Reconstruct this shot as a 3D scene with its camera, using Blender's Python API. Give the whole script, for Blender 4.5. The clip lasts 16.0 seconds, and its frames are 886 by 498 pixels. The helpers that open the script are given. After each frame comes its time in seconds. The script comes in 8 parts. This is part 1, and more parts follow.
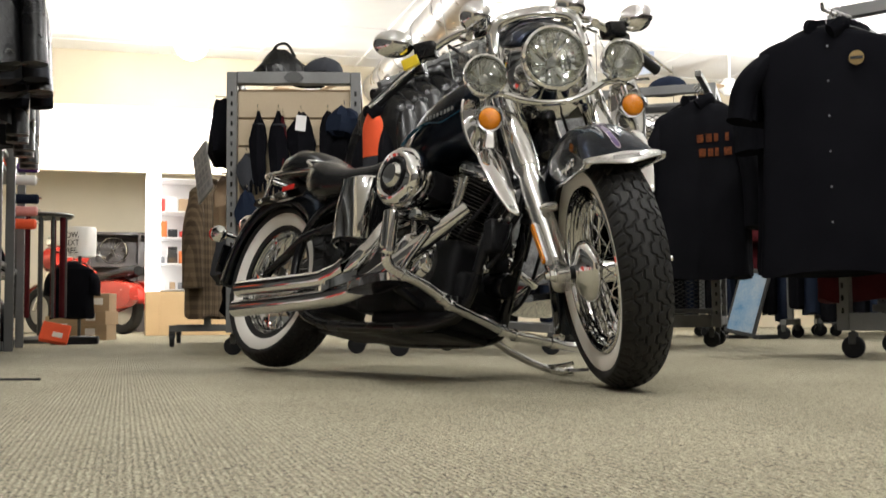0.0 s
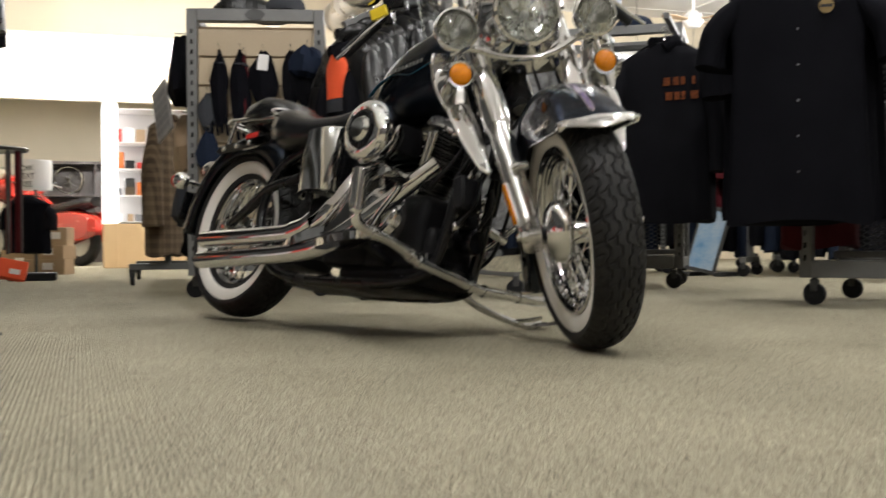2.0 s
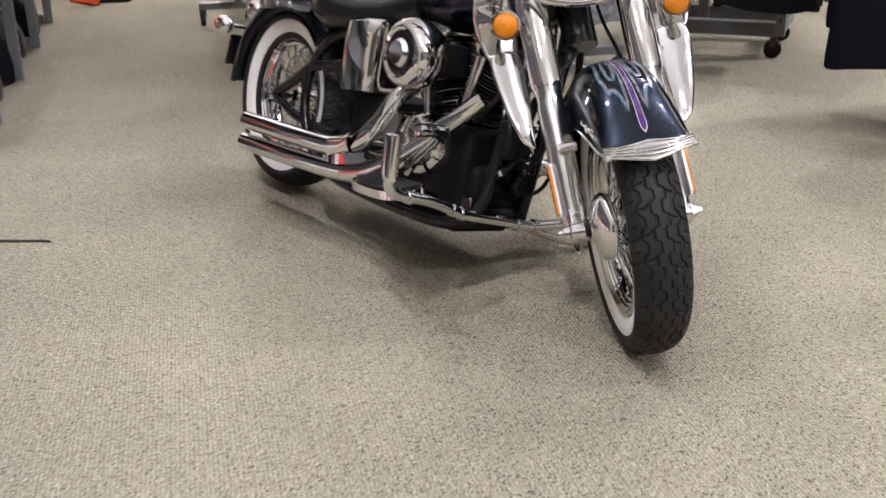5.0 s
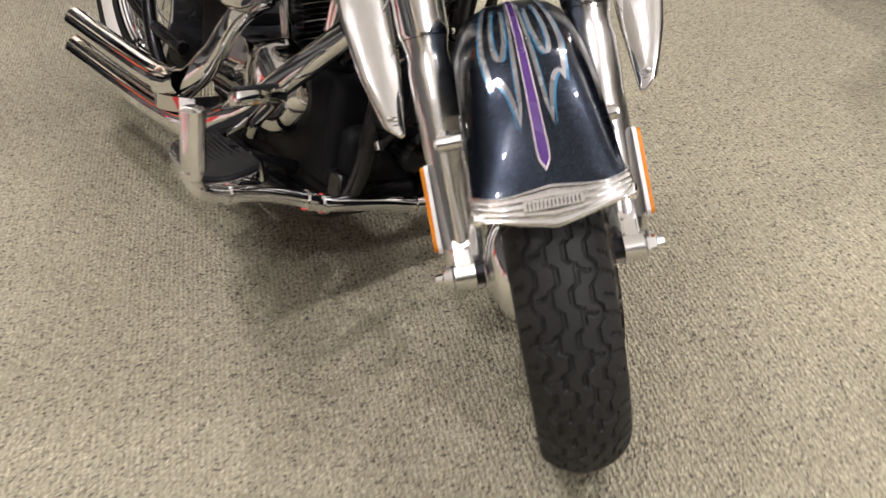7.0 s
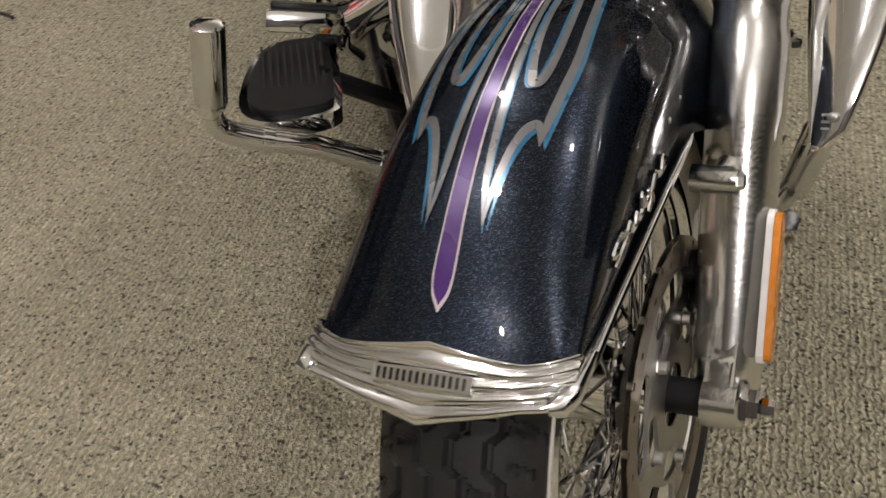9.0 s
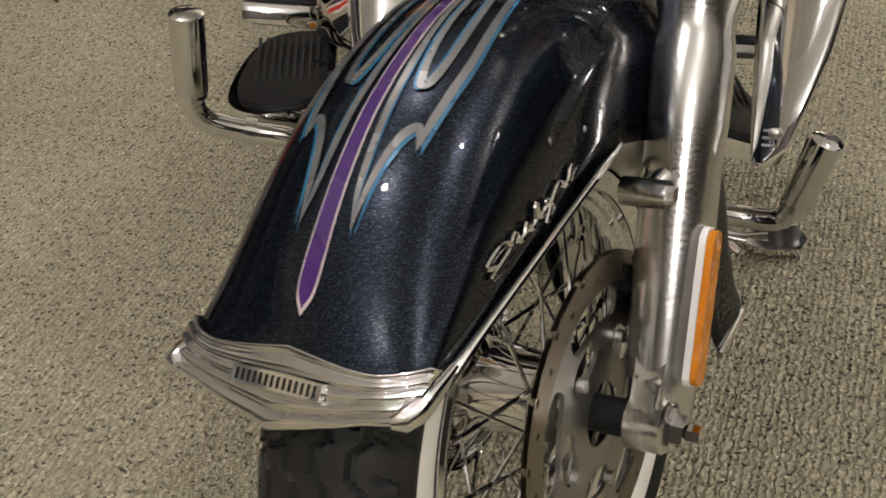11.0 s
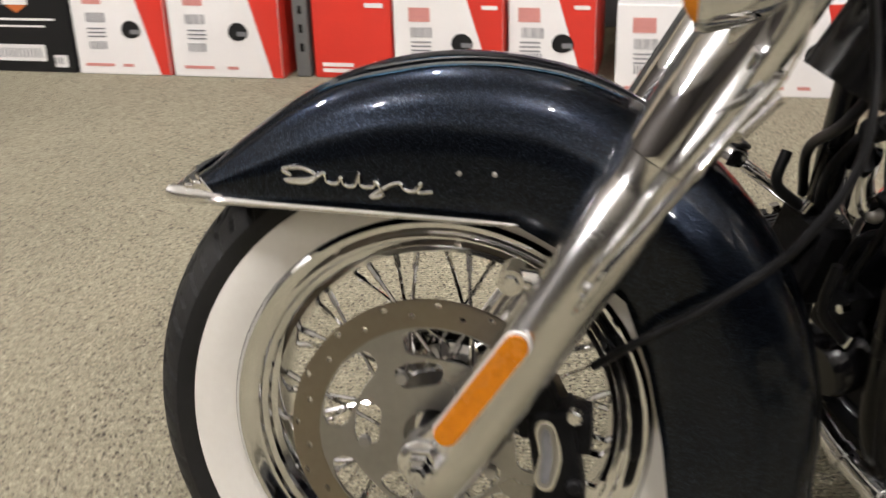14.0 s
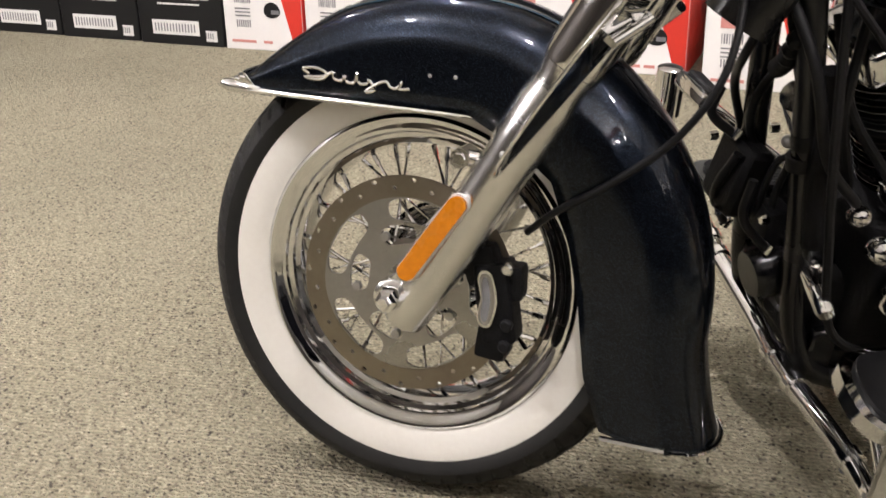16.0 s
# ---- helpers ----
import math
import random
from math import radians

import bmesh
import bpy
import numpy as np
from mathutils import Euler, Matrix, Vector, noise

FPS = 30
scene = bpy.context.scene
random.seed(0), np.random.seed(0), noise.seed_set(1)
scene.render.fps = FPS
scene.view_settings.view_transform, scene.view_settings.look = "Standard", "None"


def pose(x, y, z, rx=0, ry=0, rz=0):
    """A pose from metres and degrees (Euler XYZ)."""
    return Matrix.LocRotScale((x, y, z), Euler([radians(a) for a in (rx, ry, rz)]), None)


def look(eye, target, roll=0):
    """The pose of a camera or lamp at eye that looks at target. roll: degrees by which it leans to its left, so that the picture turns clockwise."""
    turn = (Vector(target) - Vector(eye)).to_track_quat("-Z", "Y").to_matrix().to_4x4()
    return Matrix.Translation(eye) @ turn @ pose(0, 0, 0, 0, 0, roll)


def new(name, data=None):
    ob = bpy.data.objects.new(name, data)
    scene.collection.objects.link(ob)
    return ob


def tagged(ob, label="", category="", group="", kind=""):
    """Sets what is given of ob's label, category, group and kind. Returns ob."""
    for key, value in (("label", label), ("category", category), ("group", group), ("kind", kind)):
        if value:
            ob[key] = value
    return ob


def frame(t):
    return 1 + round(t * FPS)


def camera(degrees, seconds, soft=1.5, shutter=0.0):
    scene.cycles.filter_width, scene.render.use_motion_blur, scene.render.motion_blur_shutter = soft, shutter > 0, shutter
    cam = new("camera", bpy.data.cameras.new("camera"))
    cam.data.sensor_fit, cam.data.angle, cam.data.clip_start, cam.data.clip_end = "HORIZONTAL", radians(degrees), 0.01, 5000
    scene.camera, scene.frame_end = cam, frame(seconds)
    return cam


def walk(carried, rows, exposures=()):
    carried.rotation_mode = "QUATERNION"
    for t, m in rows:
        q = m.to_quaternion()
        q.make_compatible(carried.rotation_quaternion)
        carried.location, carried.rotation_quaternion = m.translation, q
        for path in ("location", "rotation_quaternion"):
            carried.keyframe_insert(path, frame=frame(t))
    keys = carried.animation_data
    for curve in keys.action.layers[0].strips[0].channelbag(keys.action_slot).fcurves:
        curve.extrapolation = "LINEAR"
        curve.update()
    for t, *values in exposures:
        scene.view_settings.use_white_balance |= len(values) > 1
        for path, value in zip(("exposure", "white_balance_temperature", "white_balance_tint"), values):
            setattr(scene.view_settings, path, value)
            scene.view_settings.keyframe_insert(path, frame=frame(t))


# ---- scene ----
cam = camera(45.0, 16.0, shutter=0.7)
PATH = [
    (0, (0.916, 0.129, 0.190), (0.556, 2.092, 0.318), -0.5),
    (0.5, (0.912, 0.137, 0.193), (0.556, 2.099, 0.353), -0.4),
    (1, (0.911, 0.138, 0.195), (0.558, 2.103, 0.318), -0.4),
    (1.5, (0.911, 0.141, 0.199), (0.541, 2.106, 0.251), -0.3),
    (2, (0.884, 0.149, 0.283), (0.597, 2.128, 0.271), -0.4),
    (2.5, (0.861, 0.142, 0.560), (0.643, 2.130, 0.528), -0.2),
    (3, (0.792, 0.125, 0.834), (0.593, 2.114, 0.761), -0.2),
    (3.5, (0.782, 0.128, 0.968), (0.455, 2.094, 0.802), -0.5),
    (4, (0.859, 0.174, 1.084), (0.439, 2.113, 0.831), -0.3),
    (4.5, (0.938, 0.251, 1.299), (0.585, 2.121, 0.683), -1.0),
    (5, (0.990, 0.529, 1.188), (0.535, 2.336, 0.462), -1.0),
    (5.2, (0.964, 0.631, 1.238), (0.554, 2.433, 0.474), -1.2),
    (7.3, (1.120, 1.796, 1.219), (0.561, 3.341, 0.078), -3.4),
    (7.5, (1.138, 1.899, 1.195), (0.517, 3.399, 0.027), -2.8),
    (8, (1.179, 2.146, 1.149), (0.396, 3.518, -0.078), -3.3),
    (8.2, (1.191, 2.216, 1.125), (0.324, 3.505, -0.135), -4.1),
    (10.3, (1.320, 2.475, 1.061), (0.109, 3.432, -0.210), -7.0),
    (10.5, (1.324, 2.479, 1.059), (0.115, 3.439, -0.212), -6.8),
    (11, (1.331, 2.503, 1.056), (0.124, 3.452, -0.224), -7.0),
    (11.5, (1.328, 2.592, 1.040), (0.051, 3.428, -0.252), -8.7),
    (12, (1.367, 2.748, 1.069), (-0.066, 3.365, -0.183), -8.7),
    (12.5, (1.499, 2.887, 1.024), (-0.174, 3.122, -0.047), -6.9),
    (13, (1.550, 3.066, 0.985), (-0.162, 2.877, -0.031), -6.4),
    (13.5, (1.606, 3.225, 0.965), (-0.051, 2.561, 0.062), -6.1),
    (14, (1.710, 3.439, 0.945), (0.111, 2.557, 0.130), -1.7),
    (14.5, (1.772, 3.571, 0.929), (0.203, 2.586, 0.176), -0.1),
    (15, (1.854, 3.679, 0.926), (0.341, 2.613, 0.167), -0.3),
    (15.5, (1.884, 3.751, 0.923), (0.412, 2.631, 0.161), -1.0),
    (16, (1.897, 3.803, 0.923), (0.443, 2.676, 0.139), -1.2),
]
EXPOSURES = [(0, -0.22, 6390, 10), (1, -0.45, 6390, 11), (2, -0.35, 6390, 11), (2.5, -0.05, 6340, 11), (3, -0.25, 6390, 12), (3.5, -0.12, 6390, 14), (4, -0.2, 6340, 14), (5, 0.22, 5890, 21), (7.5, 0.22, 6440, 17), (8, -0.48, 6490, 16), (10.5, -0.6, 6740, 14), (11.5, -0.6, 6740, 14), (12, -0.3, 6640, 15), (13.5, 0.08, 6490, 15), (14.5, -0.32, 6440, 16), (15, -0.3, 6440, 15), (16, 0.06, 6490, 18)]
walk(cam, [(t, look(eye, target, roll)) for t, eye, target, roll in PATH], EXPOSURES)

# ---- light ----
world = bpy.data.worlds.new("world")
scene.world = world
world.use_nodes = True
world.node_tree.nodes["Background"].inputs[0].default_value = (0.9, 0.88, 0.85, 1)
world.node_tree.nodes["Background"].inputs[1].default_value = 0.25


def lamp(name, place, power, size, colour=(0.965, 0.96, 0.935), kind="POINT"):
    data = bpy.data.lights.new(name, kind)
    if kind == "SPOT":
        data.spot_size, data.spot_blend = radians(155), 0.5
    data.energy, data.shadow_soft_size, data.color = power, size, colour
    ob = new(name, data)
    ob.location = SHOP @ Vector(place)
    return ob


# the whole shop, laid out on its own plan, is set into the world by this
SHOP = Matrix.Translation((-0.026, -0.187, 0)) @ pose(0, 0, 0, 0, 0, 0.27) @ Matrix.Scale(1.083, 4)


# the shop's own grid: r to the right of the aisle, a along it
AISLE, ACROSS = Vector((-0.454, 0.891, 0)), Vector((0.891, 0.454, 0))
YAW = math.degrees(math.atan2(0.454, 0.891))


def grid(r, a, z=0.0):
    v = ACROSS * r + AISLE * a
    return Vector((v.x, v.y, z))


def stand_at(x, y, z=0.0, turn=0.0):
    return pose(x, y, z, 0, 0, turn)


CEILING = 3.25
LAMPS = [Vector((-3.3, 9.9, 2.85)), Vector((-4.8, 12.3, 2.33)), Vector((-0.18, 11.15, 2.75)), Vector((2.84, 12.0, 2.63)), grid(6.8, 4.6, 2.85), grid(3.4, -2.6, 2.85)]
POWER = [235, 655, 220, 270, 385, 385]
for spot, power in zip(LAMPS, POWER):
    lamp("lamp_light", spot - Vector((0, 0, 0.24)), power, 0.15)
# a row of small ceiling spots over the aisle
SPOTS = [grid(0.75, 0.2, 3.02), grid(0.8, 1.8, 3.02), grid(0.85, 3.4, 3.02), grid(3.3, 0.9, 3.02), grid(3.4, 2.6, 3.02), grid(3.5, 4.3, 3.02)]
for k, spot in enumerate(SPOTS):
    lamp("spot_light", spot - Vector((0, 0, 0.09)), 94 if k < 3 else 91, 0.04, kind="SPOT")


# ---- materials ----
def node_material(name):
    m = bpy.data.materials.new(name)
    m.use_nodes = True
    t = m.node_tree
    return m, t.nodes, t.links, t.nodes["Principled BSDF"]


def mat(name, colour, rough=0.5, metal=0.0, second=None, scale=8.0, amount=0.35, bump=0.0, bump_scale=60.0, rough_var=0.12,
        coat=0.0, fine=120.0, spread=0.04, spec=0.5):
    """Base colour with blotches and grain, uneven gloss and fine relief."""
    m, nodes, links, b = node_material(name)
    co = nodes.new("ShaderNodeTexCoord")
    n1, n2 = nodes.new("ShaderNodeTexNoise"), nodes.new("ShaderNodeTexNoise")
    n1.inputs["Scale"].default_value, n1.inputs["Detail"].default_value = scale, 5
    n2.inputs["Scale"].default_value, n2.inputs["Detail"].default_value = fine, 3
    mix = nodes.new("ShaderNodeMix")
    mix.data_type = "RGBA"
    c2 = second or tuple(max(0, c * (1 - amount)) for c in colour)
    mix.inputs[6].default_value, mix.inputs[7].default_value = (*colour, 1), (*c2, 1)
    both = nodes.new("ShaderNodeMath")
    both.operation = "MULTIPLY_ADD"
    both.inputs[1].default_value = 0.65
    scaled = nodes.new("ShaderNodeMath")
    scaled.operation = "MULTIPLY"
    scaled.inputs[1].default_value = 0.35
    ramp = nodes.new("ShaderNodeMapRange")
    ramp.inputs[1].default_value, ramp.inputs[2].default_value = 0.3, 0.7
    for n in (n1, n2):
        links.new(co.outputs["Object"], n.inputs["Vector"])
    links.new(n2.outputs["Fac"], scaled.inputs[0])
    links.new(n1.outputs["Fac"], both.inputs[0])
    links.new(scaled.outputs[0], both.inputs[2])
    links.new(both.outputs[0], ramp.inputs[0])
    links.new(ramp.outputs[0], mix.inputs[0])
    tone = nodes.new("ShaderNodeHueSaturation")
    info = nodes.new("ShaderNodeObjectInfo")
    vary = nodes.new("ShaderNodeMapRange")
    vary.inputs[3].default_value, vary.inputs[4].default_value = 1 - spread, 1 + spread
    links.new(info.outputs["Random"], vary.inputs[0])
    links.new(vary.outputs[0], tone.inputs["Value"])
    links.new(mix.outputs[2], tone.inputs["Color"])
    links.new(tone.outputs[0], b.inputs["Base Color"])
    rr = nodes.new("ShaderNodeMapRange")
    rr.inputs[1].default_value, rr.inputs[2].default_value = 0.3, 0.7
    rr.inputs[3].default_value, rr.inputs[4].default_value = max(0.02, rough - rough_var), min(1, rough + rough_var)
    links.new(n1.outputs["Fac"], rr.inputs[0])
    links.new(rr.outputs[0], b.inputs["Roughness"])
    b.inputs["Metallic"].default_value = metal
    b.inputs["Coat Weight"].default_value = coat
    b.inputs["Specular IOR Level"].default_value = spec
    if bump:
        n3, bp = nodes.new("ShaderNodeTexNoise"), nodes.new("ShaderNodeBump")
        n3.inputs["Scale"].default_value, n3.inputs["Detail"].default_value = bump_scale, 4
        bp.inputs["Strength"].default_value, bp.inputs["Distance"].default_value = bump, 0.01
        links.new(co.outputs["Object"], n3.inputs["Vector"])
        links.new(n3.outputs["Fac"], bp.inputs["Height"])
        links.new(bp.outputs[0], b.inputs["Normal"])
    return m


def carpet_material():
    m, nodes, links, b = node_material("loop_carpet")
    co, mp = nodes.new("ShaderNodeTexCoord"), nodes.new("ShaderNodeMapping")
    mp.inputs["Rotation"].default_value = (0, 0, -radians(YAW))
    links.new(co.outputs["Object"], mp.inputs[0])
    wob = nodes.new("ShaderNodeTexNoise")
    wob.inputs["Scale"].default_value = 25
    links.new(mp.outputs[0], wob.inputs["Vector"])
    wave = nodes.new("ShaderNodeTexWave")
    wave.inputs["Scale"].default_value, wave.inputs["Distortion"].default_value = 33, 6.5
    wave.inputs["Detail"].default_value, wave.inputs["Detail Scale"].default_value = 2, 3
    links.new(mp.outputs[0], wave.inputs["Vector"])
    loops = nodes.new("ShaderNodeTexVoronoi")
    loops.inputs["Scale"].default_value = 150
    links.new(mp.outputs[0], loops.inputs["Vector"])
    fleck = nodes.new("ShaderNodeTexVoronoi")
    fleck.inputs["Scale"].default_value = 230
    links.new(mp.outputs[0], fleck.inputs["Vector"])
    ramp = nodes.new("ShaderNodeValToRGB")
    el = ramp.color_ramp.elements
    el[0].position, el[0].color = 0.0, (0.10, 0.09, 0.075, 1)
    el[1].position, el[1].color = 0.12, (0.385, 0.35, 0.250, 1)
    for pos, c in ((0.05, (0.15, 0.135, 0.11, 1)), (0.45, (0.45, 0.41, 0.292, 1)), (0.75, (0.345, 0.315, 0.226, 1)), (0.93, (0.54, 0.49, 0.355, 1))):
        e = el.new(pos)
        e.color = c
    sep = nodes.new("ShaderNodeSeparateColor")
    links.new(fleck.outputs["Color"], sep.inputs[0])
    links.new(sep.outputs[0], ramp.inputs[0])
    blot = nodes.new("ShaderNodeTexNoise")
    blot.inputs["Scale"].default_value, blot.inputs["Detail"].default_value = 1.3, 5
    links.new(mp.outputs[0], blot.inputs["Vector"])
    dirt = nodes.new("ShaderNodeMapRange")
    dirt.inputs[1].default_value, dirt.inputs[2].default_value = 0.3, 0.7
    dirt.inputs[3].default_value, dirt.inputs[4].default_value = 0.86, 1.06
    links.new(blot.outputs["Fac"], dirt.inputs[0])
    rib = nodes.new("ShaderNodeMapRange")
    rib.inputs[3].default_value, rib.inputs[4].default_value = 0.80, 1.09
    links.new(wave.outputs["Fac"], rib.inputs[0])
    mul = nodes.new("ShaderNodeMath")
    mul.operation = "MULTIPLY"
    links.new(dirt.outputs[0], mul.inputs[0])
    links.new(rib.outputs[0], mul.inputs[1])
    tuft = nodes.new("ShaderNodeTexNoise")
    tuft.inputs["Scale"].default_value, tuft.inputs["Detail"].default_value = 95, 4
    links.new(mp.outputs[0], tuft.inputs["Vector"])
    tr = nodes.new("ShaderNodeMapRange")
    tr.inputs[1].default_value, tr.inputs[2].default_value = 0.32, 0.68
    tr.inputs[3].default_value, tr.inputs[4].default_value = 0.80, 1.16
    links.new(tuft.outputs["Fac"], tr.inputs[0])
    mul2 = nodes.new("ShaderNodeMath")
    mul2.operation = "MULTIPLY"
    links.new(mul.outputs[0], mul2.inputs[0])
    links.new(tr.outputs[0], mul2.inputs[1])
    hsv = nodes.new("ShaderNodeHueSaturation")
    links.new(mul2.outputs[0], hsv.inputs["Value"])
    links.new(ramp.outputs[0], hsv.inputs["Color"])
    links.new(hsv.outputs[0], b.inputs["Base Color"])
    add = nodes.new("ShaderNodeMath")
    add.operation = "MULTIPLY_ADD"
    add.inputs[1].default_value = -0.9
    links.new(loops.outputs["Distance"], add.inputs[0])
    links.new(wave.outputs["Fac"], add.inputs[2])
    bp = nodes.new("ShaderNodeBump")
    bp.inputs["Strength"].default_value, bp.inputs["Distance"].default_value = 0.9, 0.006
    links.new(add.outputs[0], bp.inputs["Height"])
    links.new(bp.outputs[0], b.inputs["Normal"])
    b.inputs["Roughness"].default_value = 0.95
    b.inputs["Specular IOR Level"].default_value = 0.15
    return m


def flake_paint():
    """Deep blue-black metallic paint under clear coat, with fine flakes."""
    m, nodes, links, b = node_material("flake_paint")
    co = nodes.new("ShaderNodeTexCoord")
    v = nodes.new("ShaderNodeTexVoronoi")
    v.inputs["Scale"].default_value = 2100
    links.new(co.outputs["Object"], v.inputs["Vector"])
    sep = nodes.new("ShaderNodeSeparateColor")
    links.new(v.outputs["Color"], sep.inputs[0])
    ramp = nodes.new("ShaderNodeValToRGB")
    el = ramp.color_ramp.elements
    el[0].position, el[0].color = 0.0, (0.003, 0.004, 0.007, 1)
    el[1].position, el[1].color = 1.0, (0.07, 0.094, 0.135, 1)
    e = el.new(0.86)
    e.color = (0.0115, 0.0150, 0.0225, 1)
    links.new(sep.outputs[0], ramp.inputs[0])
    links.new(ramp.outputs[0], b.inputs["Base Color"])
    bp = nodes.new("ShaderNodeBump")
    bp.inputs["Strength"].default_value, bp.inputs["Distance"].default_value = 0.10, 0.0003
    links.new(sep.outputs[1], bp.inputs["Height"])
    links.new(bp.outputs[0], b.inputs["Normal"])
    b.inputs["Metallic"].default_value, b.inputs["Roughness"].default_value = 0.88, 0.31
    b.inputs["Specular IOR Level"].default_value = 0.08
    b.inputs["Specular Tint"].default_value = (0.16, 0.19, 0.24, 1)
    b.inputs["Coat Weight"].default_value, b.inputs["Coat Roughness"].default_value = 0.6, 0.02
    b.inputs["Coat IOR"].default_value = 1.42
    return m


def glass(name, colour=(1, 1, 1), rough=0.02):
    m, nodes, links, b = node_material(name)
    b.inputs["Base Color"].default_value = (*colour, 1)
    b.inputs["Transmission Weight"].default_value, b.inputs["Roughness"].default_value = 1.0, rough
    b.inputs["IOR"].default_value = 1.35
    return m


def clear_sheet(name):
    """Thin clear polycarbonate: mostly lets light straight through, with a glossy face."""
    m, nodes, links, b = node_material(name)
    nodes.remove(b)
    tr, gl, mx, fr = (nodes.new("ShaderNodeBsdfTransparent"), nodes.new("ShaderNodeBsdfGlossy"), nodes.new("ShaderNodeMixShader"),
                      nodes.new("ShaderNodeMapRange"))
    lw = nodes.new("ShaderNodeLayerWeight")
    lw.inputs[0].default_value = 0.25
    fr.inputs[3].default_value, fr.inputs[4].default_value = 0.045, 0.55
    links.new(lw.outputs["Facing"], fr.inputs[0])
    tr.inputs[0].default_value = (0.93, 0.94, 0.93, 1)
    gl.inputs["Roughness"].default_value = 0.03
    links.new(fr.outputs[0], mx.inputs[0])
    links.new(tr.outputs[0], mx.inputs[1])
    links.new(gl.outputs[0], mx.inputs[2])
    links.new(mx.outputs[0], nodes["Material Output"].inputs[0])
    return m


def glow(name, colour, strength):
    m, nodes, links, b = node_material(name)
    b.inputs["Base Color"].default_value = (*colour, 1)
    b.inputs["Emission Color"].default_value, b.inputs["Emission Strength"].default_value = (*colour, 1), strength
    return m


CARPET = carpet_material()
PAINT = flake_paint()
CHROME = mat("chrome", (0.82, 0.82, 0.82), 0.05, 1.0, amount=0.06, rough_var=0.03, scale=14)
BRUSHED = mat("polished_aluminium", (0.78, 0.775, 0.76), 0.20, 1.0, amount=0.12, rough_var=0.07, bump=0.04, bump_scale=220)
CAST = mat("cast_aluminium", (0.50, 0.49, 0.47), 0.42, 1.0, amount=0.15, bump=0.08, bump_scale=260)
STEEL = mat("brushed_disc_steel", (0.30, 0.265, 0.215), 0.36, 1.0, amount=0.2, second=(0.25, 0.21, 0.165), scale=10, bump=0.03, bump_scale=300)
RUBBER = mat("tyre_rubber", (0.015, 0.0145, 0.014), 0.62, 0, amount=0.4, bump=0.12, bump_scale=420, spec=0.3)
CARRIER = mat("disc_carrier", (0.44, 0.43, 0.41), 0.3, 1.0, amount=0.18, bump=0.04, bump_scale=260)
WHITEWALL = mat("white_rubber", (0.76, 0.74, 0.685), 0.5, 0, second=(0.70, 0.67, 0.61), scale=5, bump=0.05, bump_scale=200)
BLACK = mat("black_enamel", (0.006, 0.006, 0.007), 0.24, 0, amount=0.3, bump=0.03, bump_scale=180, spec=0.4)
BLACKMATT = mat("black_wrinkle", (0.008, 0.008, 0.009), 0.5, 0, amount=0.4, bump=0.25, bump_scale=320, spec=0.12)
LEATHER = mat("black_vinyl", (0.009, 0.009, 0.0095), 0.22, 0, amount=0.35, rough_var=0.06, bump=0.06, bump_scale=380)
PLASTIC = mat("black_plastic", (0.011, 0.011, 0.012), 0.42, 0, amount=0.3, bump=0.06, bump_scale=300, spec=0.18)
AMBERREF = mat("amber_reflector", (0.74, 0.235, 0.002), 0.22, 0, amount=0.4, bump=0.25, bump_scale=900, coat=0.5, spec=0.3)
REDREF = mat("red_reflector", (0.55, 0.02, 0.015), 0.2, 0, amount=0.25, bump=0.3, bump_scale=400, coat=0.6)
LENS = clear_sheet("clear_lens")
LENSRIM = glass("polished_sheet_edge", (0.80, 0.86, 0.84), 0.15)
SHEET = clear_sheet("clear_windshield")
VIOLET = mat("violet_flame", (0.058, 0.016, 0.135), 0.25, 0.2, amount=0.35, coat=1.0)
BLUE = mat("blue_flame", (0.02, 0.13, 0.24), 0.25, 0.2, amount=0.3, coat=1.0)
SILVER = mat("silver_flame", (0.165, 0.165, 0.165), 0.28, 0.5, amount=0.3, coat=1.0)
PINLINE = mat("pale_pinstripe", (0.5, 0.42, 0.42), 0.3, 0, amount=0.15, coat=0.8)
YELLOW = mat("yellow_tag", (0.75, 0.55, 0.02), 0.5, 0, amount=0.15)
WALL = mat("cream_wall_paint", (0.70, 0.62, 0.47), 0.75, 0, amount=0.1, scale=1.2, bump=0.08, bump_scale=90)
CEIL = mat("white_ceiling_tile", (0.86, 0.845, 0.82), 0.9, 0, amount=0.12, scale=1.5, bump=0.15, bump_scale=160)
GREYMETAL = mat("grey_powder_coat", (0.155, 0.155, 0.150), 0.5, 0.3, amount=0.2, scale=6, bump=0.05, bump_scale=240)
DARKMETAL = mat("dark_steel", (0.06, 0.06, 0.058), 0.45, 0.5, amount=0.3, bump=0.05, bump_scale=240)
SLAT = mat("slatwall_board", (0.44, 0.35, 0.235), 0.6, 0, second=(0.38, 0.30, 0.2), scale=3, bump=0.04, bump_scale=120)
DENIM = mat("black_twill", (0.0060, 0.0060, 0.0078), 0.9, 0, amount=0.4, scale=5, bump=0.35, bump_scale=420, spec=0.02)
DENIM2 = mat("charcoal_twill", (0.0085, 0.0085, 0.0105), 0.9, 0, amount=0.4, scale=5, bump=0.35, bump_scale=420, spec=0.02)
HIDE = mat("black_hide", (0.004, 0.004, 0.0045), 0.32, 0, amount=0.35, scale=9, bump=0.35, bump_scale=45, spec=0.4)
GREYCLOTH = mat("grey_cloth", (0.045, 0.047, 0.054), 0.85, 0, amount=0.3, scale=5, bump=0.3, bump_scale=350, spec=0.1)
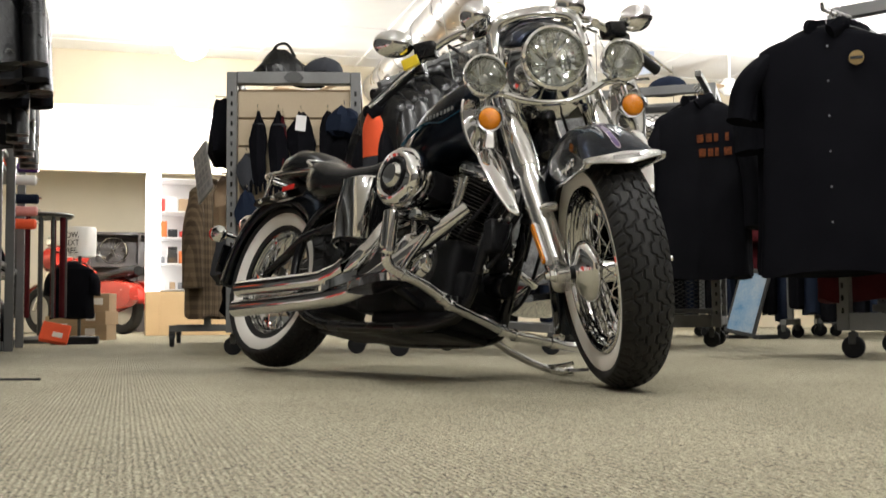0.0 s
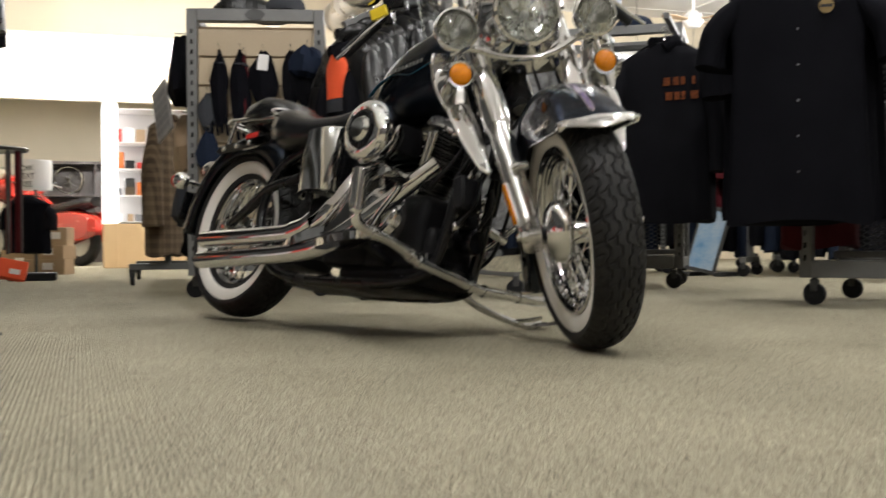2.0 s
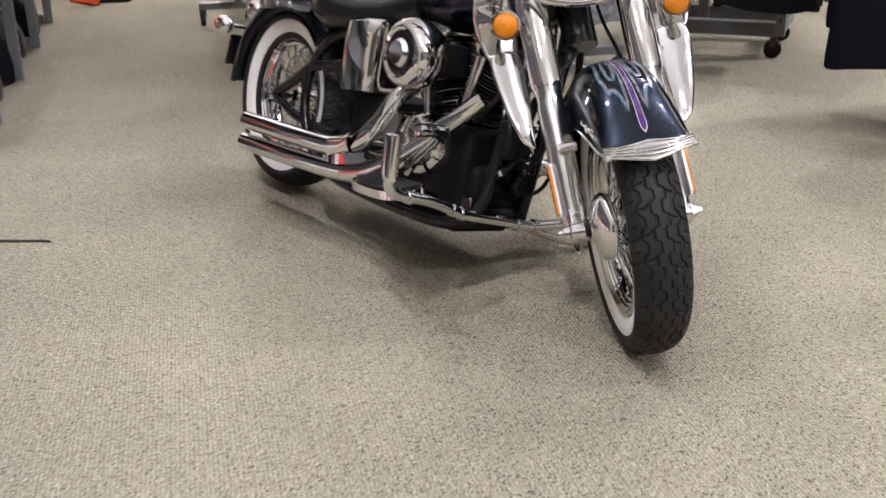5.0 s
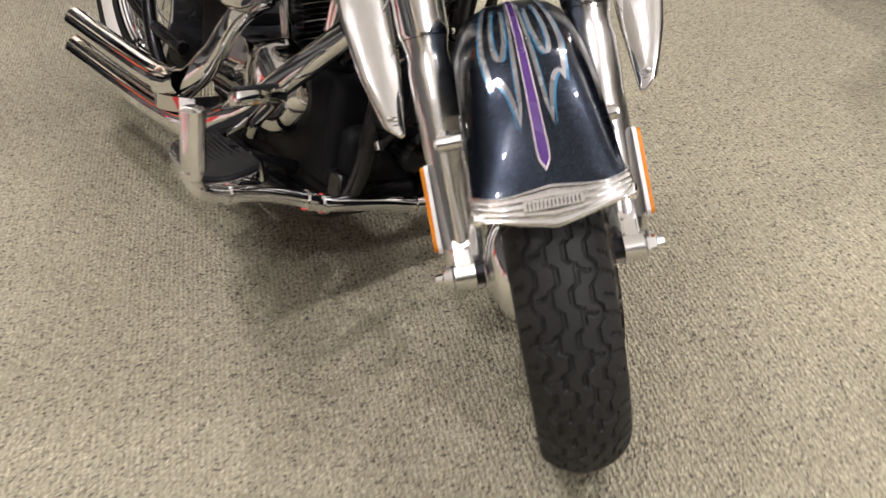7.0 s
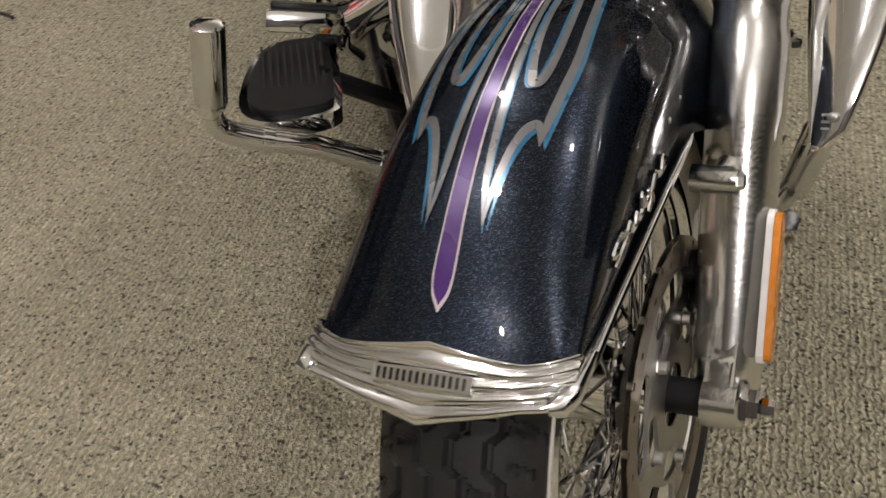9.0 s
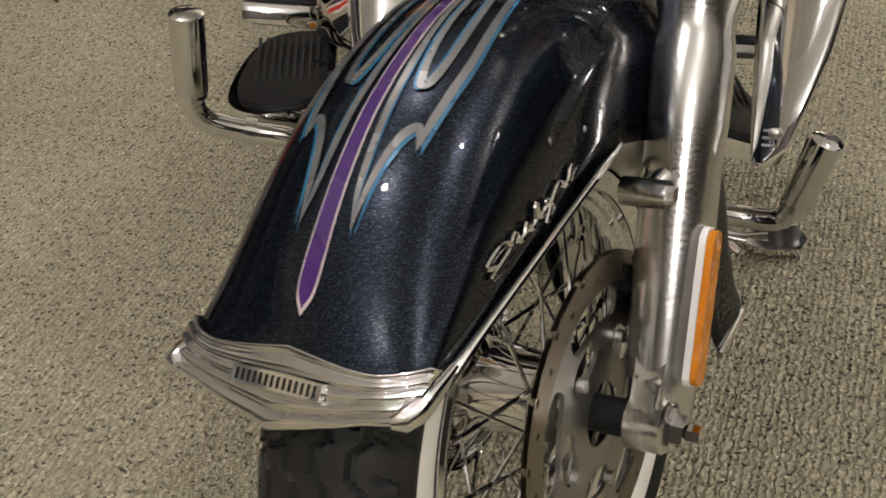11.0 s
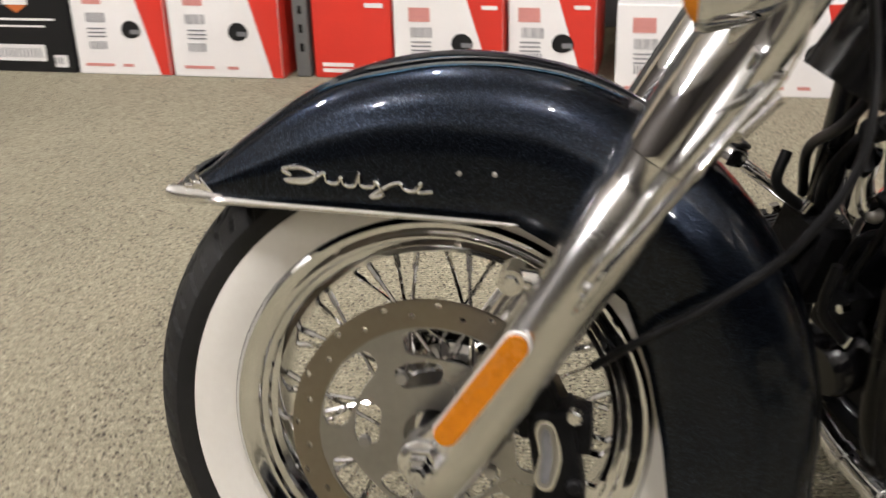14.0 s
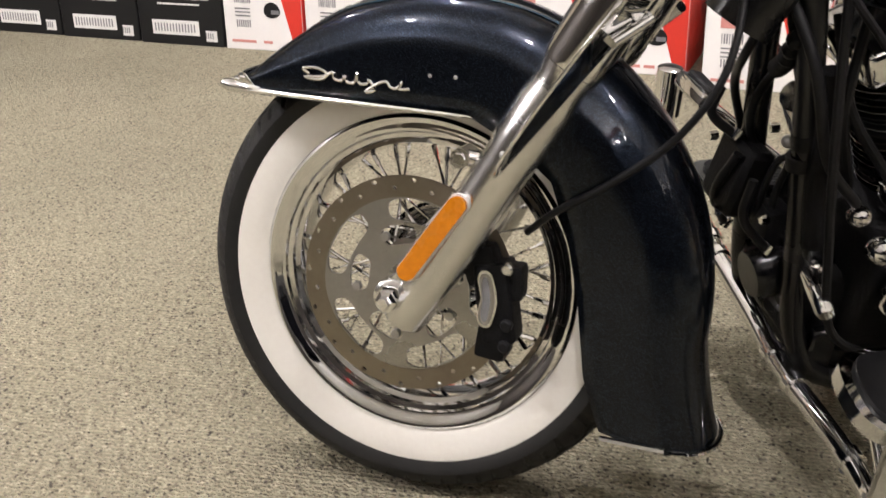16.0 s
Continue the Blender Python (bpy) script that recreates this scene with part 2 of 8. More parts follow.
NAVY = mat("navy_cloth", (0.013, 0.019, 0.036), 0.85, 0, amount=0.35, scale=5, bump=0.3, bump_scale=350, spec=0.08)
ORANGE = mat("orange_cloth", (0.85, 0.10, 0.025), 0.75, 0, amount=0.2, scale=5, bump=0.2, bump_scale=300)
MAROON = mat("maroon_cloth", (0.07, 0.008, 0.011), 0.8, 0, amount=0.3, scale=5, bump=0.2, bump_scale=300, spec=0.1)
WHITE = mat("white_card", (0.76, 0.74, 0.72), 0.5, 0, amount=0.06)
REDCARD = mat("red_card", (0.62, 0.035, 0.02), 0.42, 0, amount=0.12)
BLACKCARD = mat("black_card", (0.010, 0.010, 0.011), 0.42, 0, amount=0.25, spec=0.3)
GREYINK = mat("grey_ink", (0.22, 0.22, 0.23), 0.6, 0, amount=0.3)
PINKINK = mat("pale_red_ink", (0.60, 0.25, 0.22), 0.6, 0, amount=0.2)
ORANGEINK = mat("orange_ink", (0.62, 0.16, 0.03), 0.6, 0, amount=0.3)
WORNPRINT = mat("worn_orange_print", (0.20, 0.055, 0.016), 0.8, 0, second=(0.03, 0.012, 0.008), scale=60, spec=0.1)
GOLDINK = mat("gold_ink", (0.17, 0.105, 0.025), 0.6, 0, amount=0.3)
CARTON = mat("brown_carton", (0.36, 0.25, 0.15), 0.75, 0, amount=0.2, scale=4, bump=0.05, bump_scale=150)
TANWOOD = mat("pale_maple", (0.62, 0.44, 0.24), 0.4, 0, second=(0.52, 0.35, 0.18), scale=3, coat=0.2)
# dark tone chosen for out-of-view walls so that the chrome reflects dark
DARKWALL = mat("dark_unseen_wall", (0.075, 0.066, 0.058), 0.7, 0, amount=0.25, scale=1.2, bump=0.08, bump_scale=90)
PALECARD = mat("pale_blue_card", (0.42, 0.50, 0.68), 0.4, 0, second=(0.62, 0.66, 0.74), scale=9)
PRINTGREY = mat("grey_printed_card", (0.30, 0.29, 0.285), 0.6, 0, amount=0.2)
ORANGEWALL = mat("orange_wall_paint", (0.75, 0.15, 0.035), 0.6, 0, amount=0.12, scale=2, bump=0.05, bump_scale=90)
DUCT = mat("galvanised_duct", (0.55, 0.54, 0.53), 0.35, 1.0, amount=0.2, scale=5, bump=0.04, bump_scale=60)
REDPAINT = mat("red_gloss_paint", (0.36, 0.022, 0.014), 0.16, 0.2, amount=0.15, coat=1.0)
GLOBE = glow("lamp_globe", (1.0, 0.97, 0.93), 60.0)
BULB = glow("spot_bulb", (1.0, 0.97, 0.93), 520.0)
TEAL = mat("teal_plastic", (0.02, 0.25, 0.26), 0.5, 0, amount=0.2)
BLUEPOSTER = mat("blue_print", (0.05, 0.22, 0.45), 0.35, 0, second=(0.45, 0.5, 0.52), scale=6, amount=0.3)


# ---- mesh helpers ----
def part(name, bm, material, parent=None, label="", smooth=True, m=None):
    """Links a bmesh as one mesh object, under a thing or a part. m moves the mesh itself."""
    if m is not None:
        bm.transform(m)
    bmesh.ops.recalc_face_normals(bm, faces=bm.faces)
    data = bpy.data.meshes.new(name)
    bm.to_mesh(data)
    bm.free()
    data.materials.append(material)
    if smooth:
        data.polygons.foreach_set("use_smooth", [True] * len(data.polygons))
        data.set_sharp_from_angle(angle=radians(38))
    ob = new(name, data)
    if parent is not None:
        ob.parent = parent
    if label:
        ob["label"] = label
    return ob


WORLD = Matrix.Identity(4)


def thing(name, m, label, category, group="", kind="", within=SHOP):
    """A top-level thing, placed by m on the shop's plan (or in the world, with within=WORLD)."""
    ob = new(name)
    ob.empty_display_size = 0.1
    ob.matrix_world = within @ m
    return tagged(ob, label, category, group, kind)


def box(sx, sy, sz, at=(0, 0, 0), turn=None, bevel=0.0, bm=None, seg=1):
    b = bmesh.new()
    bmesh.ops.create_cube(b, size=1)
    bmesh.ops.scale(b, vec=(sx, sy, sz), verts=b.verts)
    if bevel:
        bmesh.ops.bevel(b, geom=b.edges[:], offset=bevel, segments=seg, affect="EDGES", profile=0.6)
    mt = Matrix.Translation(at)
    if turn is not None:
        mt = mt @ Euler([radians(v) for v in turn]).to_matrix().to_4x4()
    b.transform(mt)
    return join(bm, b)


def join(bm, b):
    if bm is None:
        return b
    tmp = bpy.data.meshes.new("tmp")
    b.to_mesh(tmp)
    b.free()
    bm.from_mesh(tmp)
    bpy.data.meshes.remove(tmp)
    return bm


def frames_along(points):
    """Steady frames along a line of points."""
    ps = [Vector(p) for p in points]
    tang = []
    for i in range(len(ps)):
        d = ps[min(i + 1, len(ps) - 1)] - ps[max(i - 1, 0)]
        tang.append(d.normalized())
    ref = Vector((0, 0, 1)) if abs(tang[0].z) < 0.9 else Vector((1, 0, 0))
    u = tang[0].cross(ref).normalized()
    out = []
    for p, t in zip(ps, tang):
        u = (u - t * u.dot(t)).normalized()
        out.append((p, u, t.cross(u)))
    return out


def smooth_line(points, n=6):
    """Catmull-Rom through the points."""
    ps = [Vector(p) for p in points]
    ps = [2 * ps[0] - ps[1]] + ps + [2 * ps[-1] - ps[-2]]
    out = []
    for i in range(1, len(ps) - 2):
        a, b, c, d = ps[i - 1:i + 3]
        for k in range(n):
            t = k / n
            out.append(0.5 * ((2 * b) + (c - a) * t + (2 * a - 5 * b + 4 * c - d) * t * t + (3 * b - a - 3 * c + d) * t ** 3))
    return out + [ps[-2]]


def tube(points, radius, seg=12, bm=None, flat=1.0, caps=True):
    """A round bar along points; radius is one number or one for each point."""
    b = bm if bm is not None else bmesh.new()
    rad = radius if isinstance(radius, (list, tuple)) else [radius] * len(points)
    rings = []
    for (p, u, v), r in zip(frames_along(points), rad):
        rings.append([b.verts.new(p + u * (r * math.cos(2 * math.pi * k / seg)) + v * (r * flat * math.sin(2 * math.pi * k / seg)))
                      for k in range(seg)])
    for ra, rb in zip(rings, rings[1:]):
        for k in range(seg):
            b.faces.new((ra[k], ra[(k + 1) % seg], rb[(k + 1) % seg], rb[k]))
    if caps:
        b.faces.new(rings[0][::-1])
        b.faces.new(rings[-1])
    return b


def lathe(profile, seg=48, axis="y", bm=None, at=(0, 0, 0), closed=False):
    """Turns (radius, height) pairs round an axis through at."""
    b = bm if bm is not None else bmesh.new()
    at = Vector(at)
    rings = []
    for r, h in profile:
        ring = []
        for k in range(seg):
            c, s = r * math.cos(2 * math.pi * k / seg), r * math.sin(2 * math.pi * k / seg)
            ring.append(b.verts.new(at + Vector({"x": (h, c, s), "y": (c, h, s), "z": (c, s, h)}[axis])))
        rings.append(ring)
    pairs = list(zip(rings, rings[1:])) + ([(rings[-1], rings[0])] if closed else [])
    for ra, rb in pairs:
        for k in range(seg):
            b.faces.new((ra[k], ra[(k + 1) % seg], rb[(k + 1) % seg], rb[k]))
    return b


def loft(sections, bm=None, caps=True, loop=True):
    """Skins rings of points."""
    b = bm if bm is not None else bmesh.new()
    rings = [[b.verts.new(Vector(p)) for p in s] for s in sections]
    n = len(rings[0])
    for ra, rb in zip(rings, rings[1:]):
        for k in range(n if loop else n - 1):
            b.faces.new((ra[k], ra[(k + 1) % n], rb[(k + 1) % n], rb[k]))
    if caps and loop:
        b.faces.new(rings[0][::-1])
        b.faces.new(rings[-1])
    return b


def plate(outline, depth, bm=None, m=None):
    """A flat outline (x, y) given thickness along z."""
    b = bmesh.new()
    lo = [b.verts.new((x, y, 0)) for x, y in outline]
    hi = [b.verts.new((x, y, depth)) for x, y in outline]
    b.faces.new(lo[::-1])
    b.faces.new(hi)
    for k in range(len(lo)):
        j = (k + 1) % len(lo)
        b.faces.new((lo[k], lo[j], hi[j], hi[k]))
    if m is not None:
        b.transform(m)
    return join(bm, b)


def thicken(ob, t, offset=-1.0):
    md = ob.modifiers.new("thickness", "SOLIDIFY")
    md.thickness, md.offset = t, offset
    return ob

# ---- the shop's shell ----
R0, R1, A0, A1 = -1.75, 13.0, -5.0, 18.0


def slab(name, r0, r1, a0, a1, z0, z1, material, kind="structure", label="", category=""):
    b = box(r1 - r0, a1 - a0, z1 - z0, ((r0 + r1) / 2, (a0 + a1) / 2, (z0 + z1) / 2))
    ob = part(name, b, material, None, "", False, SHOP @ pose(0, 0, 0, 0, 0, YAW))
    return tagged(ob, label, category, "", kind)


floor = slab("floor", R0 - 0.2, R1 + 0.2, A0 - 0.2, A1 + 0.2, -0.1, 0.0, CARPET, label="beige flecked ribbed loop carpet over the whole shop", category="carpet")
slab("wall_west", R0 - 0.2, R0, A0 - 0.2, A1 + 0.2, 0, CEILING, WALL, label="cream painted side wall", category="wall")
# east and south walls are unseen; their dark colour only shapes the reflections
slab("wall_east", R1, R1 + 0.2, A0 - 0.2, A1 + 0.2, 0, CEILING, DARKWALL, label="unseen side wall, darkened for contrast in the chrome", category="wall")
slab("wall_south", R0, R1, A0 - 0.2, A0, 0, CEILING, DARKWALL, label="unseen front wall, darkened for contrast in the chrome", category="wall")
slab("wall_north", R0, R1, A1, A1 + 0.2, 0, CEILING, WALL, label="cream painted back wall", category="wall")
ceil = bmesh.new()
box(R1 - R0 + 0.4, A1 - A0 + 0.4, 0.1, ((R0 + R1) / 2, (A0 + A1) / 2, CEILING + 0.05), bm=ceil)
for k in range(12):
    box(0.045, A1 - A0, 0.012, (R0 + 0.6 + 1.2 * k, (A0 + A1) / 2, CEILING - 0.006), bm=ceil)
for k in range(18):
    box(R1 - R0, 0.04, 0.010, ((R0 + R1) / 2, A0 + 0.8 + 1.25 * k, CEILING - 0.005), bm=ceil)
tagged(part("ceiling", ceil, CEIL, None, "", False, SHOP @ pose(0, 0, 0, 0, 0, YAW)), "white panelled ceiling with thin seams", "ceiling", "", "structure")
slab("bulkhead", R0, 9.8, 12.5, 12.7, 2.62, CEILING, WALL, label="cream bulkhead hanging across the shop", category="bulkhead")
slab("ceiling_low", R0, 9.8, 12.7, A1, 2.62, 2.72, CEIL, label="lower white ceiling behind the bulkhead", category="ceiling")
slab("bulkhead_rear", R0, 4.3, 14.4, 14.55, 2.12, 2.62, WALL, label="cream bulkhead over the back bay", category="bulkhead")
slab("partition", 9.9, R1, 11.6, 11.75, 0, CEILING, WALL, label="cream painted partition wall", category="wall")
slab("wall_feature", 9.3, 9.8, 14.2, 14.35, 1.75, 2.62, ORANGEWALL, label="orange painted upper wall", category="wall")
slab("wall_inner", 5.6, 9.3, 14.2, 14.35, 0, 2.62, WALL, label="cream painted inner wall", category="wall")
slab("wall_inner_low", 9.3, 9.8, 14.2, 14.35, 0, 1.75, WALL, label="cream painted lower wall", category="wall")
slab("column", 9.8, 9.9, 11.9, 12.0, 1.75, CEILING, ORANGEWALL, label="orange painted wall end", category="wall")
slab("wall_end", 9.8, 9.9, 11.9, 12.0, 0, 1.75, WALL, label="cream painted wall end", category="wall")
slab("wall_return", 9.8, 9.9, 12.0, 14.35, 0, CEILING, WALL, label="cream painted return wall", category="wall")


# ---- ceiling fixtures ----
def globe_lamp(at):
    t = thing("ceiling_lamp", Matrix.Translation(at), "glowing white globe lamp hanging from the ceiling", "lamp", "ceiling lamps")
    up = CEILING - at[2]
    part("stem", tube([(0, 0, 0.19), (0, 0, up)], 0.012, 10), WHITE, t)
    part("canopy", lathe([(0.06, up - 0.001), (0.055, up - 0.03), (0.012, up - 0.045)], 20, "z"), WHITE, t)
    part("fitter", lathe([(0.05, 0.20), (0.062, 0.17), (0.055, 0.15)], 20, "z"), BRUSHED, t)
    g = bmesh.new()
    bmesh.ops.create_uvsphere(g, u_segments=24, v_segments=14, radius=0.165)
    part("globe", g, GLOBE, t, "glowing opal globe")


for spot in LAMPS:
    globe_lamp(spot)


def ceiling_spot(at):
    t = thing("ceiling_spot", Matrix.Translation(at), "small white ceiling spot with a bare bulb", "lamp", "ceiling spots")
    part("stem", tube([(0, 0, 0.05), (0, 0, CEILING - at[2])], 0.01, 8), WHITE, t)
    part("holder", lathe([(0.03, 0.07), (0.035, 0.05), (0.03, 0.03)], 16, "z"), WHITE, t)
    g = bmesh.new()
    bmesh.ops.create_uvsphere(g, u_segments=16, v_segments=10, radius=0.042)
    part("bulb", g, BULB, t, "glowing bulb")


for spot in SPOTS:
    ceiling_spot(spot)


def ceiling_fan(x, y, z):
    t = thing("ceiling_fan", stand_at(x, y, z, 20), "white ceiling fan with four brown blades at rest", "ceiling fan", "ceiling fans")
    part("rod", tube([(0, 0, 0.1), (0, 0, CEILING - z)], 0.016, 10), WHITE, t)
    part("motor", lathe([(0.0, -0.09), (0.07, -0.085), (0.12, -0.03), (0.12, 0.04), (0.06, 0.10), (0.0, 0.11)], 24, "z"), WHITE, t)
    for k in range(4):
        part("blade", plate([(0.13, -0.04), (0.5, -0.055), (0.53, 0), (0.5, 0.055), (0.13, 0.04)], 0.012, m=pose(0, 0, -0.01, 8, 0, 90 * k + 25)), CARTON, t, smooth=False)
        part("blade_arm", box(0.14, 0.03, 0.01, (0.14 * math.cos(radians(90 * k + 25)), 0.14 * math.sin(radians(90 * k + 25)), 0.005), (0, 0, 90 * k + 25), 0.002), BRUSHED, t)


ceiling_fan(2.02, 13.1, 2.84)
ceiling_fan(-2.9, 12.6, 2.9)
p = grid(3.6, 12.46, 2.88)
duct = thing("air_duct", Matrix.Identity(4), "round galvanised spiral air duct under the ceiling", "duct", "air ducts")
line = [Vector((-2.35, 13.3, 2.98)), Vector((0.9, 6.2, 2.98))]
part("pipe", tube(line, 0.19, 32), DUCT, duct)
for k in range(9):
    c = line[0].lerp(line[1], 0.06 + 0.11 * k)
    d = (line[1] - line[0]).normalized()
    part("duct_band", tube([c - d * 0.02, c + d * 0.02], 0.197, 32), DUCT, duct)
duct2 = thing("air_duct", Matrix.Identity(4), "round galvanised spiral air duct under the ceiling", "duct", "air ducts")
line = [grid(4.6, 11.4, 2.50), grid(9.4, 11.6, 2.50)]
part("pipe", tube(line, 0.17, 32), DUCT, duct2)
for k in range(6):
    c = line[0].lerp(line[1], 0.08 + 0.17 * k)
    d = (line[1] - line[0]).normalized()
    part("duct_band", tube([c - d * 0.02, c + d * 0.02], 0.177, 32), DUCT, duct2)
    part("hanger", tube([c + Vector((0, 0, 0.17)), Vector((c.x, c.y, CEILING))], 0.0035, 6), DARKMETAL, duct2)

# octagonal wooden canopy over the counter
canopy = thing("counter_canopy", stand_at(-0.55, 11.9, 2.06, YAW - 8), "pale maple octagonal canopy with dark plaques hanging over the counter", "canopy")
N, RO = 8, 1.42
for k in range(N):
    a0, a1 = [radians(22.5 + 45 * j) for j in (k, k + 1)]
    p0, p1 = Vector((RO * math.cos(a0), RO * math.sin(a0), 0)), Vector((RO * math.cos(a1), RO * math.sin(a1), 0))
    m = (p0 + p1) / 2
    ang = math.degrees(math.atan2((p1 - p0).y, (p1 - p0).x))
    part("canopy_board", box((p1 - p0).length + 0.02, 0.03, 0.27, (m.x, m.y, 0.14), (0, 0, ang), 0.004), TANWOOD, canopy, smooth=False)
    q = m * 0.72
    part("inner_board", box((p1 - p0).length * 0.72, 0.03, 0.20, (q.x, q.y, 0.10), (0, 0, ang), 0.004), TANWOOD, canopy, smooth=False)
    out = [(0.075, 0), (0.05, 0.035), (0, 0.052), (-0.05, 0.035), (-0.075, 0), (-0.05, -0.035), (0, -0.052), (0.05, -0.035)]
    n = m.normalized()
    for o in (-0.26, 0.26):
        c = m + n * 0.017 + (p1 - p0).normalized() * o + Vector((0, 0, 0.15))
        ux = (p1 - p0).normalized()
        part("plaque", plate(out, 0.008, m=Matrix(((ux.x, 0, n.x, c.x), (ux.y, 0, n.y, c.y), (0, 1, 0, c.z), (0, 0, 0, 1)))), DARKMETAL, canopy, smooth=False)
    part("soffit", plate([(0, 0), (0.37, -0.15), (0.37, 0.15)], 0.01, m=Matrix.Translation((q.x, q.y, 0.0)) @ pose(0, 0, 0, 0, 0, math.degrees(math.atan2(n.y, n.x)))), TANWOOD, canopy, smooth=False)
for k in range(4):
    a = radians(45 + 90 * k)
    part("hanging_rod", tube([(1.2 * math.cos(a), 1.2 * math.sin(a), 0.2), (1.2 * math.cos(a), 1.2 * math.sin(a), CEILING - 2.06)], 0.0035, 6), DARKMETAL, canopy)


# ---- racks and garments ----
def caster(parent, x, y, top=0.11):
    w = part("caster", lathe([(0.0, -0.014), (0.018, -0.016), (0.040, -0.015), (0.045, -0.010), (0.045, 0.010), (0.040, 0.015), (0.018, 0.016), (0.0, 0.014)], 20, "y", at=(x, y, 0.045)), PLASTIC, parent, "black caster wheel")
    part("caster_fork", box(0.03, 0.042, 0.05, (x, y, 0.080), None, 0.004), DARKMETAL, w)
    part("caster_stem", tube([(x, y, 0.09), (x, y, top + 0.02)], 0.009, 8), DARKMETAL, w)


def beam(parent, a, b, t=0.045, material=None, name="rail", slots=False):
    a, b = Vector(a), Vector(b)
    d = b - a
    bm = bmesh.new()
    bmesh.ops.create_cube(bm, size=1)
    bmesh.ops.scale(bm, vec=(t, t, d.length), verts=bm.verts)
    bmesh.ops.bevel(bm, geom=bm.edges[:], offset=0.003, segments=1, affect="EDGES")
    up = "Y" if abs(d.normalized().z) > 0.5 else "Z"
    m = Matrix.Translation((a + b) / 2) @ d.to_track_quat("Z", "Y").to_matrix().to_4x4()
    ob = part(name, bm, material or GREYMETAL, parent, "", False, m)
    return ob


def expanded_mesh(parent, w, h, at, wide=0.045, tall=0.024):
    """Diamond wire mesh in the x-z plane, joined."""
    b = bmesh.new()
    nx, nz = int(w / wide), int(h / tall)
    for i in range(nx):
        for j in range(nz):
            x, z = i * wide, j * tall
            for (x0, z0, x1, z1) in ((x, z + tall / 2, x + wide / 2, z), (x + wide / 2, z, x + wide, z + tall / 2), (x + wide, z + tall / 2, x + wide / 2, z + tall), (x + wide / 2, z + tall, x, z + tall / 2)):
                dx, dz = x1 - x0, z1 - z0
                n = math.hypot(dx, dz)
                ox, oz = -dz / n * 0.0022, dx / n * 0.0022
                b.faces.new([b.verts.new((at[0] + px, at[1], at[2] + pz)) for px, pz in ((x0 + ox, z0 + oz), (x1 + ox, z1 + oz), (x1 - ox, z1 - oz), (x0 - ox, z0 - oz))])
    ob = part("mesh_panel", b, DARKMETAL, parent, "diamond expanded metal panel", smooth=False)
    thicken(ob, 0.003, 0)
    ob["kind"] = "stuff"
    return ob


def garment(name, label, m, material, w=0.5, h=0.78, deep=0.16, sleeve=0.3, category="jacket", group="", collar=True, seed=0, parts=True, buttons=0, sleeve_out=0.08):
    """A top on a hanger, its hook at the origin, front towards -y."""
    rng = random.Random(seed)
    ph = [rng.uniform(0, 6.28) for _ in range(6)]
    t = thing(name, m, label, category, group)
    rows = []
    n = 40
    prof = [(-0.06, 0.11, 0.05), (-0.075, 0.17, 0.075), (-0.10, 0.30, 0.09), (-0.125, 0.41, 0.105), (-0.155, 0.475, 0.12), (-0.21, 0.475, 0.135), (-0.35, 0.465, 0.145), (-0.55, 0.475, 0.15), (-0.80, 0.49, 0.155), (-0.96, 0.50, 0.16), (-1.0, 0.50, 0.155)]
    for z, hw, dp in prof:
        zz = z * h if z < -0.2 else z * 0.78
        ring = []
        for k in range(n):
            a = 2 * math.pi * k / n
            c, s = math.cos(a), math.sin(a)
            fold = 1 + max(0, -z - 0.15) * (0.10 * math.sin(5 * a + ph[0] + z * 2) + 0.07 * math.sin(9 * a + ph[1] - z * 3) + 0.05 * math.sin(15 * a + ph[2]))
            ring.append((w * hw * math.copysign(abs(c) ** 0.7, c) * (1 + 0.02 * math.sin(4 * z * 6 + ph[3])), deep * dp / 0.155 * 0.5 * math.copysign(abs(s) ** 0.8, s) * fold, zz + (0.012 * math.sin(3 * a + ph[4]) if z < -0.9 else 0)))
        rows.append(ring)
    part("torso", loft(rows), material, t)
    for s in (1, -1):
        sh = Vector((s * w * 0.40, 0, -0.135))
        el = Vector((s * (w * 0.5 + sleeve_out * 0.7), -0.01, -0.125 - sleeve * 0.55))
        en = Vector((s * (w * 0.5 + sleeve_out), -0.02, -0.125 - sleeve))
        part("sleeve", tube(smooth_line([sh, sh.lerp(el, 0.5) + Vector((s * 0.004, 0, 0.004)), el, en], 4), [0.034, 0.044, 0.054, 0.062, 0.067, 0.070, 0.071, 0.071, 0.070, 0.069, 0.068, 0.068, 0.070], 16, flat=0.7), material, t)
    if collar:
        part("collar", tube(smooth_line([(-0.05, -0.035, -0.045), (-0.065, 0.0, -0.035), (-0.04, 0.04, -0.03), (0, 0.05, -0.028), (0.04, 0.04, -0.03), (0.065, 0, -0.035), (0.05, -0.035, -0.045), (0.015, -0.06, -0.075)], 4), 0.02, 10, flat=1.5), material, t)
    for k in range(buttons):
        part("button", ball_at((0.004, -deep * 0.5 - 0.002 - 0.006 * min(1, k), -0.13 - k * h * 0.135), 0.0045), GREYINK, t)
    hk = part("hanger", tube(smooth_line([(-w * 0.42, 0, -0.12), (-0.1, 0, -0.055), (0, 0, -0.04), (0.1, 0, -0.055), (w * 0.42, 0, -0.12)], 4), 0.006, 8), PLASTIC, t, "black plastic hanger")
    part("hook", tube(smooth_line([(0, 0, -0.045), (0, 0, 0.0), (0.018, 0, 0.022), (0.0, 0, 0.04), (-0.018, 0, 0.025)], 4), 0.0025, 6), CHROME, hk)
    return t


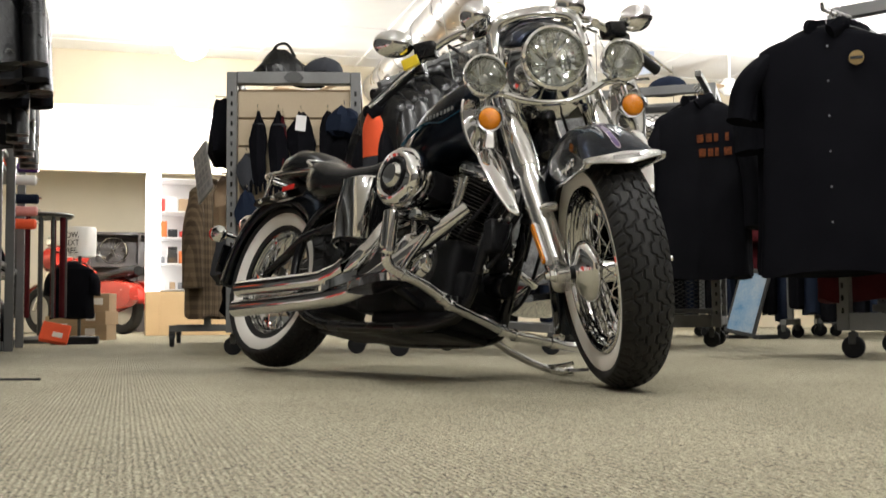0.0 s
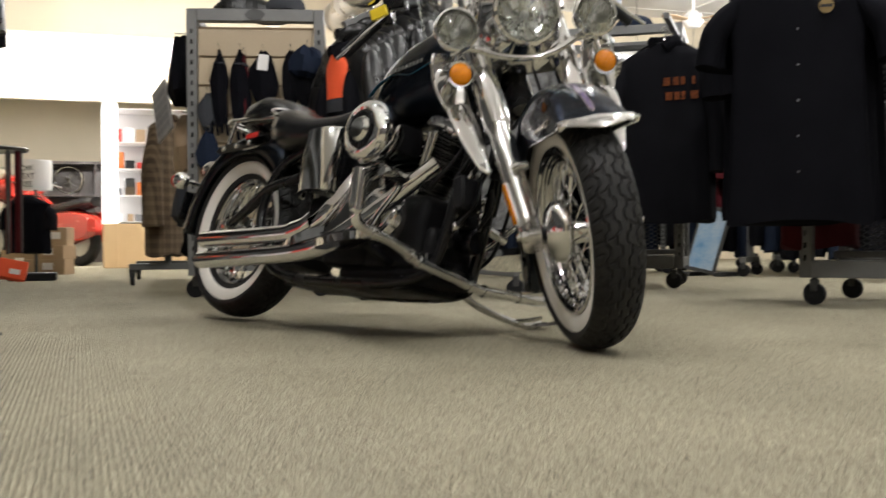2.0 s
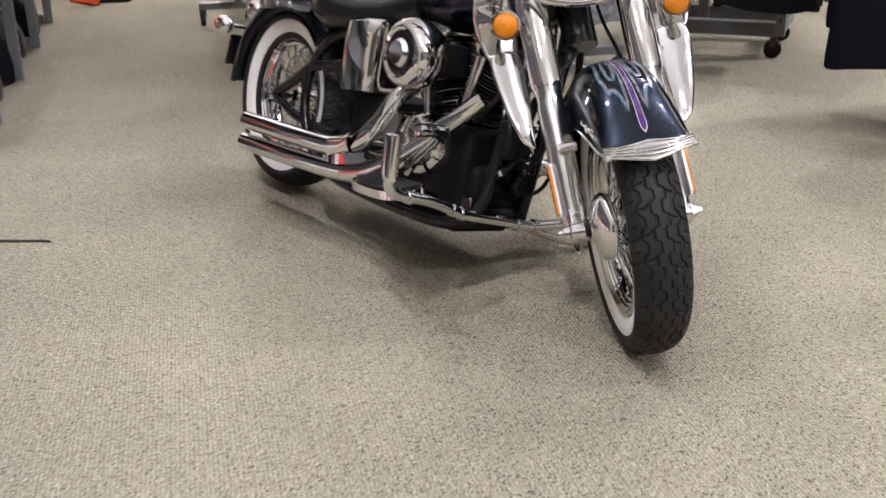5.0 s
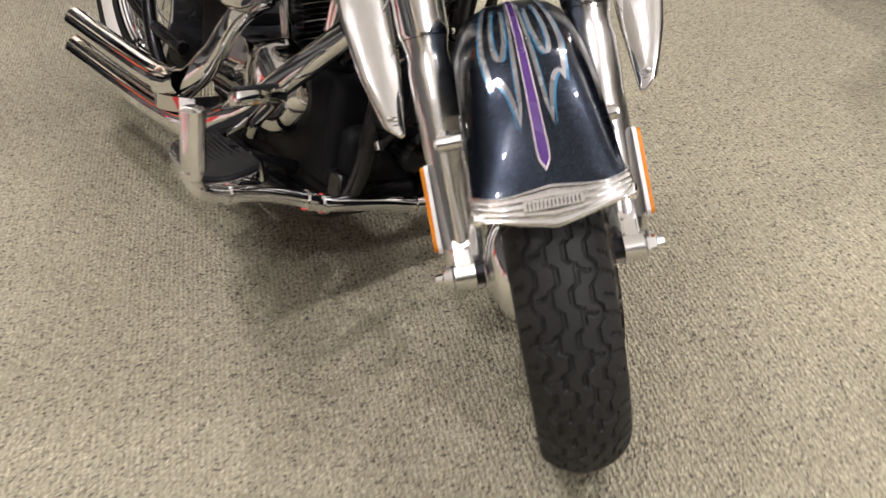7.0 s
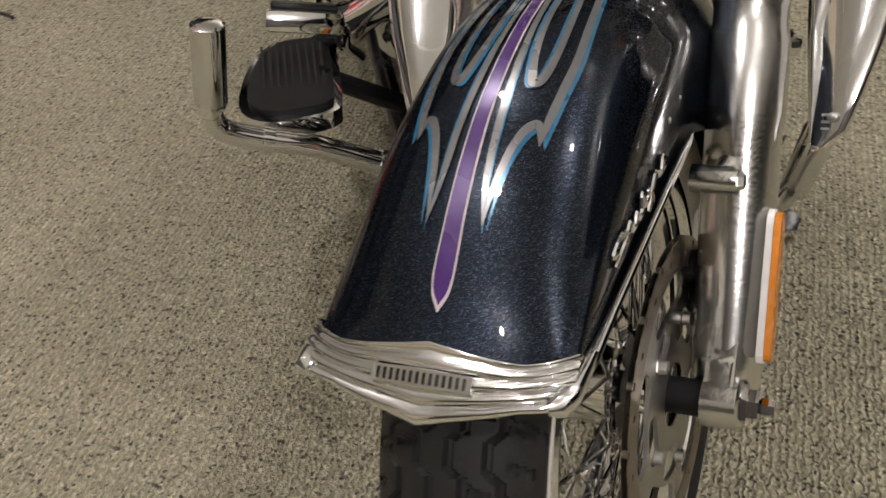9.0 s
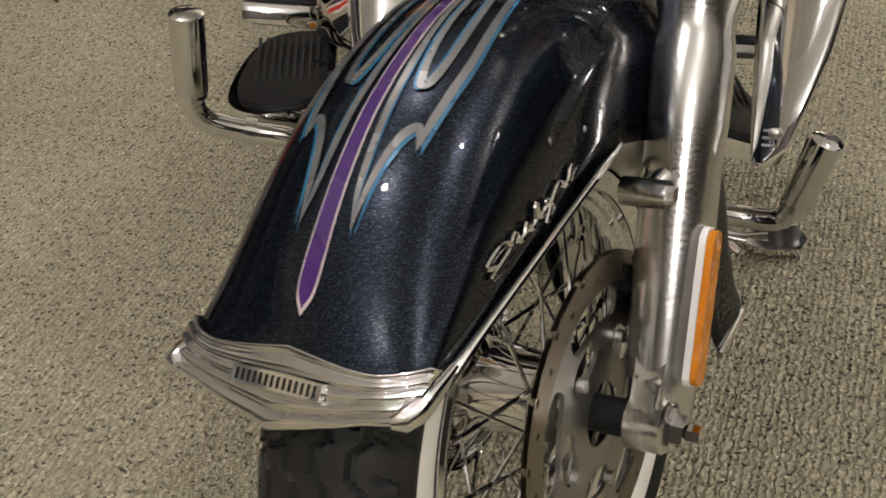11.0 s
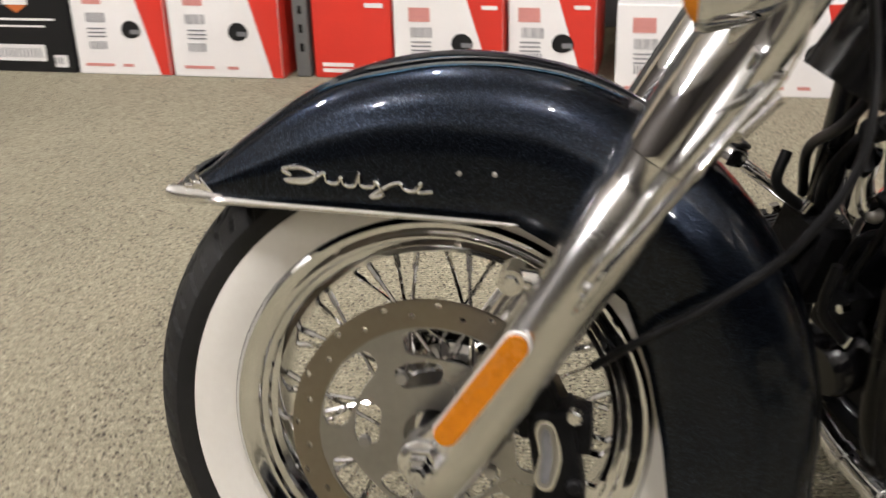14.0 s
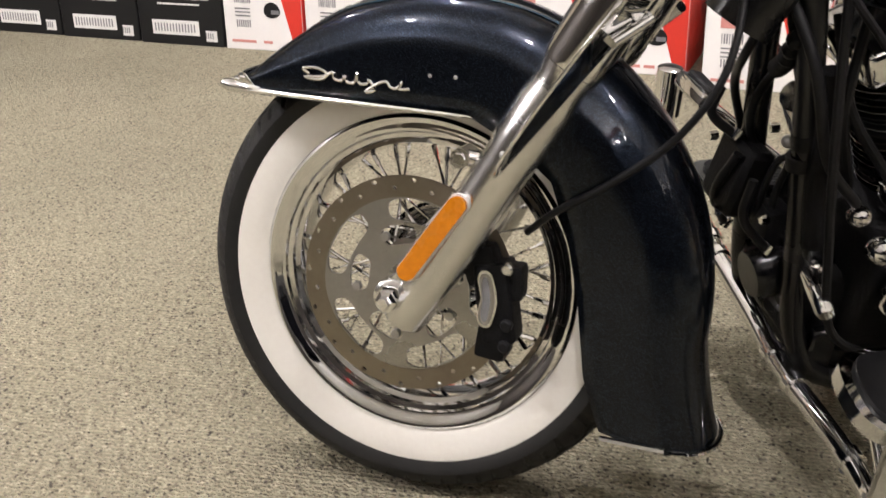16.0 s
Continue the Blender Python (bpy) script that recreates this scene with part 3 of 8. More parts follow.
def ball_at(at, r):
    b = bmesh.new()
    bmesh.ops.create_uvsphere(b, u_segments=10, v_segments=6, radius=r)
    bmesh.ops.scale(b, vec=(1, 0.5, 1), verts=b.verts)
    b.transform(Matrix.Translation(at))
    return b


def posts_with_slots(parent, x, y, z0, z1, t=0.05):
    ob = beam(parent, (x, y, z0), (x, y, z1), t, GREYMETAL, "upright")
    for k in range(int((z1 - z0 - 0.1) / 0.05)):
        part("slot", box(0.010, 0.002, 0.022, (x, y - t / 2 - 0.0005, z0 + 0.08 + 0.05 * k)), BLACK, ob, smooth=False)
    return ob


# slatwall tower rack, with gloves and masks on pegs
tower = thing("slatwall_rack", stand_at(-1.075, 5.275, 0, 13.5), "grey steel rack on casters with a tan slatwall face", "display rack")
W, D, H = 0.61, 1.05, 1.40
for x in (0, W):
    posts_with_slots(tower, x, 0, 0.11, H)
    beam(tower, (x, D, 0.11), (x, D, H), 0.05, name="upright")
    caster(tower, x, 0.06)
    caster(tower, x, D - 0.03)
    beam(tower, (x, 0.026, 0.16), (x, D - 0.026, 0.16), 0.05)
    beam(tower, (x, 0.026, H - 0.025), (x, D - 0.026, H - 0.025), 0.05)
for z in (0.16, H - 0.03):
    beam(tower, (0.026, 0, z), (W - 0.026, 0, z), 0.06)
    beam(tower, (0.026, D, z), (W - 0.026, D, z), 0.05)
for k in range(8):
    part("slat", box(W - 0.056, 0.016, 0.132, (W / 2, 0.01, 0.26 + 0.140 * k), None, 0.004), SLAT, tower, smooth=False)
part("slat_backing", box(W - 0.056, 0.006, 1.13, (W / 2, 0.024, 0.755)), CARTON, tower, smooth=False)
part("badge_plate", plate([(0.05, 0), (0.03, 0.022), (0, 0.03), (-0.03, 0.022), (-0.05, 0), (-0.03, -0.022), (0, -0.03), (0.03, -0.022)], 0.006, m=Matrix(((1, 0, 0, W / 2), (0, 0, -1, -0.031), (0, 1, 0, H - 0.03), (0, 0, 0, 1)))), DARKMETAL, tower, smooth=False)
part("side_panel", box(0.012, D - 0.06, 1.1, (-0.012, D / 2, 0.78)), CARTON, tower, smooth=False)
TW = stand_at(-1.075, 5.275, 0, 13.5)


def hung_item(x, z, w, h, material, label, category, deep=0.05, shape="glove", tag=False, m0=TW):
    """A soft flat item on a slatwall peg, its top at z."""
    t = thing(category.replace(" ", "_"), m0 @ Matrix.Translation((x, -0.03, z)), label, category, "goods on the slatwall")
    part("peg", tube([(0, 0.045, 0.02), (0, -0.06, 0.02), (0, -0.066, 0.03)], 0.003, 6), CHROME, t)
    rng = random.Random(int(x * 1000 + z * 77))
    secs = []
    widths = {"glove": [(0, 0.12), (-0.08, 0.35), (-0.2, 0.75), (-0.4, 1.0), (-0.62, 0.95), (-0.8, 0.9), (-0.93, 0.7), (-1, 0.4)],
              "mask": [(0, 0.2), (-0.1, 0.5), (-0.3, 0.85), (-0.55, 1.0), (-0.8, 0.85), (-0.95, 0.5), (-1, 0.25)],
              "cap": [(0, 0.3), (-0.12, 0.75), (-0.35, 1.0), (-0.6, 1.0), (-0.85, 0.95), (-1.0, 0.7)]}[shape]
    for zz, ww in widths:
        lean, wide, thick = 0.10 * w * (rng.random() - 0.5), 1 + 0.22 * (rng.random() - 0.5), 0.8 + 0.5 * rng.random()
        secs.append([(lean + w / 2 * ww * wide * math.cos(a) * (1 + 0.10 * math.sin(3 * a + zz * 5)), -0.03 + deep / 2 * thick * (0.4 + 0.6 * ww) * math.sin(a) * (1 + 0.25 * math.sin(5 * a + 4 * zz)), zz * h + 0.01 * math.sin(2 * a)) for a in [2 * math.pi * k / 18 for k in range(18)]])
    cloth = part("cloth", loft(secs), material, t)
    if shape == "glove" and h > 0.2:
        for k in range(4):
            fx = (k - 1.5) * w * 0.24
            part("finger", tube([(fx, -0.03, -0.88 * h), (fx * 1.1, -0.035, -1.0 * h), (fx * 1.15 + 0.004 * (k % 2), -0.03, -1.1 * h - 0.012 * (k % 2))], [w * 0.11, w * 0.12, w * 0.07], 8), material, cloth)
        part("cuff_band", tube([(w * 0.3 * math.cos(a), -0.03 + deep * 0.42 * math.sin(a), -0.17 * h) for a in [2 * math.pi * k / 16 for k in range(17)]], 0.005, 6), GREYCLOTH, cloth)
    if tag:
        part("price_tag", box(0.05, 0.003, 0.075, (0.0, -0.03 - deep / 2 - 0.006, -0.055), (4, 6, 3)), WHITE, t, "white paper tag", smooth=False)
    return t


hung_item(0.135, 1.19, 0.085, 0.36, DENIM, "black knit neck gaiter hanging on a peg", "gaiter")
hung_item(0.235, 1.19, 0.10, 0.38, DENIM, "black leather work gloves hanging on a peg", "gloves")
hung_item(0.255, 1.17, 0.05, 0.30, MAROON, "dark red glove hanging on a peg", "gloves", 0.03)
hung_item(0.345, 1.185, 0.145, 0.27, DENIM, "black face mask with a white price tag", "face mask", 0.06, "mask", True)
hung_item(0.475, 1.19, 0.09, 0.27, DENIM2, "black face mask hanging on a peg", "face mask", 0.05, "mask")
hung_item(0.555, 1.21, 0.17, 0.15, NAVY, "navy cap with grey crown hanging on a peg", "cap", 0.14, "cap")
hung_item(0.575, 1.11, 0.14, 0.24, DENIM2, "dark gloves hanging on a peg", "gloves", 0.08)
hung_item(0.40, 0.84, 0.10, 0.18, DENIM, "small black glove on a low peg", "gloves", 0.05)
hung_item(0.08, 0.98, 0.10, 0.17, GREYCLOTH, "grey printed bandana on a peg", "bandana", 0.03, "mask")
hung_item(0.085, 0.80, 0.12, 0.20, NAVY, "navy printed bandana on a peg", "bandana", 0.03, "mask")
hung_item(0.09, 0.60, 0.12, 0.22, MAROON, "dark red printed bandana on a peg", "bandana", 0.03, "mask")
hung_item(0.28, 0.78, 0.12, 0.28, DENIM2, "black glove pair on a low peg", "gloves", 0.05)
hung_item(0.50, 0.80, 0.16, 0.32, DENIM, "black gloves bunch on a low peg", "gloves", 0.08)
hung_item(0.18, 0.72, 0.13, 0.40, DENIM, "black gloves bunch on a low peg", "gloves", 0.07)


def soft_pile(name, label, category, m, w, d, h, material, peak=0.0, seed=1):
    """A bag or cap slumped on a shelf: a low rounded mound."""
    t = thing(name, m, label, category)
    rng = random.Random(seed)
    ph = [rng.uniform(0, 6.28) for _ in range(4)]
    secs = []
    for z, k in ((0, 1.0), (0.25, 1.03), (0.5, 0.95), (0.72, 0.78), (0.88, 0.52), (0.97, 0.25), (1.0, 0.06)):
        secs.append([(w / 2 * k * math.cos(a) * (1 + 0.1 * math.sin(3 * a + ph[0])) + peak * z * z, d / 2 * k * math.sin(a) * (1 + 0.08 * math.sin(4 * a + ph[1])), h * z * (1 + 0.1 * math.sin(2 * a + ph[2]) * (1 - z))) for a in [2 * math.pi * i / 24 for i in range(24)]])
    crown_ = part("shell", loft(secs), material, t)
    if category == "cap":
        part("brim", plate([(-0.075, 0), (-0.07, -0.05), (-0.035, -0.085), (0.035, -0.085), (0.07, -0.05), (0.075, 0)], 0.005, m=Matrix.Translation((0, -d * 0.38, 0.008))), material, crown_)
        part("button", ball_at((peak, 0, h), 0.007), material, crown_)
    return t


bag = thing("handbag", TW @ Matrix.Translation((0.24, 0.12, H)), "black tasselled handbag lying on the rack top", "handbag")
rng = random.Random(3)
secs = []
for z, k in ((0, 1.0), (0.03, 1.02), (0.06, 0.86), (0.09, 0.66), (0.12, 0.44), (0.14, 0.30), (0.148, 0.12)):
    secs.append([((0.14 * k + 0.012 * rng.uniform(-1, 1)) * math.cos(a) - 0.02 * z / 0.15, (0.08 * k + 0.008 * rng.uniform(-1, 1)) * math.sin(a), z + 0.006 * rng.uniform(-1, 1) * (z > 0)) for a in [2 * math.pi * i / 20 for i in range(20)]])
part("shell", loft(secs), HIDE, bag)
for k in range(7):
    part("tassel", tube([(0.10 - 0.03 * k, -0.075, 0.05), (0.105 - 0.03 * k, -0.088, 0.02), (0.10 - 0.03 * k, -0.092, 0.004)], [0.003, 0.005, 0.003], 6), HIDE, bag)
part("handle", tube(smooth_line([(-0.06, 0, 0.12), (-0.03, 0, 0.17), (0.02, 0, 0.175), (0.06, 0, 0.11)], 5), 0.008, 8), HIDE, bag)
soft_pile("cap", "dark camouflage cap lying on the rack top", "cap", TW @ Matrix.Translation((0.43, 0.13, H)), 0.2, 0.17, 0.11, GREYCLOTH, 0.02, 4)
soft_pile("cap", "black cap lying on the rack top", "cap", TW @ Matrix.Translation((0.36, 0.28, H)), 0.19, 0.17, 0.10, DENIM, -0.02, 5)

# the tower's aisle side: caps, a tilted notice, pouches
for k, (y, z, w, h, mt, lb, ct) in enumerate(((0.25, 1.36, 0.28, 0.30, DENIM, "black leather vest on the rack side", "vest"), (0.75, 1.30, 0.26, 0.34, DENIM2, "black cap bunch on the rack side", "cap"), (0.20, 1.0, 0.20, 0.22, MAROON, "red and black patches on the rack side", "patch"), (0.55, 0.93, 0.26, 0.3, CARTON, "brown packet on the rack side", "packet"), (0.2, 0.62, 0.2, 0.2, TEAL, "teal pouch on the rack side", "pouch"), (0.6, 0.62, 0.2, 0.26, GREYCLOTH, "grey pouch on the rack side", "pouch"), (0.30, 0.40, 0.16, 0.22, DENIM, "black pouch on the rack side", "pouch"))):
    hung_item(y, z, w, h, mt, lb, ct, 0.12, "mask" if k else "cap", False, TW @ Matrix(((0, 1, 0, -0.02), (-1, 0, 0, 0.95), (0, 0, 1, 0), (0, 0, 0, 1))))
notice = thing("notice_board", TW @ pose(-0.20, 0.35, 0.95, 0, -20, -60), "grey tilted notice card on the rack side", "notice")
part("card", box(0.20, 0.012, 0.28, (0, 0, 0), None, 0.002), PRINTGREY, notice, smooth=False)
for i in range(5):
    for j in range(4):
        part("print_dot", box(0.03, 0.002, 0.03, (-0.066 + 0.044 * j, -0.0072, 0.08 - 0.045 * i)), GREYINK, notice, smooth=False)

# four-way rack with sloping arms and hide jackets, behind the motorcycle
four = thing("four_way_rack", stand_at(0.14, 5.50, 0, 0), "grey steel four-way rack with sloping arms on casters", "clothes rack")
part("post", tube([(0, 0, 0.14), (0, 0, 1.56)], 0.03, 14), GREYMETAL, four)
ARMS = [Vector((-0.40, -0.50, 0)), Vector((0.50, 0.36, 0)), Vector((0.42, -0.30, 0)), Vector((-0.30, 0.45, 0))]
for v in ARMS:
    beam(four, (0, 0, 1.545), (v.x, v.y, 1.24), 0.03, GREYMETAL, "arm")
    beam(four, (0, 0, 0.14), (v.x * 0.85, v.y * 0.85, 0.12), 0.04, GREYMETAL, "base_leg")
    caster(four, v.x * 0.83, v.y * 0.83, 0.10)
    for k in range(5):
        c = Vector((0, 0, 1.545)).lerp(Vector((v.x, v.y, 1.24)), 0.2 + 0.18 * k)
        part("arm_ball", ball_at((c.x, c.y, c.z + 0.022), 0.012), CHROME, four)
HOOKS = stand_at(0.14, 5.50, 0, 0)
for k in range(6):
    t = 0.24 + 0.14 * k
    c = Vector((0, 0, 1.545)).lerp(Vector((ARMS[0].x, ARMS[0].y, 1.24)), t)
    garment("hide_jacket", "black hide riding jacket on a sloping rack arm", HOOKS @ Matrix.Translation((c.x, c.y, c.z - 0.01)) @ pose(0, 0, 0, 0, 0, -52 + 5 * (k % 3)), HIDE, 0.40, 0.62, 0.16, 0.48, "jacket", "jackets on the four-way rack", True, 20 + k, sleeve_out=0.03)
end = Vector((0, 0, 1.545)).lerp(Vector((ARMS[0].x, ARMS[0].y, 1.24)), 1.0)
oj = garment("rain_jacket", "black rain jacket with a bright orange upper panel", HOOKS @ Matrix.Translation((end.x, end.y, end.z - 0.075)) @ pose(0, 0, 0, 0, 0, -40), DENIM2, 0.19, 0.60, 0.11, 0.42, "jacket", "jackets on the four-way rack", True, 40, sleeve_out=0.02)
part("orange_panel", loft([[(0.20 * hw * math.cos(a), 0.062 * math.sin(a), z) for a in [2 * math.pi * k / 24 for k in range(24)]] for z, hw in ((-0.046, 0.13), (-0.06, 0.20), (-0.08, 0.33), (-0.10, 0.44), (-0.122, 0.50), (-0.20, 0.52), (-0.26, 0.53))], caps=False), ORANGE, oj, "bright orange panel")
part("grey_band", loft([[(0.20 * 0.535 * math.cos(a), 0.0625 * math.sin(a), z) for a in [2 * math.pi * k / 24 for k in range(24)]] for z in (-0.262, -0.32)], caps=False), GREYCLOTH, oj, "grey band under the orange panel")
part("hood", loft([[((0.055 * k) * math.cos(a), (0.05 * k) * math.sin(a), z) for a in [2 * math.pi * i / 16 for i in range(16)]] for z, k in ((-0.09, 1.1), (-0.06, 1.25), (-0.03, 1.1), (-0.005, 0.6), (0.0, 0.1))]), DENIM, oj, "black hood")
for k in range(5):
    t = 0.3 + 0.15 * k
    c = Vector((0, 0, 1.545)).lerp(Vector((ARMS[1].x, ARMS[1].y, 1.24)), t)
    garment("hide_jacket", "black hide riding jacket on a sloping rack arm", HOOKS @ Matrix.Translation((c.x, c.y, c.z - 0.01)) @ pose(0, 0, 0, 0, 0, 35), HIDE, 0.44, 0.66, 0.13, 0.50, "jacket", "jackets on the four-way rack", True, 60 + k, sleeve_out=0.03)
garment("flannel_shirt", "black and white checked flannel shirt hanging low", HOOKS @ Matrix.Translation((0.34, -0.22, 1.28)) @ pose(0, 0, 0, 0, 0, 40), mat("check_flannel", (0.22, 0.22, 0.22), 0.9, 0, second=(0.02, 0.02, 0.02), scale=26, bump=0.2, bump_scale=300), 0.42, 0.95, 0.14, 0.5, "shirt", "", True, 71)

# mesh-panel rack with work shirts
R3 = stand_at(1.70, 4.80, 0, -28)
mesh_rack = thing("mesh_rack", R3, "grey steel rack on casters with expanded metal panels", "clothes rack", "mesh racks")
W3, D3, H3 = 1.20, 0.55, 1.42


def mesh_frame(t, w, d, h):
    for x in (0.0, w):
        for y in (0.0, d):
            posts_with_slots(t, x, y, 0.11, h, 0.05)
            caster(t, x + (0.03 if x == 0 else -0.03), y)
        beam(t, (x, 0.026, 0.145), (x, d - 0.026, 0.145), 0.05)
        beam(t, (x, 0.026, h - 0.025), (x, d - 0.026, h - 0.025), 0.05)
    for y in (0.0, d):
        beam(t, (0.026, y, 0.145), (w - 0.026, y, 0.145), 0.07)
        beam(t, (0.026, y, h - 0.025), (w - 0.026, y, h - 0.025), 0.05)
    expanded_mesh(t, w - 0.1, h - 0.32, (0.05, d / 2, 0.22))
    beam(t, (0.03, d / 2, 0.20), (w - 0.03, d / 2, 0.20), 0.03)
    beam(t, (0.03, d / 2, h - 0.08), (w - 0.03, d / 2, h - 0.08), 0.03)
    beam(t, (w * 0.42, d / 2 - 0.03, 0.15), (w * 0.42, d / 2 - 0.03, h), 0.05, name="centre_post")


mesh_frame(mesh_rack, W3, D3, H3)


def faceout(t, x, y, z, length=0.3):
    part("faceout_arm", tube([(x, y, z), (x, y - length, z - 0.03), (x, y - length - 0.004, z - 0.005)], 0.008, 8), CHROME, t)


faceout(mesh_rack, 0.06, 0.0, 1.36, 0.34)
faceout(mesh_rack, 0.83, 0.0, 1.36, 0.34)
for k in range(5):
    sh = garment("work_shirt", "black short-sleeve work shirt with a round gold chest emblem" if k == 4 else "black short-sleeve work shirt on a faceout arm", R3 @ Matrix.Translation((0.06, -0.04 - 0.065 * k, 1.335 - 0.006 * k)) @ pose(0, 0, 0, 0, 0, 16), DENIM, 0.52, 0.985 - 0.02 * (k % 2), 0.13, 0.26, "shirt", "work shirts", True, 80 + k, buttons=6 if k == 4 else 0, sleeve_out=0.07)
    if k == 4:
        out = [(0.027 * math.cos(2 * math.pi * i / 24), 0.027 * math.sin(2 * math.pi * i / 24)) for i in range(24)]
        mm = Matrix(((1, 0, 0, 0.105), (0, 0, -1, -0.071), (0, 1, 0, -0.185), (0, 0, 0, 1)))
        part("emblem", plate(out, 0.003, m=mm), GOLDINK, sh, "round gold embroidered emblem", smooth=False)
        part("emblem_bar", box(0.044, 0.003, 0.010, (0.105, -0.0755, -0.185)), BLACKCARD, sh, smooth=False)
for k in range(4):
    garment("work_shirt", "black short-sleeve work shirt on a faceout arm", R3 @ Matrix.Translation((0.83, -0.04 - 0.07 * k, 1.335)) @ pose(0, 0, 0, 0, 0, 8), DENIM, 0.52, 0.98, 0.12, 0.26, "shirt", "work shirts", True, 90 + k, sleeve_out=0.1)
beam(mesh_rack, (-0.026, 0.42, 1.36), (-0.34, 0.42, 1.34), 0.03, GREYMETAL, "arm")
for k in range(5):
    garment("work_shirt", "black work shirt on a side arm", R3 @ Matrix.Translation((-0.06 - 0.06 * k, 0.42, 1.31)) @ pose(0, 0, 0, 0, 0, 62 + 5 * (k % 2)), DENIM, 0.52, 0.95, 0.13, 0.3, "shirt", "work shirts", True, 410 + k, sleeve_out=0.06)
garment("maroon_shirt", "dark maroon shirt hanging behind the work shirts", R3 @ Matrix.Translation((0.02, 0.12, 1.15)) @ pose(0, 0, 0, 0, 0, 60), MAROON, 0.40, 0.92, 0.10, 0.4, "shirt", "", True, 99)
lampstand = thing("sign_holder", R3 @ Matrix.Translation((0.52, 0.26, H3)), "chrome sign holder with an orange card on the rack top", "sign holder")
part("dish", lathe([(0.0, 0.03), (0.05, 0.028), (0.085, 0.01), (0.09, 0.0), (0.04, -0.004)], 28, "z"), CHROME, lampstand)
part("stem", tube([(0, 0, 0.02), (0, 0, 0.12)], 0.006, 8), CHROME, lampstand)
part("card", box(0.26, 0.006, 0.20, (0, 0, 0.22)), ORANGEINK, lampstand, smooth=False)
part("card_band", box(0.262, 0.008, 0.07, (0, 0, 0.155)), BLACKCARD, lampstand, smooth=False)

# second mesh rack behind, with black jackets
R2 = stand_at(0.60, 6.42, 0, -8)
rack2 = thing("mesh_rack", R2, "grey steel rack on casters with expanded metal panels", "clothes rack", "mesh racks")
mesh_frame(rack2, 0.72, 0.5, 1.46)
beam(rack2, (0.72, -0.30, 1.36), (0.72, -0.90, 1.32), 0.03, GREYMETAL, "arm")
beam(rack2, (0.72, -0.026, 1.36), (0.72, -0.30, 1.36), 0.03, GREYMETAL, "arm")
for k in range(8):
    jk = garment("black_jacket", "black jacket with orange back print" if k == 7 else "black jacket on the mesh rack", R2 @ Matrix.Translation((0.70, -0.12 - 0.085 * k, 1.30 - 0.005 * k)) @ pose(0, 0, 0, 0, 0, -16 + 4 * (k % 3)), DENIM2 if k % 2 else DENIM, 0.46, 0.91, 0.14, 0.55, "jacket", "jackets on the mesh rack", True, 110 + k, sleeve_out=0.04)
    if k == 7:
        for row, (z, spans) in enumerate(((-0.24, ((-0.02, 0.02), (0.025, 0.06), (0.065, 0.09), (0.12, 0.14))), (-0.31, ((-0.01, 0.03), (0.035, 0.065), (0.07, 0.09), (0.11, 0.155))))):
            for x0, x1 in spans:
                part("print_bar", box((x1 - x0) * 0.8, 0.003, 0.038, ((x0 + x1) / 2 + 0.03, -0.072, z)), WORNPRINT, jk, "worn orange print", smooth=False)
beam(rack2, (0.36, -0.026, 1.37), (0.34, -0.62, 1.37), 0.03, GREYMETAL, "arm")
holder = thing("sign_holder", R2 @ Matrix.Translation((0.28, -0.56, 1.386)), "chrome sign holder with a pale blue card on a rack arm", "sign holder")
part("base_plate", box(0.22, 0.05, 0.008, (0.06, 0, 0.004), None, 0.002), CHROME, holder)
part("chrome_tube", lathe([(0.0, 0.15), (0.036, 0.15), (0.04, 0.146), (0.04, 0.008), (0.0, 0.008)], 24, "z"), CHROME, holder)
part("card", box(0.13, 0.004, 0.12, (0.135, -0.01, 0.08), (-8, 0, -14)), PALECARD, holder, smooth=False)
part("card_frame", box(0.012, 0.012, 0.14, (0.066, 0.004, 0.075), (-8, 0, -14)), DARKMETAL, holder, smooth=False)
soft_pile("cap", "dark cap lying on the rack top", "cap", R2 @ Matrix.Translation((0.45, 0.2, 1.46)), 0.22, 0.19, 0.10, NAVY, 0.02, 7)
for k in range(5):
    garment("black_jacket", "black jacket on the mesh rack", R2 @ Matrix.Translation((0.10 + 0.0 * k, -0.10 - 0.09 * k, 1.30)) @ pose(0, 0, 0, 0, 0, 20), DENIM, 0.44, 0.87, 0.13, 0.5, "jacket", "jackets on the mesh rack", True, 130 + k, sleeve_out=0.04)

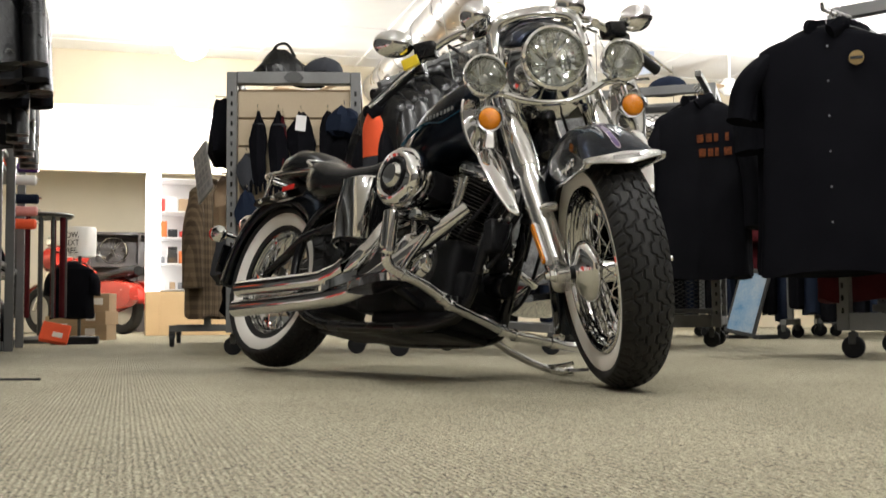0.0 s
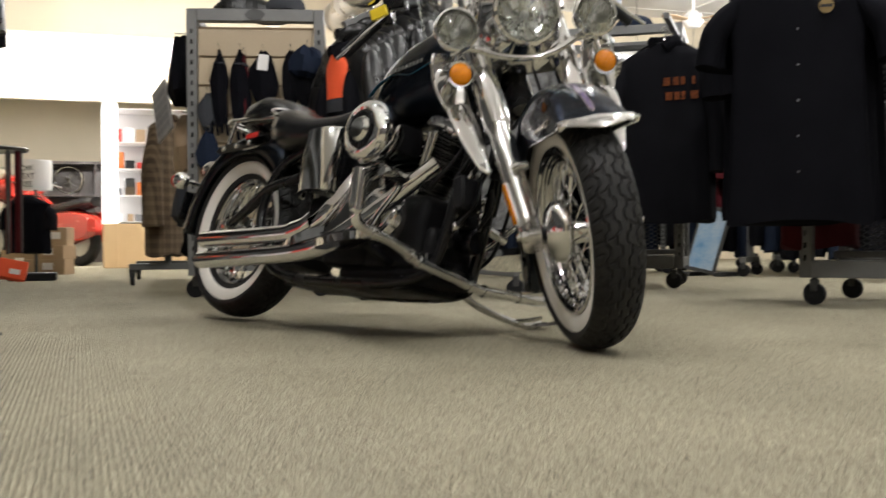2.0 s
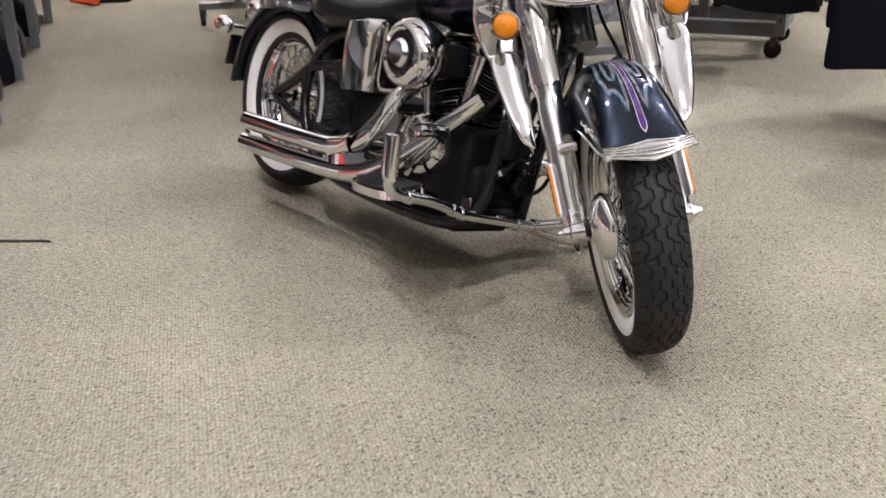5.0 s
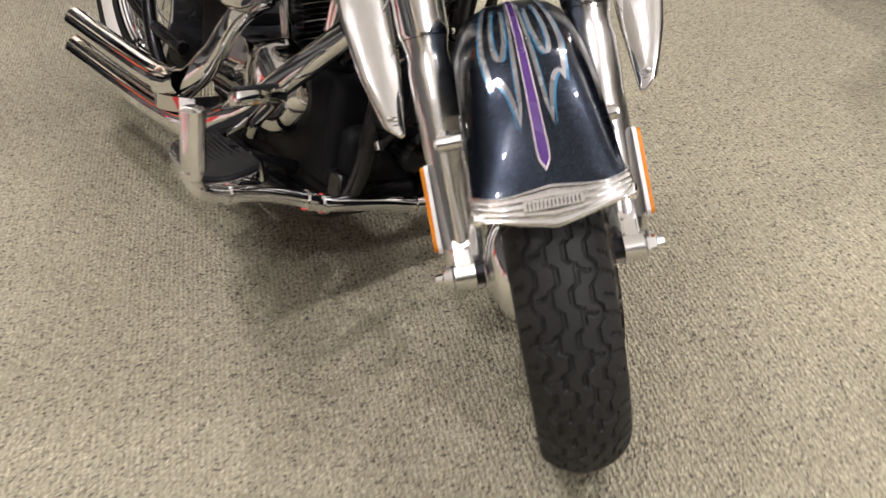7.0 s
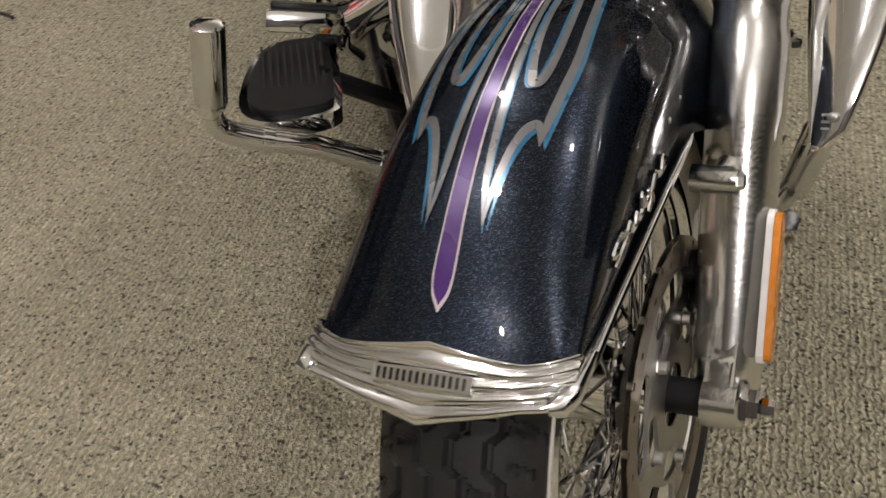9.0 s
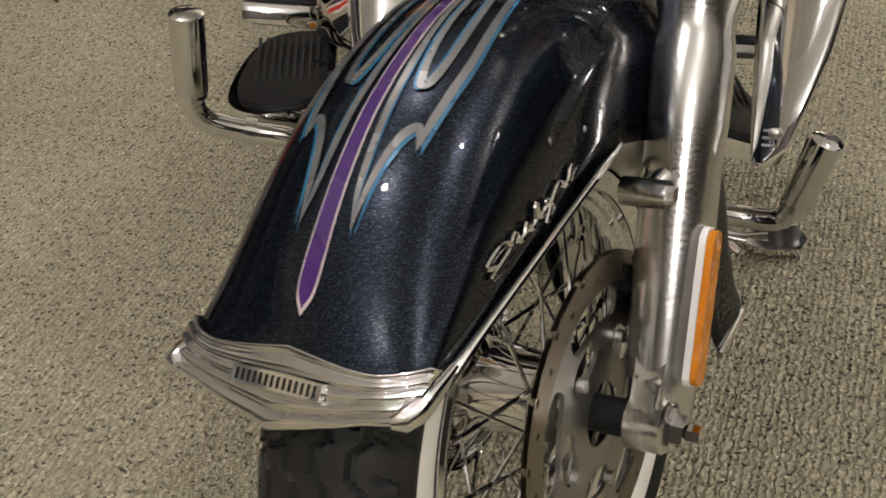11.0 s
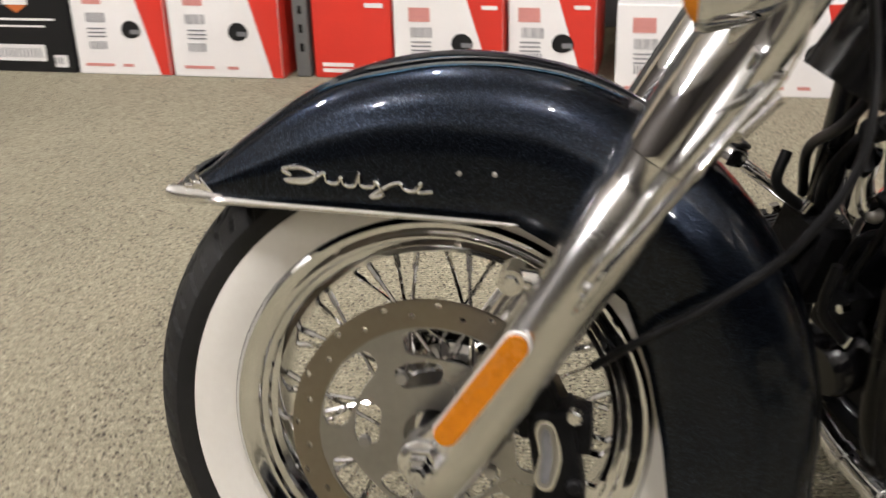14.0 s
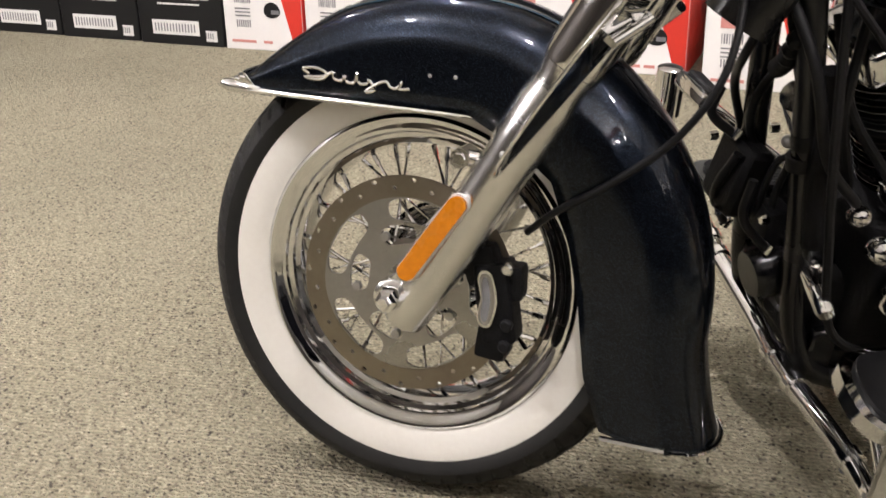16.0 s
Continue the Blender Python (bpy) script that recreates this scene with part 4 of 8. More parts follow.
# poster stand, more racks beyond
ps = thing("poster_stand", stand_at(1.66, 8.45, 0, -40), "grey A-frame poster stand with a blue print", "poster stand")
part("board", box(0.26, 0.02, 0.50, (0.04, 0, 0.27), (-14, 10, 0), 0.004), DARKMETAL, ps, smooth=False)
part("print", box(0.215, 0.004, 0.44, (0.04, -0.0125, 0.27), (-14, 10, 0)), BLUEPOSTER, ps, smooth=False)
for x in (-0.1, 0.16):
    part("foot", box(0.05, 0.26, 0.03, (x, 0.04, 0.015), None, 0.004), DARKMETAL, ps)
for x, y, turn, nm in ((2.0, 8.5, -20, 4), (3.1, 7.4, -30, 4), (0.7, 9.6, 10, 4), (-0.4, 8.3, 5, 4), (3.4, 9.6, 0, 4), (4.6, 8.4, -25, 4), (5.2, 10.2, -10, 4), (2.3, 10.8, 10, 4), (1.42, 9.35, 4, 4), (2.35, 9.5, -6, 4), (4.0, 6.2, -35, 4)):
    rk = thing("clothes_rack", stand_at(x, y, 0, turn), "grey straight clothes rack on casters", "clothes rack", "far clothes racks")
    beam(rk, (0, 0, 0.12), (0, 0, 1.4), 0.04, name="upright")
    beam(rk, (1.0, 0, 0.12), (1.0, 0, 1.4), 0.04, name="upright")
    beam(rk, (0.02, 0, 1.38), (0.98, 0, 1.38), 0.035)
    for xx in (0, 1.0):
        beam(rk, (xx, -0.25, 0.12), (xx, 0.25, 0.12), 0.04, name="foot")
        caster(rk, xx, -0.23, 0.1)
        caster(rk, xx, 0.23, 0.1)
    for k in range(nm * 2):
        garment("hanging_shirt", "dark shirt on a straight rack", stand_at(x, y, 0, turn) @ Matrix.Translation((0.1 + 0.11 * k, 0, 1.33)) @ pose(0, 0, 0, 0, 0, 80), (DENIM, NAVY, DENIM2, MAROON if k < 4 else DENIM)[k % 4], 0.44, 1.10 + 0.05 * (k % 3), 0.12, 0.45, "shirt", "shirts on far racks", True, 150 + k + int(x * 10))

# flannel shirts down the aisle
R4 = stand_at(-2.10, 7.45, 0, 112)
fl = thing("clothes_rack", R4, "grey straight clothes rack on casters with flannel shirts", "clothes rack", "far clothes racks")
beam(fl, (-0.6, 0, 0.12), (-0.6, 0, 1.185), 0.04, name="upright")
beam(fl, (0.6, 0, 0.12), (0.6, 0, 1.185), 0.04, name="upright")
beam(fl, (-0.58, 0, 1.165), (0.58, 0, 1.165), 0.035)
for xx in (-0.6, 0.6):
    beam(fl, (xx, -0.24, 0.12), (xx, 0.24, 0.12), 0.04, name="foot")
    caster(fl, xx, -0.22, 0.1)
    caster(fl, xx, 0.22, 0.1)


def plaid(name, a, b, c):
    m, nodes, links, bs = node_material(name)
    co = nodes.new("ShaderNodeTexCoord")
    sep = nodes.new("ShaderNodeSeparateXYZ")
    links.new(co.outputs["Object"], sep.inputs[0])
    prev = None
    for axis, sc in ((0, 17.0), (2, 17.0), (0, 51.0)):
        mu = nodes.new("ShaderNodeMath")
        mu.operation = "MULTIPLY"
        mu.inputs[1].default_value = sc
        links.new(sep.outputs[axis], mu.inputs[0])
        fr = nodes.new("ShaderNodeMath")
        fr.operation = "FRACT"
        links.new(mu.outputs[0], fr.inputs[0])
        gt = nodes.new("ShaderNodeMath")
        gt.operation = "GREATER_THAN"
        gt.inputs[1].default_value = 0.55
        links.new(fr.outputs[0], gt.inputs[0])
        if prev is None:
            prev = gt
        else:
            ad = nodes.new("ShaderNodeMath")
            ad.operation = "ADD"
            links.new(prev.outputs[0], ad.inputs[0])
            links.new(gt.outputs[0], ad.inputs[1])
            prev = ad
    half = nodes.new("ShaderNodeMath")
    half.operation = "DIVIDE"
    half.inputs[1].default_value = 3
    links.new(prev.outputs[0], half.inputs[0])
    ramp = nodes.new("ShaderNodeValToRGB")
    el = ramp.color_ramp.elements
    el[0].color, el[1].color = (*a, 1), (*c, 1)
    e = el.new(0.45)
    e.color = (*b, 1)
    links.new(half.outputs[0], ramp.inputs[0])
    links.new(ramp.outputs[0], bs.inputs["Base Color"])
    bs.inputs["Roughness"].default_value = 0.9
    return m


PLAID = plaid("brown_plaid", (0.06, 0.038, 0.02), (0.105, 0.072, 0.04), (0.16, 0.115, 0.068))
for k in range(9):
    x = -0.56 + 0.14 * k
    mt = (PLAID, PLAID, PLAID, PLAID, PLAID, NAVY, NAVY, NAVY, NAVY)[k]
    garment("flannel_shirt", "navy shirt on a straight rack" if mt is NAVY else "brown plaid flannel shirt on a straight rack", R4 @ Matrix.Translation((x, 0, 1.12)) @ pose(0, 0, 0, 0, 0, -24 + 11 * (k % 3)), mt, 0.42, 0.93 - 0.04 * (k % 2), 0.20, 0.62, "shirt", "flannel shirts", True, 170 + k, sleeve_out=0.05)

# ---- the motorcycle ----
# bike frame: x forward from the rear tyre's foot, y left, z up the leaning bike; it leans on its stand
BIKE = Matrix(((0.77915, 0.61127, 0.13880, -0.4526), (-0.62683, 0.75981, 0.17253, 3.9820), (0.00000, -0.22143, 0.97518, 0.0112), (0, 0, 0, 1)))
# front frame: the steered wheel's centre, x forward, y left, z up in the wheel's plane
FRONT = Matrix(((0.32212, 0.93772, -0.13008, 0.8389), (-0.94670, 0.31907, -0.04426, 2.9557), (0.00000, 0.13741, 0.99051, 0.3173), (0, 0, 0, 1)))
FB = BIKE.inverted() @ FRONT
bike = thing("motorcycle", BIKE, "blue-black chrome cruiser motorcycle with whitewall tyres on its side stand", "motorcycle", within=WORLD)
RAKE = Vector((-0.52, 0, 0.854))
LEAF = Vector((-0.58, 0, 0.815))  # slope of the side reflectors
LONG = Matrix.Diagonal((1.055, 1.0, 1.055, 1))  # frame and engine to their full length
UP = FB @ Matrix.Scale(1.06, 4)  # lamps, windshield and bars, about the front wheel's centre


BARS = UP @ Matrix.Translation((-0.022, 0, -0.050)) @ Matrix.Diagonal((1, 0.94, 1, 1))  # handlebar and what it carries


def front(name, bm, material, parent=None, label="", smooth=True):
    return part(name, bm, material, parent or bike, label, smooth, FB)


def upper(name, bm, material, parent=None, label="", smooth=True):
    return part(name, bm, material, parent or bike, label, smooth, UP)


def bars(name, bm, material, parent=None, label="", smooth=True):
    return part(name, bm, material, parent or bike, label, smooth, BARS)


def body(name, bm, material, parent=None, label="", smooth=True):
    return part(name, bm, material, parent or bike, label, smooth, LONG)


def ball(at, r, stretch=(1, 1, 1), seg=20, turn=None):
    b = bmesh.new()
    bmesh.ops.create_uvsphere(b, u_segments=seg, v_segments=seg // 2 + 2, radius=r)
    bmesh.ops.scale(b, vec=stretch, verts=b.verts)
    mt = Matrix.Translation(at)
    if turn is not None:
        mt = mt @ Euler([radians(v) for v in turn]).to_matrix().to_4x4()
    b.transform(mt)
    return b


def grooved(u, v):
    """1 where the tyre's tread is cut: u runs round in pitches, v across from -1 to 1."""
    zig = max(-1, min(1, (abs((u % 1) - 0.5) * 4 - 1) * 3.2))
    for base in (-0.46, -0.16, 0.16, 0.46):
        if abs(v - (base + 0.065 * zig)) < 0.032:
            return 1
    out = abs(v)
    w = (u + (0.0 if v > 0 else 0.5) + 0.5 * (out - 0.35)) % 1
    if 0.54 < out < 0.98 and w < 0.13:
        return 1
    if 0.60 < out < 0.86 and 0.48 < w < 0.58:
        return 1
    if 0.20 < out < 0.42 and w < 0.08:
        return 1
    return 0


def tyre_mesh(R, half):
    """Outer tread as a fine grid with cut grooves, and plain black sidewalls."""
    b = bmesh.new()
    nu, nv, pitches = 840, 62, 35
    rows = []
    for i in range(nu):
        th = 2 * math.pi * i / nu
        row = []
        for j in range(nv + 1):
            v = -1 + 2 * j / nv
            y = half * 0.94 * math.sin(v * 1.28) / math.sin(1.28)
            r = R - 0.036 * (1 - math.cos(v * 1.28)) / (1 - math.cos(1.28))
            if grooved(pitches * i / nu, v):
                r -= 0.0042
            row.append(b.verts.new((r * math.cos(th), y, r * math.sin(th))))
        rows.append(row)
    for i in range(nu):
        ra, rb = rows[i], rows[(i + 1) % nu]
        for j in range(nv):
            b.faces.new((ra[j], ra[j + 1], rb[j + 1], rb[j]))
    lathe([(R - 0.036, half * 0.94), (R - 0.043, half * 0.935), (R - 0.054, half * 0.84), (R - 0.060, half * 0.80), (0.2, half * 0.6)], 96, "y", b)
    lathe([(R - 0.036, -half * 0.94), (R - 0.043, -half * 0.935), (R - 0.054, -half * 0.84), (R - 0.060, -half * 0.80), (0.2, -half * 0.6)], 96, "y", b)
    return b


def wheel(put, R, half, hub_r, name, k=1.0):
    whole = put(name, tyre_mesh(R, half), RUBBER, label="black road tyre with zigzag tread")
    for s in (1, -1):
        put("whitewall", lathe([(R - 0.0535, s * half * 0.845), (R - 0.056, s * (half * 0.835 + 0.001)), (R - 0.075, s * half * 0.80),
                                (0.216 * k, s * half * 0.72), (0.209 * k, s * half * 0.66), (0.204 * k, s * half * 0.58)], 96, "y"), WHITEWALL, whole, "wide white sidewall band")
    prof = [(0.209, 0.046), (0.2095, 0.053), (0.206, 0.056), (0.2, 0.055), (0.194, 0.048), (0.188, 0.0465), (0.186, 0.041), (0.180, 0.039),
            (0.178, 0.034), (0.172, 0.031), (0.168, 0.018), (0.166, 0.0)]
    prof = [(r * k, h * 0.92) for r, h in prof]
    prof = prof + [(r, -h) for r, h in prof[-2::-1]]
    rim = put("rim", lathe(prof, 96, "y"), CHROME, label="stepped chrome laced rim")
    hub = put("hub", lathe([(0.0, 0.062), (0.022, 0.062), (0.024, 0.05), (hub_r, 0.046), (hub_r, 0.036), (hub_r * 0.72, 0.03), (hub_r * 0.66, 0),
                            (hub_r * 0.72, -0.03), (hub_r, -0.036), (hub_r, -0.046), (0.024, -0.05), (0.022, -0.062), (0.0, -0.062)], 36, "y"), CHROME)
    return whole, rim, hub


def spokes(put, rim, hub_r, count=40):
    for k in range(count):
        th = 2 * math.pi * k / count
        s = 1 if k % 2 else -1
        lean = radians(34) * (1 if (k // 2) % 2 else -1)
        a = Vector((hub_r * 0.93 * math.cos(th + lean), s * 0.040, hub_r * 0.93 * math.sin(th + lean)))
        c = Vector((0.175 * math.cos(th), s * 0.010, 0.175 * math.sin(th)))
        d = c.lerp(a, 0.13)
        b = tube([a, d], 0.0021, 6)
        tube([d, c], 0.0036, 6, b)
        put("spoke", b, CHROME, rim)


def polar_plate(cells, thick, y0):
    """A flat ring cut into cells (r0, r1, t0, t1, hole) where hole is a share of the cell left open, or 0."""
    b = bmesh.new()
    n = 5
    for r0, r1, t0, t1, hole in cells:
        out = []
        for k in range(n):
            out.append((r0, t0 + (t1 - t0) * k / n))
        for k in range(n):
            out.append((r0 + (r1 - r0) * k / n, t1))
        for k in range(n):
            out.append((r1, t1 - (t1 - t0) * k / n))
        for k in range(n):
            out.append((r1 - (r1 - r0) * k / n, t0))
        pt = lambda r, t, y: b.verts.new((r * math.cos(t), y, r * math.sin(t)))
        ring = {y: [pt(r, t, y) for r, t in out] for y in (y0, y0 + thick)}
        if not hole:
            for y in ring:
                b.faces.new(ring[y])
        else:
            rc, tc = (r0 + r1) / 2, (t0 + t1) / 2
            inner = []
            for k in range(4 * n):
                q = 2 * math.pi * (k + 0.0) / (4 * n) + math.pi * 1.25
                sq, cq = math.sin(q), math.cos(q)
                e = 0.62 if hole > 0.6 else 1.0
                inner.append((rc + hole * (r1 - r0) / 2 * math.copysign(abs(sq) ** e, sq), tc + hole * (t1 - t0) / 2 * math.copysign(abs(cq) ** e, cq)))
            hole_ring = {y: [pt(r, t, y) for r, t in inner] for y in ring}
            for y in ring:
                for k in range(4 * n):
                    j = (k + 1) % (4 * n)
                    b.faces.new((ring[y][k], ring[y][j], hole_ring[y][j], hole_ring[y][k]))
            lo, hi = hole_ring[y0], hole_ring[y0 + thick]
            for k in range(4 * n):
                j = (k + 1) % (4 * n)
                b.faces.new((lo[k], lo[j], hi[j], hi[k]))
    bmesh.ops.remove_doubles(b, verts=b.verts, dist=1e-5)
    return b


# front wheel
def spun(name, bm, material, parent=None, label="", smooth=True):
    return part(name, bm, material, parent or bike, label, smooth, FB)


front_tyre, front_rim, front_hub = wheel(spun, 0.317, 0.069, 0.056, "front_tyre", 1.05)
spokes(spun, front_rim, 0.056)
cells = []
for k in range(64):
    t0, t1 = 2 * math.pi * k / 64, 2 * math.pi * (k + 1) / 64
    cells += [(0.136, 0.146, t0, t1, 0.55 if k % 4 == 0 else 0), (0.125, 0.136, t0, t1, 0.52 if k % 4 == 2 else 0), (0.118, 0.125, t0, t1, 0)]
rotor = spun("brake_rotor", polar_plate(cells, 0.005, 0.079), STEEL, label="drilled steel brake disc")
cells = []
for k in range(5):
    t0 = 2 * math.pi * k / 5
    cells += [(0.084, 0.118, t0, t0 + 0.98, 0.94), (0.084, 0.118, t0 + 0.98, t0 + 2 * math.pi / 5, 0), (0.052, 0.084, t0 - 0.3, t0 + 0.56, 0.84),
              (0.052, 0.084, t0 + 0.56, t0 + 2 * math.pi / 5 - 0.3, 0), (0.03, 0.052, t0, t0 + 2 * math.pi / 5, 0)]
spun("rotor_carrier", polar_plate(cells, 0.004, 0.0795), CARRIER, rotor, "pierced aluminium disc carrier")
for k in range(5):
    t = 2 * math.pi * (k + 0.9) / 5
    spun("rotor_bolt", lathe([(0.0, 0.091), (0.006, 0.091), (0.0065, 0.084)], 12, "y", at=(0.07 * math.cos(t), 0, 0.07 * math.sin(t))), CAST, rotor)
spun("hub_cap", lathe([(0.0, -0.100), (0.026, -0.098), (0.030, -0.094), (0.058, -0.086), (0.076, -0.074), (0.084, -0.060), (0.084, -0.05)], 48, "y"), CHROME, label="domed chrome hub cap")

# fork: the axle is carried ahead of the legs
for s in (1, -1):
    foot = Vector((-0.022, s * 0.1255, -0.012))
    at = lambda d: foot + RAKE * d
    slider = front("fork_slider", tube([at(-0.026), at(-0.021), at(0.04), at(0.055), at(0.24), at(0.255), at(0.315), at(0.33), at(0.345), at(0.364)],
                                       [0.025, 0.029, 0.032, 0.0335, 0.0335, 0.0353, 0.0353, 0.0325, 0.0325, 0.0365], 32), BRUSHED, label="polished aluminium fork leg")
    front("fork_cover", tube([at(0.365), at(0.373), at(0.50), at(0.74)], [0.0375, 0.0395, 0.0400, 0.0400], 32), CHROME, label="chrome fork tube cover")
    cast = [(0.020, 0.012), (0.023, -0.004), (0.014, -0.019), (-0.004, -0.024), (-0.030, -0.016), (-0.062, 0.028), (-0.104, 0.088), (-0.122, 0.142), (-0.096, 0.146), (-0.056, 0.086), (-0.014, 0.040)]
    foot_plate = plate(cast, 0.026, m=Matrix(((1, 0, 0, 0), (0, 0, 1, s * 0.126 - 0.013), (0, 1, 0, 0), (0, 0, 0, 1))))
    bmesh.ops.bevel(foot_plate, geom=foot_plate.edges[:], offset=0.004, segments=2, affect="EDGES")
    front("axle_clamp", foot_plate, BRUSHED, slider)
    front("axle_boss", lathe([(0.0, s * 0.147), (0.018, s * 0.147), (0.0235, s * 0.143), (0.0245, s * 0.112), (0.0, s * 0.110)], 28, "y"), BRUSHED, slider)
    front("pinch_bolt", lathe([(0.0, s * 0.148), (0.0055, s * 0.148), (0.0065, s * 0.139)], 6, "y", at=(-0.030, 0, 0.006)), CHROME, slider)
    front("axle_nut", lathe([(0.0, s * 0.174), (0.008, s * 0.174), (0.009, s * 0.163), (0.0145, s * 0.161), (0.0150, s * 0.152), (0.019, s * 0.1515), (0.019, s * 0.147)], 6 if s > 0 else 14, "y"), CHROME, slider, smooth=False)
    front("axle_spacer", tube([(0, s * 0.062, 0), (0, s * 0.112, 0)], 0.017, 18), PLASTIC, slider, "black rubber axle spacer")
    front("fender_boss", tube([(-0.083, s * 0.094, 0.184), (-0.083, s * 0.134, 0.184)], 0.0125, 18), BRUSHED, slider)
    front("boss_web", tube([(-0.083, s * 0.118, 0.184), (-0.128, s * 0.122, 0.180)], 0.011, 14), BRUSHED, slider)
    front("fender_bolt", lathe([(0.0, s * 0.139), (0.007, s * 0.139), (0.008, s * 0.133)], 6, "y", at=(-0.083, 0, 0.184)), CHROME, slider)
    mid, half = Vector((-0.0600, s * 0.1615, 0.089)), 0.066
    outline = [(0.0122 * math.cos(a), (half - 0.0122) * (1 if math.sin(a) > 0 else -1) + 0.0122 * math.sin(a)) for a in [math.pi * k / 8 + 0.01 for k in range(16)]]
    flat = Matrix(((LEAF.z, LEAF.x, 0, mid.x), (0, 0, s, mid.y - s * 0.006), (-LEAF.x, LEAF.z, 0, mid.z), (0, 0, 0, 1)))
    front("reflector_bracket", plate([(x * 1.12, y * 1.03) for x, y in outline], 0.006, m=flat), WHITE, slider, "pale reflector bracket", smooth=False)
    front("side_reflector", plate(outline, 0.006, m=flat @ Matrix.Translation((0, 0, 0.0062))), AMBERREF, slider, "amber side reflector", smooth=False)

# caliper on the left leg
CAL = FB @ Matrix.Translation((0.014, 0.009, -0.026)) @ Matrix.Scale(0.94, 4)


def caliper_part(name, bm, material, parent=None, label="", smooth=True):
    return part(name, bm, material, parent or bike, label, smooth, CAL)


caliper = caliper_part("brake_caliper", box(0.050, 0.052, 0.115, (-0.150, 0.088, 0.025), (0, 8, 0), 0.010, None, 3), BLACKMATT, label="black four-piston brake caliper")
for nm, (x, z, sx, sz, sy, tw) in (("caliper_shoulder", (-0.128, 0.075, 0.05, 0.05, 0.044, 20)), ("caliper_foot", (-0.148, -0.03, 0.045, 0.05, 0.05, -8)), ("caliper_lug", (-0.115, 0.105, 0.03, 0.04, 0.03, 30)), ("caliper_bridge", (-0.172, 0.055, 0.03, 0.05, 0.04, 0))):
    caliper_part(nm, box(sx, sy, sz, (x, 0.088, z), (0, tw, 0), 0.009, None, 2), BLACKMATT, caliper)
bean = []
for k in range(24):
    a = 2 * math.pi * k / 24
    bean.append((0.0135 * math.copysign(abs(math.cos(a)) ** 0.7, math.cos(a)) * (1 - 0.55 * math.exp(-(math.sin(a) / 0.35) ** 2) * (1 if math.cos(a) > 0 else -0.5)), 0.040 * math.copysign(abs(math.sin(a)) ** 0.75, math.sin(a))))
flat = Matrix(((1, 0, 0, -0.140), (0, 0, 1, 0.115), (0.12, 1, 0, 0.034), (0, 0, 0, 1)))
caliper_part("caliper_badge_rim", plate(bean, 0.004, m=flat), BRUSHED, caliper, "bare metal bean-shaped badge rim", smooth=False)
caliper_part("caliper_badge", plate([(x * 0.80, y * 0.90) for x, y in bean], 0.0046, m=flat), CAST, caliper, smooth=False)
caliper_part("badge_bar", plate([(x * 0.45, y * 0.78) for x, y in bean], 0.0053, m=flat), GREYINK, caliper, smooth=False)
for x, z in ((-0.118, 0.118), (-0.098, 0.054), (-0.168, 0.078), (-0.17, 0.0), (-0.168, -0.03)):
    caliper_part("caliper_bolt", lathe([(0, 0.122), (0.006, 0.122), (0.0085, 0.119), (0.0085, 0.108)], 10, "y", at=(x, 0, z)), CHROME if z > 0.05 else PLASTIC, caliper)
front("brake_hose", tube(smooth_line([(-0.16, 0.09, 0.09), (-0.20, 0.112, 0.125), (-0.27, 0.114, 0.17), (-0.34, 0.112, 0.23), (-0.385, 0.10, 0.31), (-0.39, 0.06, 0.42), (-0.36, 0.03, 0.56)], 8), 0.0048, 10), PLASTIC, label="black brake hose")

# front fender: swept sections round the wheel
EDGE = [(0.275, 0.247), (-0.083, 0.228), (-0.135, 0.200), (-0.188, 0.157), (-0.212, 0.090), (-0.229, 0.010), (-0.242, -0.090), (-0.262, -0.150), (-0.272, -0.172)]
CROWN = [(38, 0.357), (50, 0.353), (60, 0.358), (75, 0.370), (90, 0.378), (110, 0.386), (130, 0.3885), (215, 0.3875)]
SHAPE = [(0.0, 0.0930), (0.30, 0.0942), (0.52, 0.0948), (0.60, 0.0930), (0.66, 0.0888), (0.76, 0.0828), (0.86, 0.0720), (0.935, 0.0564), (0.985, 0.0312), (1.0, 0.0000)]


def mid_y(deg):
    return 0.004


def slim(deg):
    return 1 - 0.03 * min(1, max(0, (deg - 45) / 45))


def crown(deg):
    r = CROWN[-1][1]
    for (d0, r0), (d1, r1) in zip(CROWN, CROWN[1:]):
        if d0 <= deg <= d1:
            k = (deg - d0) / (d1 - d0)
            r = r0 + (r1 - r0) * k
            break
    return max(r, 0.384 / abs(math.cos(radians(deg)))) if deg > 172 else r


def level(deg, q):
    """The rear end is cut level, not along the wheel's radius."""
    return deg - 6.5 * q * max(0, (deg - 184) / 26)


def edge_at(deg):
    d = Vector((math.cos(radians(deg)), math.sin(radians(deg))))
    for (x0, z0), (x1, z1) in zip(EDGE, EDGE[1:]):
        ex, ez = x1 - x0, z1 - z0
        den = d.x * ez - d.y * ex
        if abs(den) < 1e-9:
            continue
        s = (x0 * ez - z0 * ex) / den
        k = (x0 * d.y - z0 * d.x) / den
        if s > 0 and -1e-6 <= k <= 1 + 1e-6:
            return s
    return 0.29


